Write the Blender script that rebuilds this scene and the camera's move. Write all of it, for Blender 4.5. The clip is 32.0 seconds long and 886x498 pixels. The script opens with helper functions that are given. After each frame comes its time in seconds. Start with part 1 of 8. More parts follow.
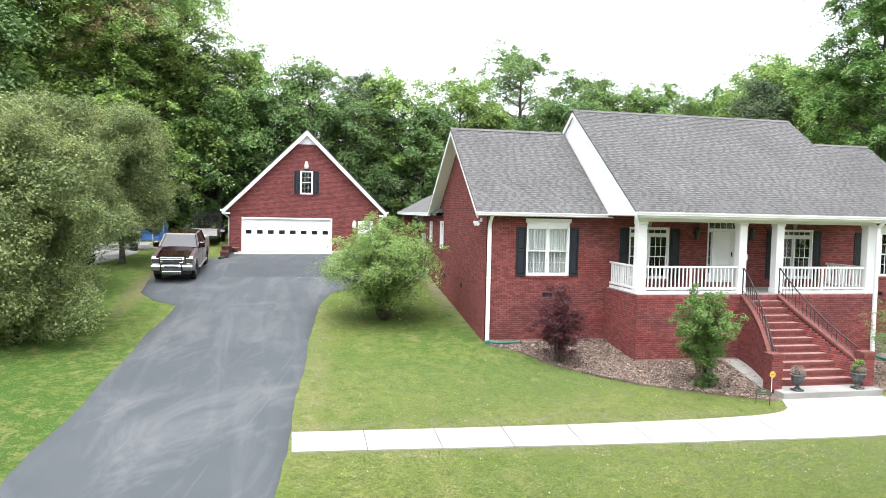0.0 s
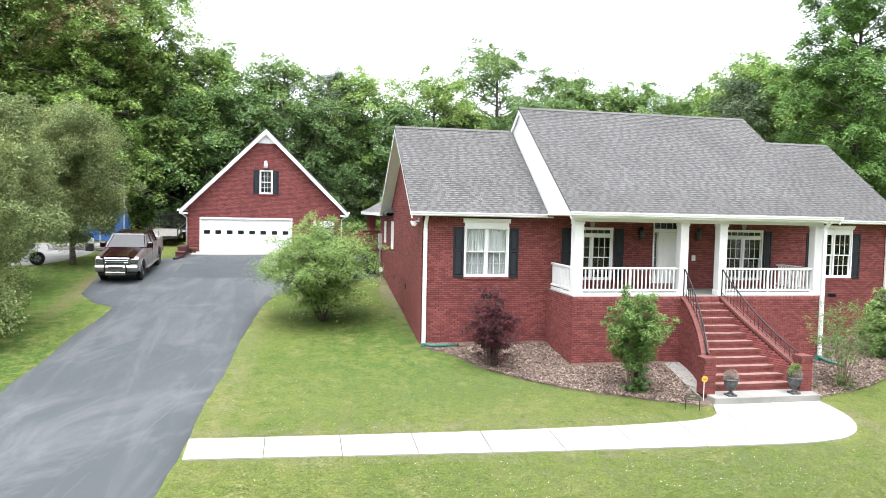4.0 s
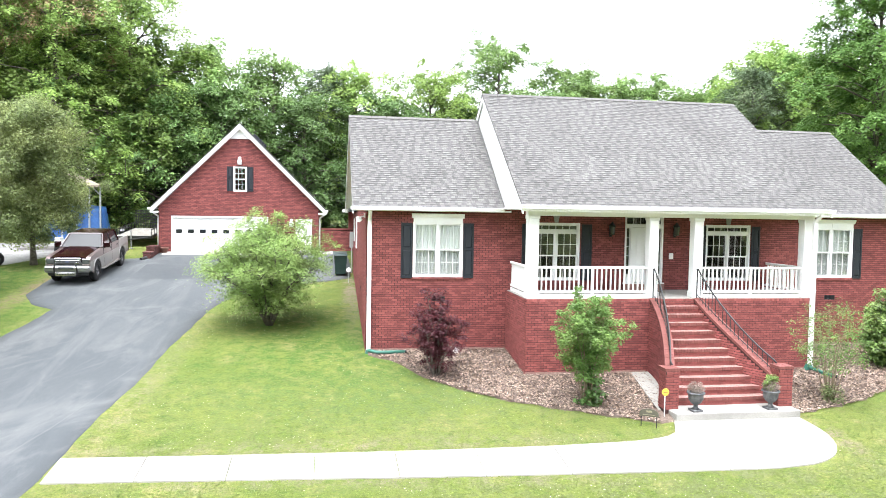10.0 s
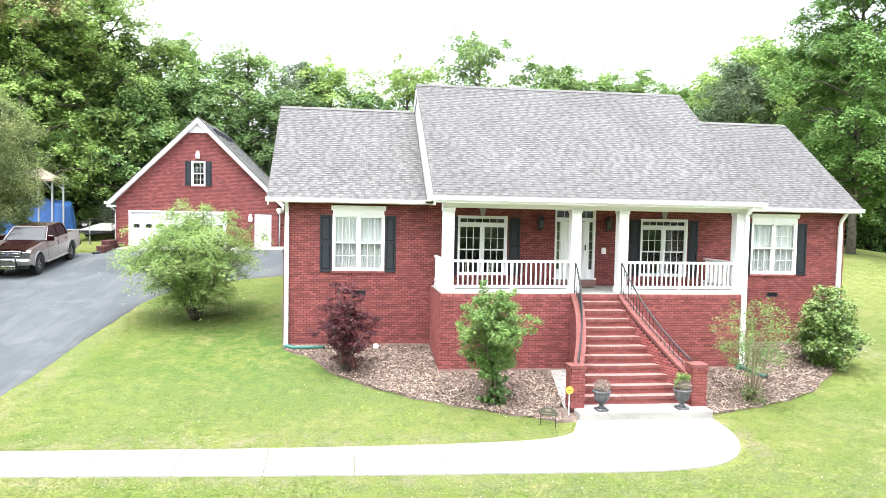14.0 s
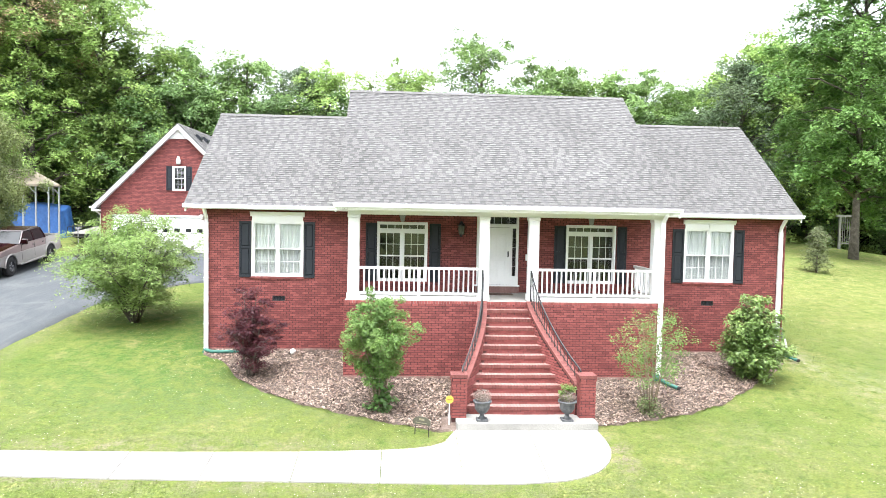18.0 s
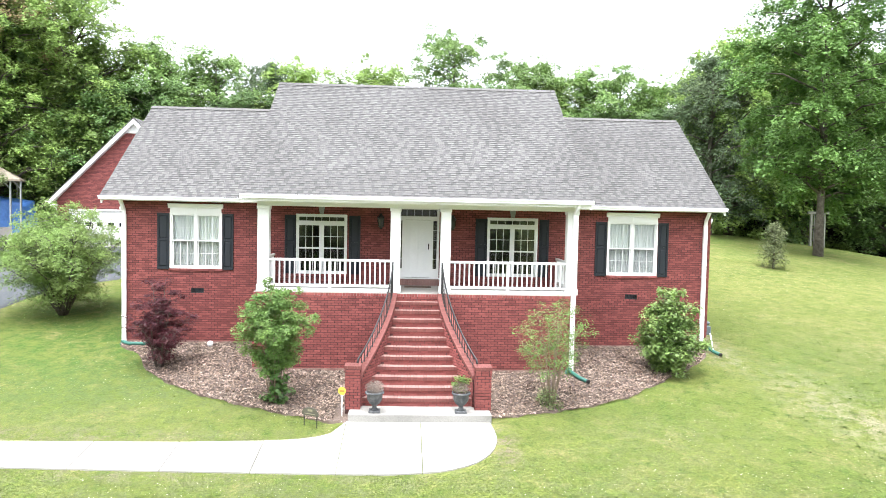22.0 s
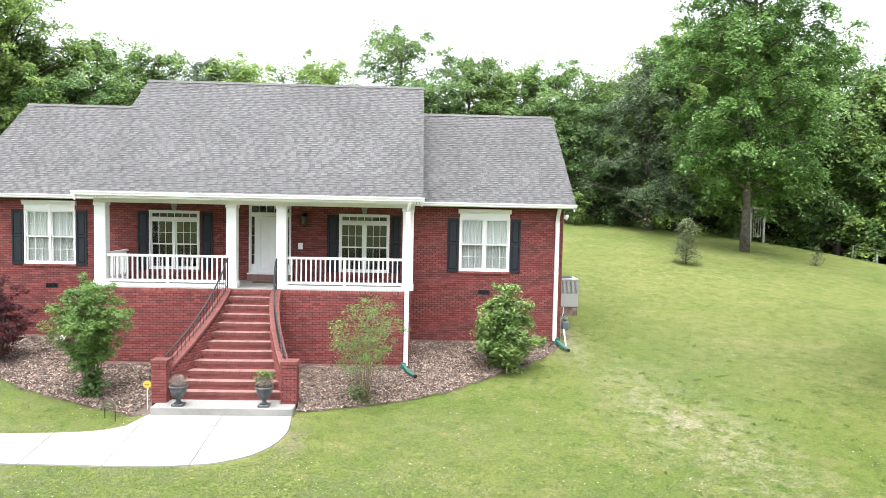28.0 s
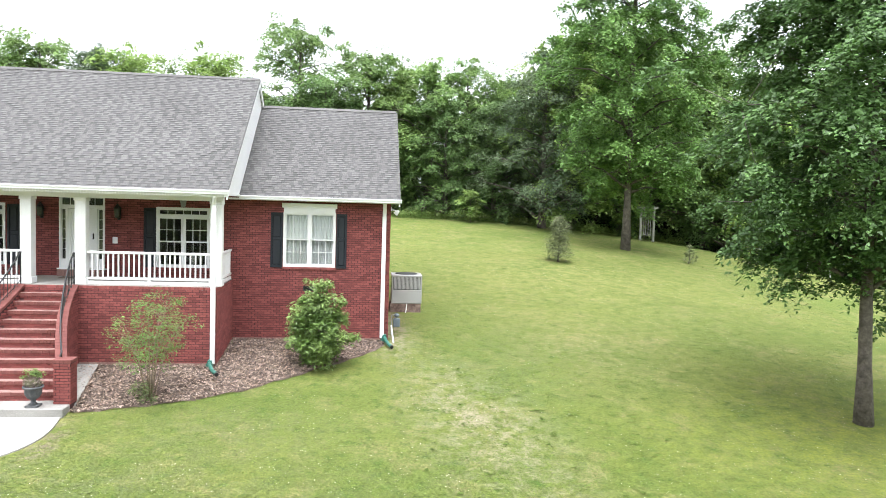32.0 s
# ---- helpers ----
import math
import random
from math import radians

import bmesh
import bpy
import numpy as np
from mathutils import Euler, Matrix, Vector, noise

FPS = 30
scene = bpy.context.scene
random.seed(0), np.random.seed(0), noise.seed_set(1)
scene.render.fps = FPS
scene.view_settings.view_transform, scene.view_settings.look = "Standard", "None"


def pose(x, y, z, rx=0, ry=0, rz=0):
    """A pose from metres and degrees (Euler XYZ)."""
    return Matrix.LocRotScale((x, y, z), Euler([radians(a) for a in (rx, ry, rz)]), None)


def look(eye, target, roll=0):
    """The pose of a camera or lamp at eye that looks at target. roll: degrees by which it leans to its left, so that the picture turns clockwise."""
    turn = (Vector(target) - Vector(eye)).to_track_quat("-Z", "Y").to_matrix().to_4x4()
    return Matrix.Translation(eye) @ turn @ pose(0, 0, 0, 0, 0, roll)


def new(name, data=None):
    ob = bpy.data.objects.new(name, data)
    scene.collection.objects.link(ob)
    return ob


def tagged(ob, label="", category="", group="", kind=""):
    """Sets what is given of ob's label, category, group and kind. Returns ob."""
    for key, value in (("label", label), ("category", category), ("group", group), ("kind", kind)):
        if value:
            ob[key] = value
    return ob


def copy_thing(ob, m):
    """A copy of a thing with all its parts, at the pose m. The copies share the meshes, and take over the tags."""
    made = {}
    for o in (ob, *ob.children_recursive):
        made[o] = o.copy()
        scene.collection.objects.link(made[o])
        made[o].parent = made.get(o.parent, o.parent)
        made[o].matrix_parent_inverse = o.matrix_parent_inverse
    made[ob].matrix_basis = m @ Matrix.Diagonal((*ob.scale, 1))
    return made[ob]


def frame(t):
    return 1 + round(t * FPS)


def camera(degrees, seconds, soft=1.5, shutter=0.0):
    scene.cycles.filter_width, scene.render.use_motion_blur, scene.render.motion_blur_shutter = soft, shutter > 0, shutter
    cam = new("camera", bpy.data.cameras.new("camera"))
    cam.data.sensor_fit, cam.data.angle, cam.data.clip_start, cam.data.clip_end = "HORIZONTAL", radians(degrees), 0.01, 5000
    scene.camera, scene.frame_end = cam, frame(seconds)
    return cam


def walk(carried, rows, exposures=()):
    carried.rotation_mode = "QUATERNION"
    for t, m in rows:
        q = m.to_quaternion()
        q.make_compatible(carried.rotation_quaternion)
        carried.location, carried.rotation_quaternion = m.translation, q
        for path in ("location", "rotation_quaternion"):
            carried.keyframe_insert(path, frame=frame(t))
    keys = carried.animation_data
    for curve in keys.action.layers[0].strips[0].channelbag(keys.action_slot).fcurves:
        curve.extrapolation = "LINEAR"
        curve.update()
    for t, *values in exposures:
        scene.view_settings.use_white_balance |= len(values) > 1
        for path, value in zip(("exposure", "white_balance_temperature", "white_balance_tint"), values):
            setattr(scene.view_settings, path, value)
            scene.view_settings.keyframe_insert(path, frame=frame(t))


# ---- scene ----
cam = camera(62.8, 32.0, soft=0.8)
PATH = [
    (0, (-2.883, 0.027, 5.936), (-2.47, 1.981, 5.832), 1.2),
    (0.5, (-2.524, 0.163, 5.958), (-2.114, 2.117, 5.853), 1.1),
    (1, (-2.213, 0.362, 5.99), (-1.805, 2.317, 5.884), 1.1),
    (1.5, (-1.942, 0.472, 6.014), (-1.535, 2.427, 5.906), 1.1),
    (2, (-1.671, 0.482, 5.998), (-1.264, 2.437, 5.892), 1.1),
    (2.5, (-1.329, 0.368, 5.95), (-0.924, 2.323, 5.846), 1.2),
    (3, (-0.964, 0.175, 5.898), (-0.561, 2.132, 5.795), 1.2),
    (3.5, (-0.614, 0.118, 5.942), (-0.215, 2.075, 5.839), 1.2),
    (5.5, (0.613, 0.22, 5.989), (1.042, 2.17, 5.885), 1.3),
    (6, (0.788, 0.432, 6.016), (1.21, 2.384, 5.912), 1.3),
    (6.5, (0.93, 0.627, 6.047), (1.369, 2.576, 5.943), 1.3),
    (7, (1.116, 0.831, 6.034), (1.598, 2.769, 5.931), 1.3),
    (7.5, (1.307, 1.012, 6.033), (1.788, 2.951, 5.931), 1.3),
    (8, (1.457, 1.187, 5.989), (1.935, 3.127, 5.888), 1.3),
    (8.5, (1.7, 1.366, 5.936), (2.177, 3.305, 5.834), 1.3),
    (9, (2.103, 1.471, 5.885), (2.578, 3.411, 5.783), 1.2),
    (9.5, (2.616, 1.661, 5.861), (3.046, 3.611, 5.758), 1.1),
    (10, (3.128, 1.805, 5.793), (3.441, 3.778, 5.691), 0.9),
    (10.5, (3.485, 1.859, 5.746), (3.774, 3.836, 5.646), 1.0),
    (11, (3.799, 1.95, 5.701), (4.086, 3.927, 5.603), 1.0),
    (11.5, (4.102, 2.006, 5.667), (4.387, 3.983, 5.568), 1.0),
    (12, (4.472, 2.073, 5.596), (4.755, 4.05, 5.5), 1.1),
    (12.5, (4.878, 2.074, 5.533), (5.158, 4.052, 5.435), 1.1),
    (13, (5.306, 2.09, 5.516), (5.583, 4.069, 5.417), 1.1),
    (13.5, (5.806, 2.05, 5.521), (6.08, 4.028, 5.421), 1.1),
    (14, (6.422, 2.017, 5.577), (6.691, 3.996, 5.475), 1.1),
    (14.5, (7.082, 1.987, 5.59), (7.333, 3.968, 5.489), 1.1),
    (16.5, (9.443, 1.693, 5.768), (9.576, 3.686, 5.667), 1.1),
    (17, (10.048, 1.61, 5.776), (10.173, 3.603, 5.676), 1.0),
    (17.5, (10.554, 1.606, 5.795), (10.678, 3.6, 5.696), 1.1),
    (18, (11.011, 1.614, 5.841), (11.133, 3.607, 5.739), 1.1),
    (18.5, (11.4, 1.617, 5.845), (11.52, 3.61, 5.743), 1.1),
    (19, (11.77, 1.618, 5.842), (11.888, 3.612, 5.739), 1.1),
    (19.5, (12.145, 1.616, 5.843), (12.265, 3.61, 5.739), 1.2),
    (20, (12.512, 1.623, 5.838), (12.628, 3.617, 5.733), 1.1),
    (20.5, (12.801, 1.607, 5.799), (12.919, 3.601, 5.692), 1.2),
    (21, (13.162, 1.603, 5.746), (13.276, 3.597, 5.641), 1.2),
    (21.5, (13.592, 1.572, 5.713), (13.7, 3.567, 5.607), 1.2),
    (22, (14.018, 1.564, 5.67), (14.121, 3.558, 5.565), 1.2),
    (22.5, (14.302, 1.512, 5.673), (14.406, 3.507, 5.566), 1.2),
    (23, (14.611, 1.447, 5.664), (14.714, 3.442, 5.558), 1.2),
    (23.5, (15.052, 1.362, 5.65), (15.15, 3.356, 5.543), 1.2),
    (24, (15.58, 1.275, 5.615), (15.671, 3.27, 5.509), 1.2),
    (24.5, (15.962, 1.239, 5.625), (16.056, 3.234, 5.518), 1.2),
    (25, (16.335, 1.242, 5.646), (16.428, 3.237, 5.537), 1.2),
    (25.5, (16.795, 1.181, 5.627), (16.88, 3.176, 5.519), 1.3),
    (27.5, (18.887, 1.046, 5.786), (18.963, 3.041, 5.668), 1.3),
    (28, (19.537, 1.082, 5.839), (19.612, 3.077, 5.719), 1.2),
    (28.5, (20.305, 1.117, 5.884), (20.367, 3.112, 5.763), 1.2),
    (29, (20.804, 1.142, 5.909), (20.876, 3.137, 5.788), 1.2),
    (29.5, (21.509, 1.156, 5.96), (21.579, 3.151, 5.838), 1.2),
    (30, (22.185, 1.219, 6.005), (22.252, 3.214, 5.879), 1.3),
    (30.5, (22.786, 1.231, 5.989), (22.855, 3.226, 5.863), 1.2),
    (31, (23.265, 1.236, 5.932), (23.337, 3.231, 5.808), 1.3),
    (31.5, (23.629, 1.251, 5.862), (23.74, 3.244, 5.741), 1.5),
    (32, (23.887, 1.182, 5.794), (24.1, 3.167, 5.675), 1.7),
]
EXPOSURES = [(t, stops, 6150, 11) for t, stops in ((0, 1.05), (6, 1.24), (9, 1.54), (13, 1.75), (19, 1.66), (23, 1.48), (28, 1.22), (32, 1.21))]
walk(cam, [(t, look(eye, target, roll)) for t, eye, target, roll in PATH], EXPOSURES)

# ---- world and sun: a bright overcast day ----
world = bpy.data.worlds.new("overcast_sky")
scene.world = world
world.use_nodes = True
wn, wl = world.node_tree.nodes, world.node_tree.links
sky = wn.new("ShaderNodeTexSky")
sky.sky_type, sky.sun_disc = "NISHITA", False
sky.sun_elevation, sky.sun_rotation = radians(75), radians(200)
sky.air_density, sky.dust_density, sky.ozone_density = 1.0, 4.0, 1.0
grey = wn.new("ShaderNodeHueSaturation")
grey.inputs["Saturation"].default_value = 0.12
wl.new(sky.outputs[0], grey.inputs["Color"])
wl.new(grey.outputs[0], wn["Background"].inputs["Color"])
wn["Background"].inputs["Strength"].default_value = 0.305
sun = new("sun", bpy.data.lights.new("sun", "SUN"))
sun.data.energy, sun.data.angle, sun.data.color = 1.05, radians(60), (1.0, 0.99, 0.97)
SUN_AZ, SUN_EL = radians(200), radians(75)
sun.matrix_world = look((40 * math.sin(SUN_AZ) * math.cos(SUN_EL), 40 * math.cos(SUN_AZ) * math.cos(SUN_EL), 40 * math.sin(SUN_EL)), (0, 0, 0))

# ---- materials ----
MATS = {}


def material(name, colour, rough=0.6, metal=0.0, vary=0.25, scale=3.0, fine=40.0, bump=0.0, island=0.0, objvary=0.0, spec=0.4,
             tint=None, translucent=0.0):
    """A surface whose colour varies at two scales, by piece and by object."""
    if name in MATS:
        return MATS[name]
    m = bpy.data.materials.new(name)
    m.use_nodes = True
    n, l = m.node_tree.nodes, m.node_tree.links
    b = n["Principled BSDF"]
    b.inputs["Roughness"].default_value, b.inputs["Metallic"].default_value = rough, metal
    b.inputs["Specular IOR Level"].default_value = spec
    coord = n.new("ShaderNodeTexCoord")
    big, small = n.new("ShaderNodeTexNoise"), n.new("ShaderNodeTexNoise")
    big.inputs["Scale"].default_value, small.inputs["Scale"].default_value = scale, fine
    big.inputs["Detail"].default_value = small.inputs["Detail"].default_value = 3
    l.new(coord.outputs["Object"], big.inputs["Vector"])
    l.new(coord.outputs["Object"], small.inputs["Vector"])
    second = tint or tuple(c * 0.55 for c in colour)
    mix = n.new("ShaderNodeMix")
    mix.data_type = "RGBA"
    mix.inputs["A"].default_value, mix.inputs["B"].default_value = (*colour, 1), (*second, 1)
    ramp = n.new("ShaderNodeMapRange")
    ramp.inputs["From Min"].default_value, ramp.inputs["From Max"].default_value = 0.38, 0.68
    l.new(big.outputs["Fac"], ramp.inputs["Value"])
    fac = n.new("ShaderNodeMath")
    fac.operation = "MULTIPLY"
    fac.inputs[1].default_value = min(1.0, vary * 2)
    l.new(ramp.outputs[0], fac.inputs[0])
    l.new(fac.outputs[0], mix.inputs["Factor"])
    value = n.new("ShaderNodeMapRange")
    value.inputs["From Min"].default_value, value.inputs["From Max"].default_value = 0.3, 0.7
    value.inputs["To Min"].default_value, value.inputs["To Max"].default_value = 1 - vary * 0.6, 1 + vary * 0.6
    l.new(small.outputs["Fac"], value.inputs["Value"])
    last = value.outputs[0]

    def times(source, amount):
        nonlocal last
        r = n.new("ShaderNodeMapRange")
        r.inputs["To Min"].default_value, r.inputs["To Max"].default_value = 1 - amount, 1 + amount
        l.new(source, r.inputs["Value"])
        p = n.new("ShaderNodeMath")
        p.operation = "MULTIPLY"
        l.new(r.outputs[0], p.inputs[0])
        l.new(last, p.inputs[1])
        last = p.outputs[0]
    if island:
        times(n.new("ShaderNodeNewGeometry").outputs["Random Per Island"], island)
    if objvary:
        times(n.new("ShaderNodeObjectInfo").outputs["Random"], objvary)
    hsv = n.new("ShaderNodeHueSaturation")
    l.new(mix.outputs["Result"], hsv.inputs["Color"])
    l.new(last, hsv.inputs["Value"])
    l.new(hsv.outputs[0], b.inputs["Base Color"])
    if bump:
        bp = n.new("ShaderNodeBump")
        bp.inputs["Strength"].default_value, bp.inputs["Distance"].default_value = min(1.0, bump), 0.02
        l.new(small.outputs["Fac"], bp.inputs["Height"])
        l.new(bp.outputs[0], b.inputs["Normal"])
    if translucent:
        tr, ms = n.new("ShaderNodeBsdfTranslucent"), n.new("ShaderNodeMixShader")
        ms.inputs[0].default_value = translucent
        l.new(hsv.outputs[0], tr.inputs["Color"])
        l.new(b.outputs[0], ms.inputs[1])
        l.new(tr.outputs[0], ms.inputs[2])
        l.new(ms.outputs[0], n["Material Output"].inputs["Surface"])
    MATS[name] = m
    return m


def glass_material(name, tint, clear):
    """Window glass: gloss by Fresnel over a clear, slightly tinted pane."""
    m = bpy.data.materials.new(name)
    m.use_nodes = True
    n, l = m.node_tree.nodes, m.node_tree.links
    n.remove(n["Principled BSDF"])
    t, g, mix, f = n.new("ShaderNodeBsdfTransparent"), n.new("ShaderNodeBsdfGlossy"), n.new("ShaderNodeMixShader"), n.new("ShaderNodeFresnel")
    t.inputs[0].default_value = (*(c * clear for c in tint), 1)
    g.inputs["Roughness"].default_value = 0.03
    f.inputs["IOR"].default_value = 1.6
    l.new(f.outputs[0], mix.inputs[0])
    l.new(t.outputs[0], mix.inputs[1])
    l.new(g.outputs[0], mix.inputs[2])
    l.new(mix.outputs[0], n["Material Output"].inputs["Surface"])
    MATS[name] = m
    return m


BRICK = material("red_brick", (0.228, 0.071, 0.064), 0.8, vary=0.26, scale=0.5, fine=60, bump=0.3, island=0.26, objvary=0.16, tint=(0.178, 0.052, 0.048), spec=0.2)
MORTAR = material("dark_red_mortar", (0.05, 0.02, 0.018), 0.9, vary=0.2, scale=2, fine=90, bump=0.2)
# STEP_BRICK is paler than CAP_BRICK: skylight on the tread tops is coloured in.
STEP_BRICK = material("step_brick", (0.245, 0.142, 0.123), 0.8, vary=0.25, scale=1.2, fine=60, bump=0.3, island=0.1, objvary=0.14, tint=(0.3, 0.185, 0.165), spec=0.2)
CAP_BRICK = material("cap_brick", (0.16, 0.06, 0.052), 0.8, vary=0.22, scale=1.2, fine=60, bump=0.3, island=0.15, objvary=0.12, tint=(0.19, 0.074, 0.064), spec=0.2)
SHINGLE = material("grey_shingle", (0.118, 0.114, 0.109), 0.9, vary=0.28, scale=0.45, fine=120, bump=0.4, island=0.12, objvary=0.08, tint=(0.09, 0.086, 0.082), spec=0.2)
SHINGLE_DARK = material("dark_shingle_tab", (0.09, 0.087, 0.085), 0.9, vary=0.26, scale=0.45, fine=120, bump=0.4, island=0.14, tint=(0.068, 0.066, 0.064), spec=0.2)
WHITE = material("white_paint", (0.77, 0.77, 0.755), 0.45, vary=0.05, scale=1.5, fine=30)
VINYL = material("white_vinyl", (0.75, 0.75, 0.735), 0.4, vary=0.06, scale=1.2, fine=25)
SHUTTER = material("dark_blue_grey_shutter", (0.011, 0.014, 0.019), 0.55, vary=0.2, scale=2, fine=30)
CONCRETE = material("pale_concrete", (0.29, 0.277, 0.252), 0.85, vary=0.12, scale=0.7, fine=25, bump=0.2, objvary=0.05)
SLAB = material("grey_concrete", (0.285, 0.275, 0.25), 0.85, vary=0.25, scale=1.6, fine=30, bump=0.25)
ASPHALT = material("sealed_asphalt", (0.046, 0.052, 0.056), 0.8, vary=0.25, scale=0.35, fine=70, bump=0.3, tint=(0.066, 0.071, 0.073))
# pale tyre tracks and washed streaks that run along the drive
an, al = ASPHALT.node_tree.nodes, ASPHALT.node_tree.links
ac, am, at_, ar = an.new("ShaderNodeTexCoord"), an.new("ShaderNodeMapping"), an.new("ShaderNodeTexNoise"), an.new("ShaderNodeMapRange")
am.inputs["Scale"].default_value, am.inputs["Rotation"].default_value = (1.1, 0.09, 1.0), (0, 0, radians(-9))
at_.inputs["Scale"].default_value, at_.inputs["Detail"].default_value, at_.inputs["Roughness"].default_value, at_.inputs["Distortion"].default_value = 1.0, 7, 0.62, 0.6
ar.inputs["From Min"].default_value, ar.inputs["From Max"].default_value, ar.inputs["To Max"].default_value = 0.52, 0.82, 0.36
amix = an.new("ShaderNodeMix")
amix.data_type = "RGBA"
amix.inputs["B"].default_value = (0.165, 0.166, 0.162, 1)
al.new(ac.outputs["Object"], am.inputs["Vector"])
al.new(am.outputs[0], at_.inputs["Vector"])
al.new(at_.outputs["Fac"], ar.inputs["Value"])
al.new(ar.outputs[0], amix.inputs["Factor"])
al.new(an["Principled BSDF"].inputs["Base Color"].links[0].from_socket, amix.inputs["A"])
last_mix = amix
for size, angle, lo, hi, top in (((0.3, 5.0, 1.0), -30, 0.6, 0.76, 0.34), ((0.2, 4.5, 1.0), -12, 0.6, 0.74, 0.34), ((2.2, 5.0, 1.0), -14, 0.5, 0.68, 0.34)):
    tm, tn, tr_, tx_ = an.new("ShaderNodeMapping"), an.new("ShaderNodeTexNoise"), an.new("ShaderNodeMapRange"), an.new("ShaderNodeMix")
    tm.vector_type = "TEXTURE"
    tm.inputs["Scale"].default_value, tm.inputs["Rotation"].default_value = size, (0, 0, radians(angle))
    tn.inputs["Scale"].default_value, tn.inputs["Detail"].default_value, tn.inputs["Roughness"].default_value, tn.inputs["Distortion"].default_value = 1.0, 8, 0.68, 0.9
    tr_.inputs["From Min"].default_value, tr_.inputs["From Max"].default_value, tr_.inputs["To Max"].default_value = lo, hi, top
    tx_.data_type = "RGBA"
    tx_.inputs["B"].default_value = (0.17, 0.17, 0.163, 1)
    al.new(ac.outputs["Object"], tm.inputs["Vector"])
    al.new(tm.outputs[0], tn.inputs["Vector"])
    al.new(tn.outputs["Fac"], tr_.inputs["Value"])
    al.new(tr_.outputs[0], tx_.inputs["Factor"])
    al.new(last_mix.outputs["Result"], tx_.inputs["A"])
    last_mix = tx_
al.new(last_mix.outputs["Result"], an["Principled BSDF"].inputs["Base Color"])
IRON = material("black_iron", (0.02, 0.02, 0.02), 0.5, vary=0.2, spec=0.4)
BARK = material("grey_bark", (0.125, 0.108, 0.09), 0.95, vary=0.45, scale=4, fine=14, bump=1.0, tint=(0.06, 0.05, 0.042))
DARK_ROOM = material("dark_interior", (0.05, 0.045, 0.04), 0.9, vary=0.2)
CURTAIN = material("sheer_curtain", (0.9, 0.9, 0.89), 0.9, vary=0.05, scale=3, fine=20, translucent=0.1)
GREEN_PLASTIC = material("green_plastic", (0.04, 0.145, 0.11), 0.45, vary=0.25, scale=4)
GLASS = glass_material("window_glass", (0.97, 0.99, 0.99), 0.98)
SCREENED = glass_material("screened_glass", (0.93, 0.95, 0.95), 0.86)


# ---- mesh helpers ----
def from_arrays(name, verts, faces, mat, smooth=False):
    me = bpy.data.meshes.new(name)
    me.from_pydata(verts, [], faces)
    me.materials.append(mat)
    if smooth:
        me.polygons.foreach_set("use_smooth", [True] * len(me.polygons))
    me.update()
    return me


def quads_mesh(name, verts, mat, per=4):
    """A mesh of separate faces with per corners each, from an array of n * per points."""
    v = np.asarray(verts, dtype=np.float32).reshape(-1, 3)
    nf = len(v) // per
    me = bpy.data.meshes.new(name)
    me.vertices.add(len(v))
    me.vertices.foreach_set("co", v.ravel())
    me.loops.add(len(v))
    me.loops.foreach_set("vertex_index", np.arange(len(v), dtype=np.int32))
    me.polygons.add(nf)
    me.polygons.foreach_set("loop_start", np.arange(0, len(v), per, dtype=np.int32))
    me.update(calc_edges=True)
    me.materials.append(mat)
    return me


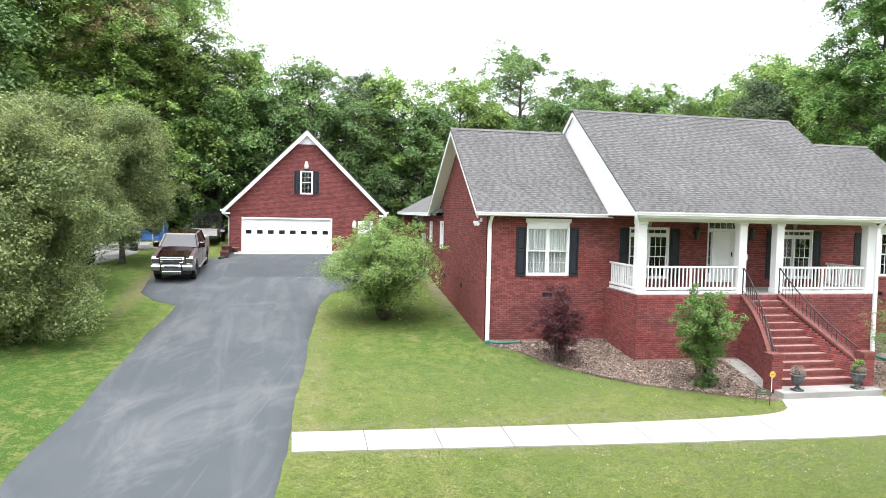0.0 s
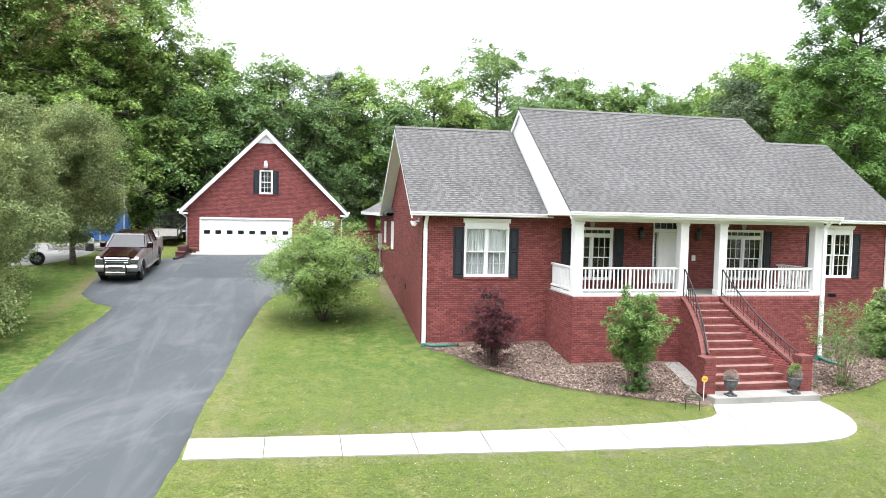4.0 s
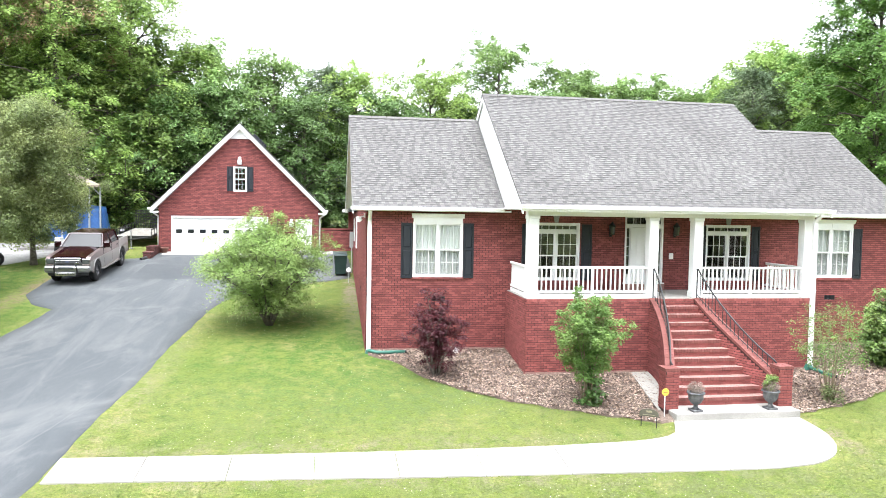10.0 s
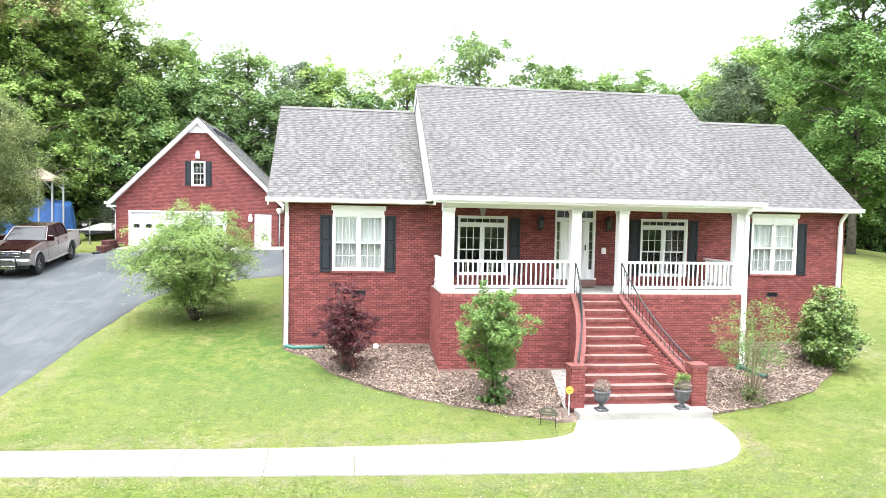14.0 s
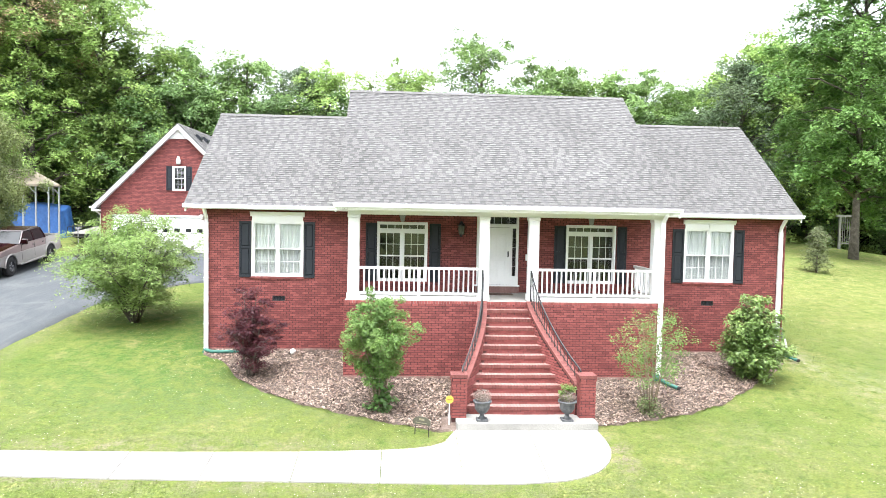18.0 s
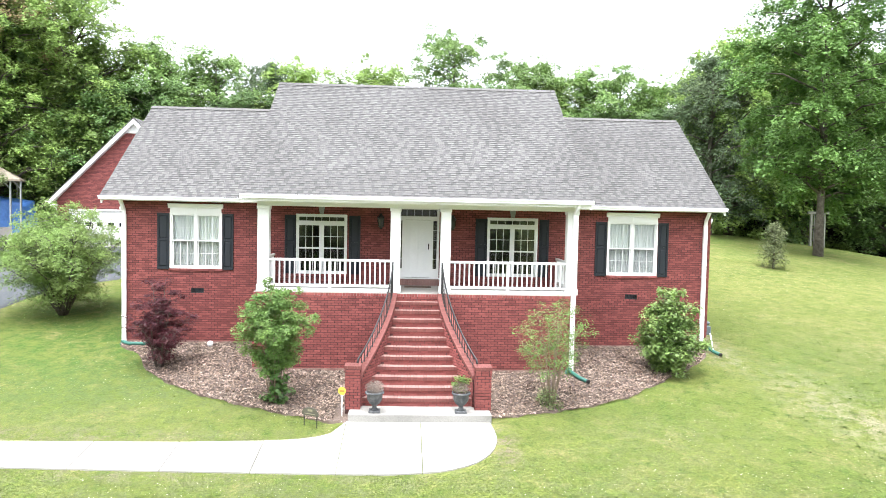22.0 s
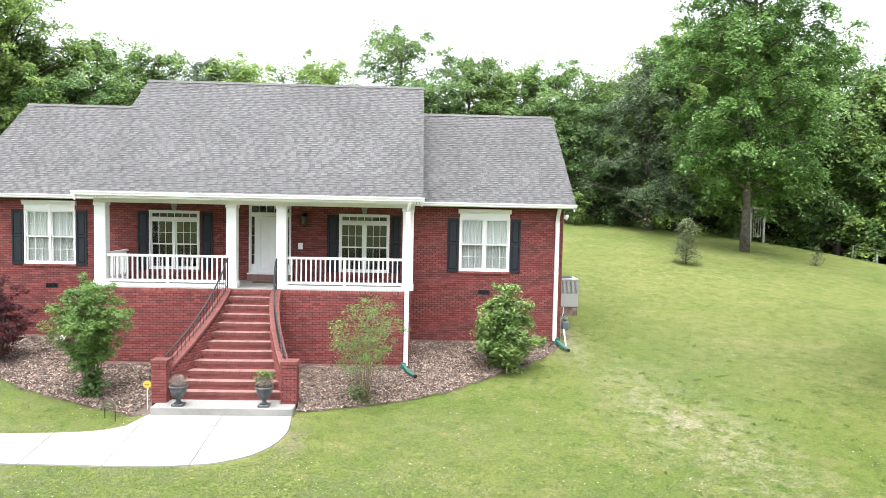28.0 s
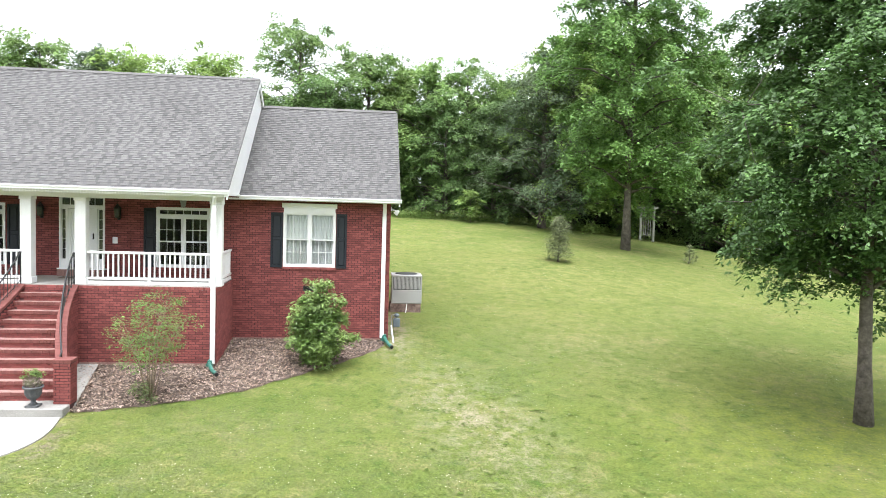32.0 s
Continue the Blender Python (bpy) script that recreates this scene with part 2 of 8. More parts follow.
class Shape:
    """Points and faces gathered from simple solids."""

    def __init__(self):
        self.v, self.f = [], []

    def add(self, verts, faces):
        k = len(self.v)
        self.v += [tuple(p) for p in verts]
        self.f += [tuple(i + k for i in f) for f in faces]
        return self

    def box(self, x0, x1, y0, y1, z0, z1, c=0.0):
        """A box; c bevels its upright and level edges."""
        if c <= 0:
            return self.add([(x, y, z) for z in (z0, z1) for x, y in ((x0, y0), (x1, y0), (x1, y1), (x0, y1))],
                            [(3, 2, 1, 0), (4, 5, 6, 7), (0, 1, 5, 4), (1, 2, 6, 5), (2, 3, 7, 6), (3, 0, 4, 7)])
        c = min(c, (x1 - x0) / 3, (y1 - y0) / 3, (z1 - z0) / 3)
        ring = lambda d, z: [(x0 + d, y0 + c, z), (x0 + c, y0 + d, z), (x1 - c, y0 + d, z), (x1 - d, y0 + c, z),
                             (x1 - d, y1 - c, z), (x1 - c, y1 - d, z), (x0 + c, y1 - d, z), (x0 + d, y1 - c, z)]
        inner = lambda z: [(min(max(x, x0 + c), x1 - c), min(max(y, y0 + c), y1 - c), z) for x, y, _ in ring(0, z)]
        rings = inner(z0) + ring(0, z0 + c) + ring(0, z1 - c) + inner(z1)
        faces = [tuple(range(7, -1, -1)), tuple(range(24, 32))]
        for k in range(3):
            faces += [(8 * k + i, 8 * k + (i + 1) % 8, 8 * k + 8 + (i + 1) % 8, 8 * k + 8 + i) for i in range(8)]
        return self.add(rings, faces)

    def prism(self, outline, axis, a, b):
        """An outline of (u, w) points pushed along an axis from a to b. For x: (y, z); y: (x, z); z: (x, y)."""
        put = {"x": lambda u, w, d: (d, u, w), "y": lambda u, w, d: (u, d, w), "z": lambda u, w, d: (u, w, d)}[axis]
        n = len(outline)
        self.add([put(u, w, d) for d in (a, b) for u, w in outline],
                 [tuple(range(n))[::-1], tuple(range(n, 2 * n))] + [(i, (i + 1) % n, n + (i + 1) % n, n + i) for i in range(n)])
        return self

    def tube(self, path, radii, sides=8, cap=True):
        """A round bar along a path."""
        pts = [Vector(p) for p in path]
        if not hasattr(radii, "__len__"):
            radii = [radii] * len(pts)
        k = len(self.v)
        side = None
        for i, p in enumerate(pts):
            d = (pts[min(i + 1, len(pts) - 1)] - pts[max(i - 1, 0)])
            d = d.normalized() if d.length > 1e-6 else Vector((0, 0, 1))
            if side is None:
                side = d.orthogonal().normalized()
            side = (side - d * side.dot(d))
            side = side.normalized() if side.length > 1e-4 else d.orthogonal().normalized()
            up = d.cross(side)
            for j in range(sides):
                a = 2 * math.pi * j / sides
                self.v.append(tuple(p + (side * math.cos(a) + up * math.sin(a)) * radii[i]))
        for i in range(len(pts) - 1):
            for j in range(sides):
                self.f.append((k + i * sides + j, k + i * sides + (j + 1) % sides, k + (i + 1) * sides + (j + 1) % sides, k + (i + 1) * sides + j))
        if cap:
            self.f.append(tuple(k + j for j in range(sides))[::-1])
            self.f.append(tuple(k + (len(pts) - 1) * sides + j for j in range(sides)))
        return self

    def lathe(self, x, y, profile, sides=16):
        """A turned solid round an upright axis; profile of (radius, z)."""
        k = len(self.v)
        for r, z in profile:
            for j in range(sides):
                a = 2 * math.pi * j / sides
                self.v.append((x + r * math.cos(a), y + r * math.sin(a), z))
        for i in range(len(profile) - 1):
            for j in range(sides):
                self.f.append((k + i * sides + j, k + i * sides + (j + 1) % sides, k + (i + 1) * sides + (j + 1) % sides, k + (i + 1) * sides + j))
        self.f.append(tuple(k + j for j in range(sides))[::-1])
        self.f.append(tuple(k + (len(profile) - 1) * sides + j for j in range(sides)))
        return self

    def moved(self, m):
        self.v = [tuple(m @ Vector(p)) for p in self.v]
        return self

    def mesh(self, name, mat, smooth=False):
        return from_arrays(name, self.v, self.f, mat, smooth)


def part(name, shape, mat, parent=None, label="", smooth=False):
    """One mesh object, under a thing or a part where one is given."""
    me = shape if isinstance(shape, bpy.types.Mesh) else shape.mesh(name, mat, smooth)
    ob = new(name, me)
    if parent:
        ob.parent = parent
        ob.matrix_parent_inverse = parent.matrix_world.inverted()
    if label:
        ob["label"] = label
    return ob


def thing(name, label, category, group="", kind="", at=(0, 0, 0)):
    ob = new(name)
    ob.empty_display_size = 0.2
    ob.matrix_world = Matrix.Translation(at)
    bpy.context.view_layer.update() if at != (0, 0, 0) else None
    return tagged(ob, label, category, group, kind)


def single(name, shape, mat, label, category, group="", kind="", smooth=False):
    return tagged(part(name, shape, mat, None, "", smooth), label, category, group, kind)


# ---- the lie of the land ----
LAND = [0.731, 3.263, 0.527, -0.458, -0.089, 0.037, 0.135, -0.044, 0.11, 0.03, -0.313, -0.086, -0.205, -0.083, -0.061]


def ground(x, y):
    """The lawn's height: a slope that climbs away from the road and falls off to the east."""
    u, w = (np.clip(x, -16, 62) - 15) / 25, (np.clip(y, 4, 62) - 25) / 25
    k, z = 0, 0.0
    for i in range(5):
        for j in range(5 - i):
            z = z + LAND[k] * u ** i * w ** j
            k += 1
    return z


def gz(x, y):
    return float(ground(x, y))


def lawn_material():
    m = bpy.data.materials.new("lawn")
    m.use_nodes = True
    n, l = m.node_tree.nodes, m.node_tree.links
    b = n["Principled BSDF"]
    b.inputs["Roughness"].default_value, b.inputs["Specular IOR Level"].default_value = 0.9, 0.15
    co = n.new("ShaderNodeTexCoord")

    def noise_tex(scale, detail=4, rough=0.6):
        t = n.new("ShaderNodeTexNoise")
        t.inputs["Scale"].default_value, t.inputs["Detail"].default_value, t.inputs["Roughness"].default_value = scale, detail, rough
        l.new(co.outputs["Object"], t.inputs["Vector"])
        return t.outputs["Fac"]

    def blend(fac, lo, hi, a, colour):
        r = n.new("ShaderNodeMapRange")
        r.inputs["From Min"].default_value, r.inputs["From Max"].default_value = lo, hi
        l.new(fac, r.inputs["Value"])
        mx = n.new("ShaderNodeMix")
        mx.data_type = "RGBA"
        l.new(r.outputs[0], mx.inputs["Factor"])
        l.new(a, mx.inputs["A"]) if not isinstance(a, tuple) else setattr(mx.inputs["A"], "default_value", a)
        mx.inputs["B"].default_value = colour
        return mx.outputs["Result"]
    c = blend(noise_tex(0.22), 0.4, 0.62, (0.094, 0.124, 0.026, 1), (0.134, 0.151, 0.038, 1))
    c = blend(noise_tex(0.9, 5, 0.7), 0.5, 0.7, c, (0.185, 0.168, 0.07, 1))
    c = blend(noise_tex(2.6, 4, 0.7), 0.5, 0.72, c, (0.05, 0.09, 0.016, 1))
    c = blend(noise_tex(13, 3, 0.7), 0.5, 0.8, c, (0.066, 0.098, 0.022, 1))
    STRAW = (0.235, 0.21, 0.135, 1)
    # lush grass beside the house; worn, straw-coloured ground on the bank by the east wing, and along the walk
    for place, size, turn, amount, tone in (((-12.0, 33.0, 0), (6.0, 16.0, 50), 0, 0.95, (0.052, 0.1, 0.017, 1)), ((-13.0, 20.0, 0), (8.0, 13.0, 50), 0, 1.7, (0.045, 0.09, 0.015, 1)), ((5.0, 22.5, 0), (11.0, 4.5, 50), 0, 0.6, (0.092, 0.117, 0.042, 1)), ((12.0, 15.8, 0), (19.0, 3.6, 50), 0, 0.6, (0.098, 0.115, 0.044, 1)), ((20.5, 19.5, 0), (4.0, 2.2, 50), 0, 0.4, (0.12, 0.13, 0.055, 1)), ((-2.0, 24.0, 0), (0.6, 10.0, 50), -5, 0.4, (0.2, 0.17, 0.1, 1)), ((4.15, 32.5, 0), (0.5, 7.5, 50), 0, 1.3, (0.2, 0.155, 0.115, 1)), ((24.95, 29.0, 0), (0.6, 3.0, 50), 0, 1.0, (0.2, 0.15, 0.11, 1)), ((-9.6, 36.0, 0), (0.7, 7.0, 50), 0, 0.9, (0.15, 0.115, 0.07, 1)), ((3.5, 28.0, 0), (7.0, 8.5, 50), -20, 0.75, (0.058, 0.105, 0.02, 1)), ((28.5, 24.5, 0), (5.5, 9.0, 50), 25, 0.35, (0.05, 0.095, 0.016, 1)), ((37.0, 19.0, 0), (9.0, 8.0, 50), 0, 0.5, (0.165, 0.185, 0.032, 1)), ((34.0, 38.0, 0), (16.0, 14.0, 50), 0, 0.5, (0.175, 0.18, 0.06, 1)), ((27.0, 20.0, 0), (2.5, 6.5, 50), 12, 0.45, STRAW), ((31.5, 26.0, 0), (5.0, 6.0, 50), 12, 0.3, (0.2, 0.178, 0.085, 1)), ((4.0, 19.3, 0), (11.0, 0.7, 50), 0.0, 0.4, (0.16, 0.14, 0.09, 1)), ((5.0, 17.45, 0), (11.0, 0.5, 50), -2, 0.4, (0.16, 0.14, 0.09, 1)), ((16.5, 18.9, 0), (0.6, 1.5, 50), 0, 0.7, (0.16, 0.135, 0.09, 1)), ((24.9, 27.0, 0), (1.2, 3.0, 50), 0, 0.6, STRAW)):
        mp, gr = n.new("ShaderNodeMapping"), n.new("ShaderNodeTexGradient")
        mp.vector_type = "TEXTURE"
        mp.inputs["Location"].default_value, mp.inputs["Scale"].default_value = place, size
        mp.inputs["Rotation"].default_value = (0, 0, radians(turn))
        gr.gradient_type = "SPHERICAL"
        l.new(co.outputs["Object"], mp.inputs["Vector"])
        l.new(mp.outputs[0], gr.inputs["Vector"])
        nr, mu, mx = n.new("ShaderNodeMapRange"), n.new("ShaderNodeMath"), n.new("ShaderNodeMix")
        nr.inputs["From Min"].default_value, nr.inputs["From Max"].default_value, nr.inputs["To Max"].default_value = 0.44, 0.58, amount * 2.2
        l.new(noise_tex(2.2, 8, 0.8), nr.inputs["Value"])
        mu.operation, mu.use_clamp = "MULTIPLY", True
        l.new(nr.outputs[0], mu.inputs[0])
        l.new(gr.outputs["Fac"], mu.inputs[1])
        mx.data_type = "RGBA"
        l.new(mu.outputs[0], mx.inputs["Factor"])
        l.new(c, mx.inputs["A"])
        mx.inputs["B"].default_value = tone
        c = mx.outputs["Result"]
    hs = n.new("ShaderNodeHueSaturation")
    l.new(c, hs.inputs["Color"])
    r = n.new("ShaderNodeMapRange")
    r.inputs["From Min"].default_value, r.inputs["From Max"].default_value = 0.25, 0.75
    r.inputs["To Min"].default_value, r.inputs["To Max"].default_value = 0.48, 1.54
    l.new(noise_tex(15, 6, 0.85), r.inputs["Value"])
    l.new(r.outputs[0], hs.inputs["Value"])
    l.new(hs.outputs[0], b.inputs["Base Color"])
    bp = n.new("ShaderNodeBump")
    bp.inputs["Strength"].default_value, bp.inputs["Distance"].default_value = 0.6, 0.05
    l.new(noise_tex(22, 4, 0.8), bp.inputs["Height"])
    l.new(bp.outputs[0], b.inputs["Normal"])
    return m


LAWN = lawn_material()
gx = np.concatenate([[-900, -500, -250, -120, -70], np.arange(-45, 80.1, 0.75), [95, 130, 250, 500, 900]])
gy = np.concatenate([[-700, -300, -120, -50, -20], np.arange(-8, 78.1, 0.75), [90, 120, 200, 400, 800, 1400]])
GX, GY = np.meshgrid(gx, gy)
GZ = ground(GX, GY)
nx, ny = len(gx), len(gy)
me = from_arrays("ground", np.stack([GX, GY, GZ], -1).reshape(-1, 3).tolist(),
                 [(j * nx + i, j * nx + i + 1, (j + 1) * nx + i + 1, (j + 1) * nx + i) for j in range(ny - 1) for i in range(nx - 1)], LAWN, True)
tagged(new("ground", me), "sloping mown lawn with clover and dry patches", "lawn", kind="structure")


def lerp_table(table, s):
    a = np.array(table, dtype=float)
    return np.interp(s, a[:, 0], a[:, 1])


# driveway: widens into a parking apron before the garage
DRIVE_L = [(-30, -7.5), (10, -9.0), (17, -8.85), (22, -8.4), (27.4, -8.05), (32.2, -7.55), (33.0, -8.6), (34.6, -9.5), (42.6, -9.6), (43.0, -7.2), (43.6, -6.6), (45.2, -6.3)]
DRIVE_R = [(-30, -3.6), (10, -3.4), (16, -3.05), (20, -2.75), (26, -2.2), (30.5, -1.8), (32.3, -1.5), (34.5, -0.9), (36.4, 1.2), (37.4, 3.4), (38, 4.3), (45.2, 4.3)]
ys = np.unique(np.concatenate([np.arange(-30, 10, 2.0), np.arange(10, 45.2, 0.3), [45.2]]))
dv, df = [], []
cols = 14
for y in ys:
    a, b = lerp_table(DRIVE_L, y), lerp_table(DRIVE_R, y)
    a += 0.04 * math.sin(y * 1.3) + 0.015 * math.sin(y * 5.1)
    b += 0.04 * math.sin(y * 1.1) + 0.015 * math.sin(y * 4.3)
    for i in range(cols + 1):
        x = a if i == 0 else b if i == cols else a + 0.05 + (b - a - 0.1) * (i - 1) / (cols - 2)
        dv.append((x, y, gz(x, y) + (0.04 if 0 < i < cols else -0.05)))
for j in range(len(ys) - 1):
    for i in range(cols):
        df.append((j * (cols + 1) + i, j * (cols + 1) + i + 1, (j + 1) * (cols + 1) + i + 1, (j + 1) * (cols + 1) + i))


tagged(new("driveway", from_arrays("driveway", dv, df, ASPHALT, True)), "grey sealed asphalt driveway with pale scuffs", "driveway", kind="structure")

# ---- brickwork ----
COURSE, BRICK_L, JOINT, PROUD = 0.0765, 0.212, 0.0145, 0.008


def brick_boxes(z0, z1, limits, holes, place, seed, length=BRICK_L, course=COURSE, proud=PROUD):
    """Bricks of a wall in running bond, as arrays of eight corners. limits(z): the wall's ends at that height; holes: (u0, u1, z0, z1); place(u, z, d): the point d proud of the wall."""
    rng = np.random.RandomState(seed)
    out = []
    row = 0
    z = z0
    while z < z1 - 0.03:
        top = min(z + course - JOINT, z1)
        a, b = limits((z + top) / 2)
        spans = [(a, b)]
        for h0, h1, hz0, hz1 in holes:
            if hz0 < top - 0.012 and hz1 > z + 0.012:
                nxt = []
                for s0, s1 in spans:
                    if h1 <= s0 or h0 >= s1:
                        nxt.append((s0, s1))
                    else:
                        if h0 > s0:
                            nxt.append((s0, h0))
                        if h1 < s1:
                            nxt.append((h1, s1))
                spans = nxt
        off = (row % 2) * length / 2
        for s0, s1 in spans:
            k = math.floor((s0 - off) / length)
            while True:
                u0, u1 = max(s0, k * length + off), min(s1, (k + 1) * length + off - JOINT)
                k += 1
                if u0 >= s1 - 0.02:
                    break
                if u1 - u0 < 0.03:
                    continue
                d = proud + rng.uniform(-0.002, 0.003)
                out.append([place(u, w, q) for q in (-0.01, d) for u, w in ((u0, z), (u1, z), (u1, top), (u0, top))])
        z += course
        row += 1
    return out


BOX_FACES = [(4, 5, 6, 7), (0, 1, 5, 4), (1, 2, 6, 5), (2, 3, 7, 6), (3, 0, 4, 7)]


def brick_mesh(name, boxes, mat):
    a = np.array(boxes, dtype=np.float32)
    n = len(a)
    base = (np.arange(n) * 8)[:, None, None]
    faces = (np.array(BOX_FACES)[None] + base).reshape(-1, 4)
    return from_arrays(name, a.reshape(-1, 3).tolist(), faces.tolist(), mat)


BRICK_CELLS = {}


def lay_bricks(wall, boxes, mat=BRICK, singles=0, near=None):
    """The bricks of a wall: those nearest the path as parts of their own, the rest joined."""
    if singles and near:
        order = sorted(range(len(boxes)), key=lambda i: near(boxes[i]))
        own, rest = order[:singles], order[singles:]
        for i in own:
            pts = np.array(boxes[i])
            size = tuple(np.round(pts.max(0) - pts.min(0), 2))
            mid = (pts.max(0) + pts.min(0)) / 2
            if size not in BRICK_CELLS:
                BRICK_CELLS[size] = from_arrays("brick", (pts - mid).tolist(), BOX_FACES, mat)
            ob = new("brick", BRICK_CELLS[size])
            ob.location = mid
            ob.parent = wall
        boxes = [boxes[i] for i in sorted(rest)]
    if boxes:
        ob = part("brickwork", brick_mesh("brickwork", boxes, mat), mat, wall)
        ob["kind"] = "stuff"


def wall_shell(outline_u, zs, holes, place, thick=0.22):
    """A wall of rectangles with real openings: front, back and reveals. outline_u: (u0, u1)."""
    us = sorted({outline_u[0], outline_u[1], *[h for hole in holes for h in hole[:2]]})
    ws = sorted({zs[0], zs[1], *[h for hole in holes for h in hole[2:]]})
    s = Shape()
    inside = lambda u, w: any(h[0] < u < h[1] and h[2] < w < h[3] for h in holes)
    for a, b in zip(us, us[1:]):
        for c, d in zip(ws, ws[1:]):
            if inside((a + b) / 2, (c + d) / 2):
                continue
            s.add([place(a, c, 0), place(b, c, 0), place(b, d, 0), place(a, d, 0)], [(0, 1, 2, 3)])
            s.add([place(a, c, -thick), place(b, c, -thick), place(b, d, -thick), place(a, d, -thick)], [(3, 2, 1, 0)])
    for u0, u1, z0, z1 in list(holes) + [(*outline_u, *zs)]:
        c = [(u0, z0), (u1, z0), (u1, z1), (u0, z1)]
        for (a, b), (p, q) in zip(c, c[1:] + c[:1]):
            s.add([place(a, b, 0), place(p, q, 0), place(p, q, -thick), place(a, b, -thick)], [(0, 1, 2, 3)])
    return s


# ---- the house: plan ----
XL, XR, YF, YB = 4.42, 24.75, 26.66, 35.6
PX0, PX1, PY = 9.36, 19.38, 24.0
FLOOR = 3.08
FOOTING = material("mortar_smeared_brick", (0.25, 0.175, 0.145), 0.9, vary=0.4, scale=2.5, fine=20, bump=0.5, tint=(0.17, 0.085, 0.075), spec=0.2)
PITCH_W, PITCH_M = 0.722, 0.69
RIDGE_W, RIDGE_M = (31.1, 9.53), (30.02, 10.42)


# ---- the house: walls ----
front = lambda u, z, d: (u, YF - d, z)
WIN_L, WIN_R = (6.02, 7.76, 3.53, 5.43), (21.07, 22.85, 3.53, 5.43)
PWIN_L, PWIN_R = (10.26, 12.0, 3.42, 5.47), (16.84, 18.6, 3.42, 5.47)
DOOR = (13.71, 15.17, 3.34, 5.77)
VENT_L, VENT_R = (6.72, 7.16, 2.69, 2.87), (21.76, 22.20, 2.69, 2.87)
HOLES = [WIN_L, WIN_R, PWIN_L, PWIN_R, DOOR, VENT_L, VENT_R]
BASE = 0.72


def near_path(box):
    a = np.array(box)
    m = a.mean(0)
    return abs(abs(m[0] - 14.37) - 2.6) + 1.2 * abs(m[2] - 1.9)


wall_front = single("wall_front", wall_shell((XL, XR), (0.0, 5.95), HOLES, front), MORTAR, "dark red brick front wall of the house", "wall", kind="structure")
lay_bricks(wall_front, brick_boxes(BASE, 5.92, lambda z: (XL, XR), HOLES, front, 1), singles=60, near=lambda b: abs(np.array(b).mean(0)[0] - 20.2) + abs(np.array(b).mean(0)[2] - 2.0))
wall_front_base = Shape().box(XL - 0.012, PX0 - 0.013, YF - 0.012, YF, 0.2, 1.055).box(PX1 + 0.013, XR + 0.012, YF - 0.012, YF, 0.2, 1.055)
part("footing", wall_front_base, FOOTING, wall_front, "pale mortar-smeared footing")


side_l = lambda u, z, d: (XL - d, -u, z)
gable_limits = lambda z: (-YB, -YF) if z < 6.1 else (-(36.04 - (z - 5.8) / PITCH_W), -(26.16 + (z - 5.8) / PITCH_W))
SIDE_HOLES = [(-35.2, -34.5, 4.1, 5.45), (-30.75, -30.4, 2.65, 2.85), (-34.3, -33.95, 2.75, 2.95)]
gable_shell = wall_shell((-YB, -YF), (0.0, 6.0), SIDE_HOLES, side_l)
gable_shell.prism([(YF, 5.9), (31.1, 9.1), (YB, 5.9)], "x", XL, XL + 0.22)
wall_left = single("wall_left", gable_shell, MORTAR, "tall dark red brick gable wall beside the lawn", "wall", kind="structure")
lay_bricks(wall_left, brick_boxes(BASE, 9.25, gable_limits, SIDE_HOLES, side_l, 2))
single("wall_right", Shape().box(XR - 0.2, XR, YF, YB, 0, 5.95).prism([(YF, 5.9), (31.1, 9.1), (YB, 5.9)], "x", XR - 0.2, XR - 0.002), BRICK, "dark red brick gable wall by the air conditioner", "wall", kind="structure")
single("wall_back", Shape().box(XL, XR, YB - 0.2, YB, 0, 5.95), BRICK, "dark red brick rear wall", "wall", kind="structure")
# Room surfaces carry the indoor shade in their colour, so windows look dark.
single("floor", Shape().box(XL + 0.2, XR - 0.2, YF + 0.22, YB - 0.2, FLOOR - 0.3, FLOOR), DARK_ROOM, "timber floor inside the house, darkened for a dim room", "floor", kind="structure")
single("ceiling", Shape().box(XL + 0.2, XR - 0.2, YF + 0.22, YB - 0.2, 5.72, 5.82), DARK_ROOM, "plain ceiling inside the house, darkened for a dim room", "ceiling", kind="structure")
single("room_wall", Shape().box(XL + 0.3, XR - 0.3, YF + 4.0, YF + 4.1, FLOOR, 5.72), material("darkened_room_paint", (0.1, 0.09, 0.08), 0.8), "plain wall inside the house, darkened for a dim room", "wall", kind="structure")


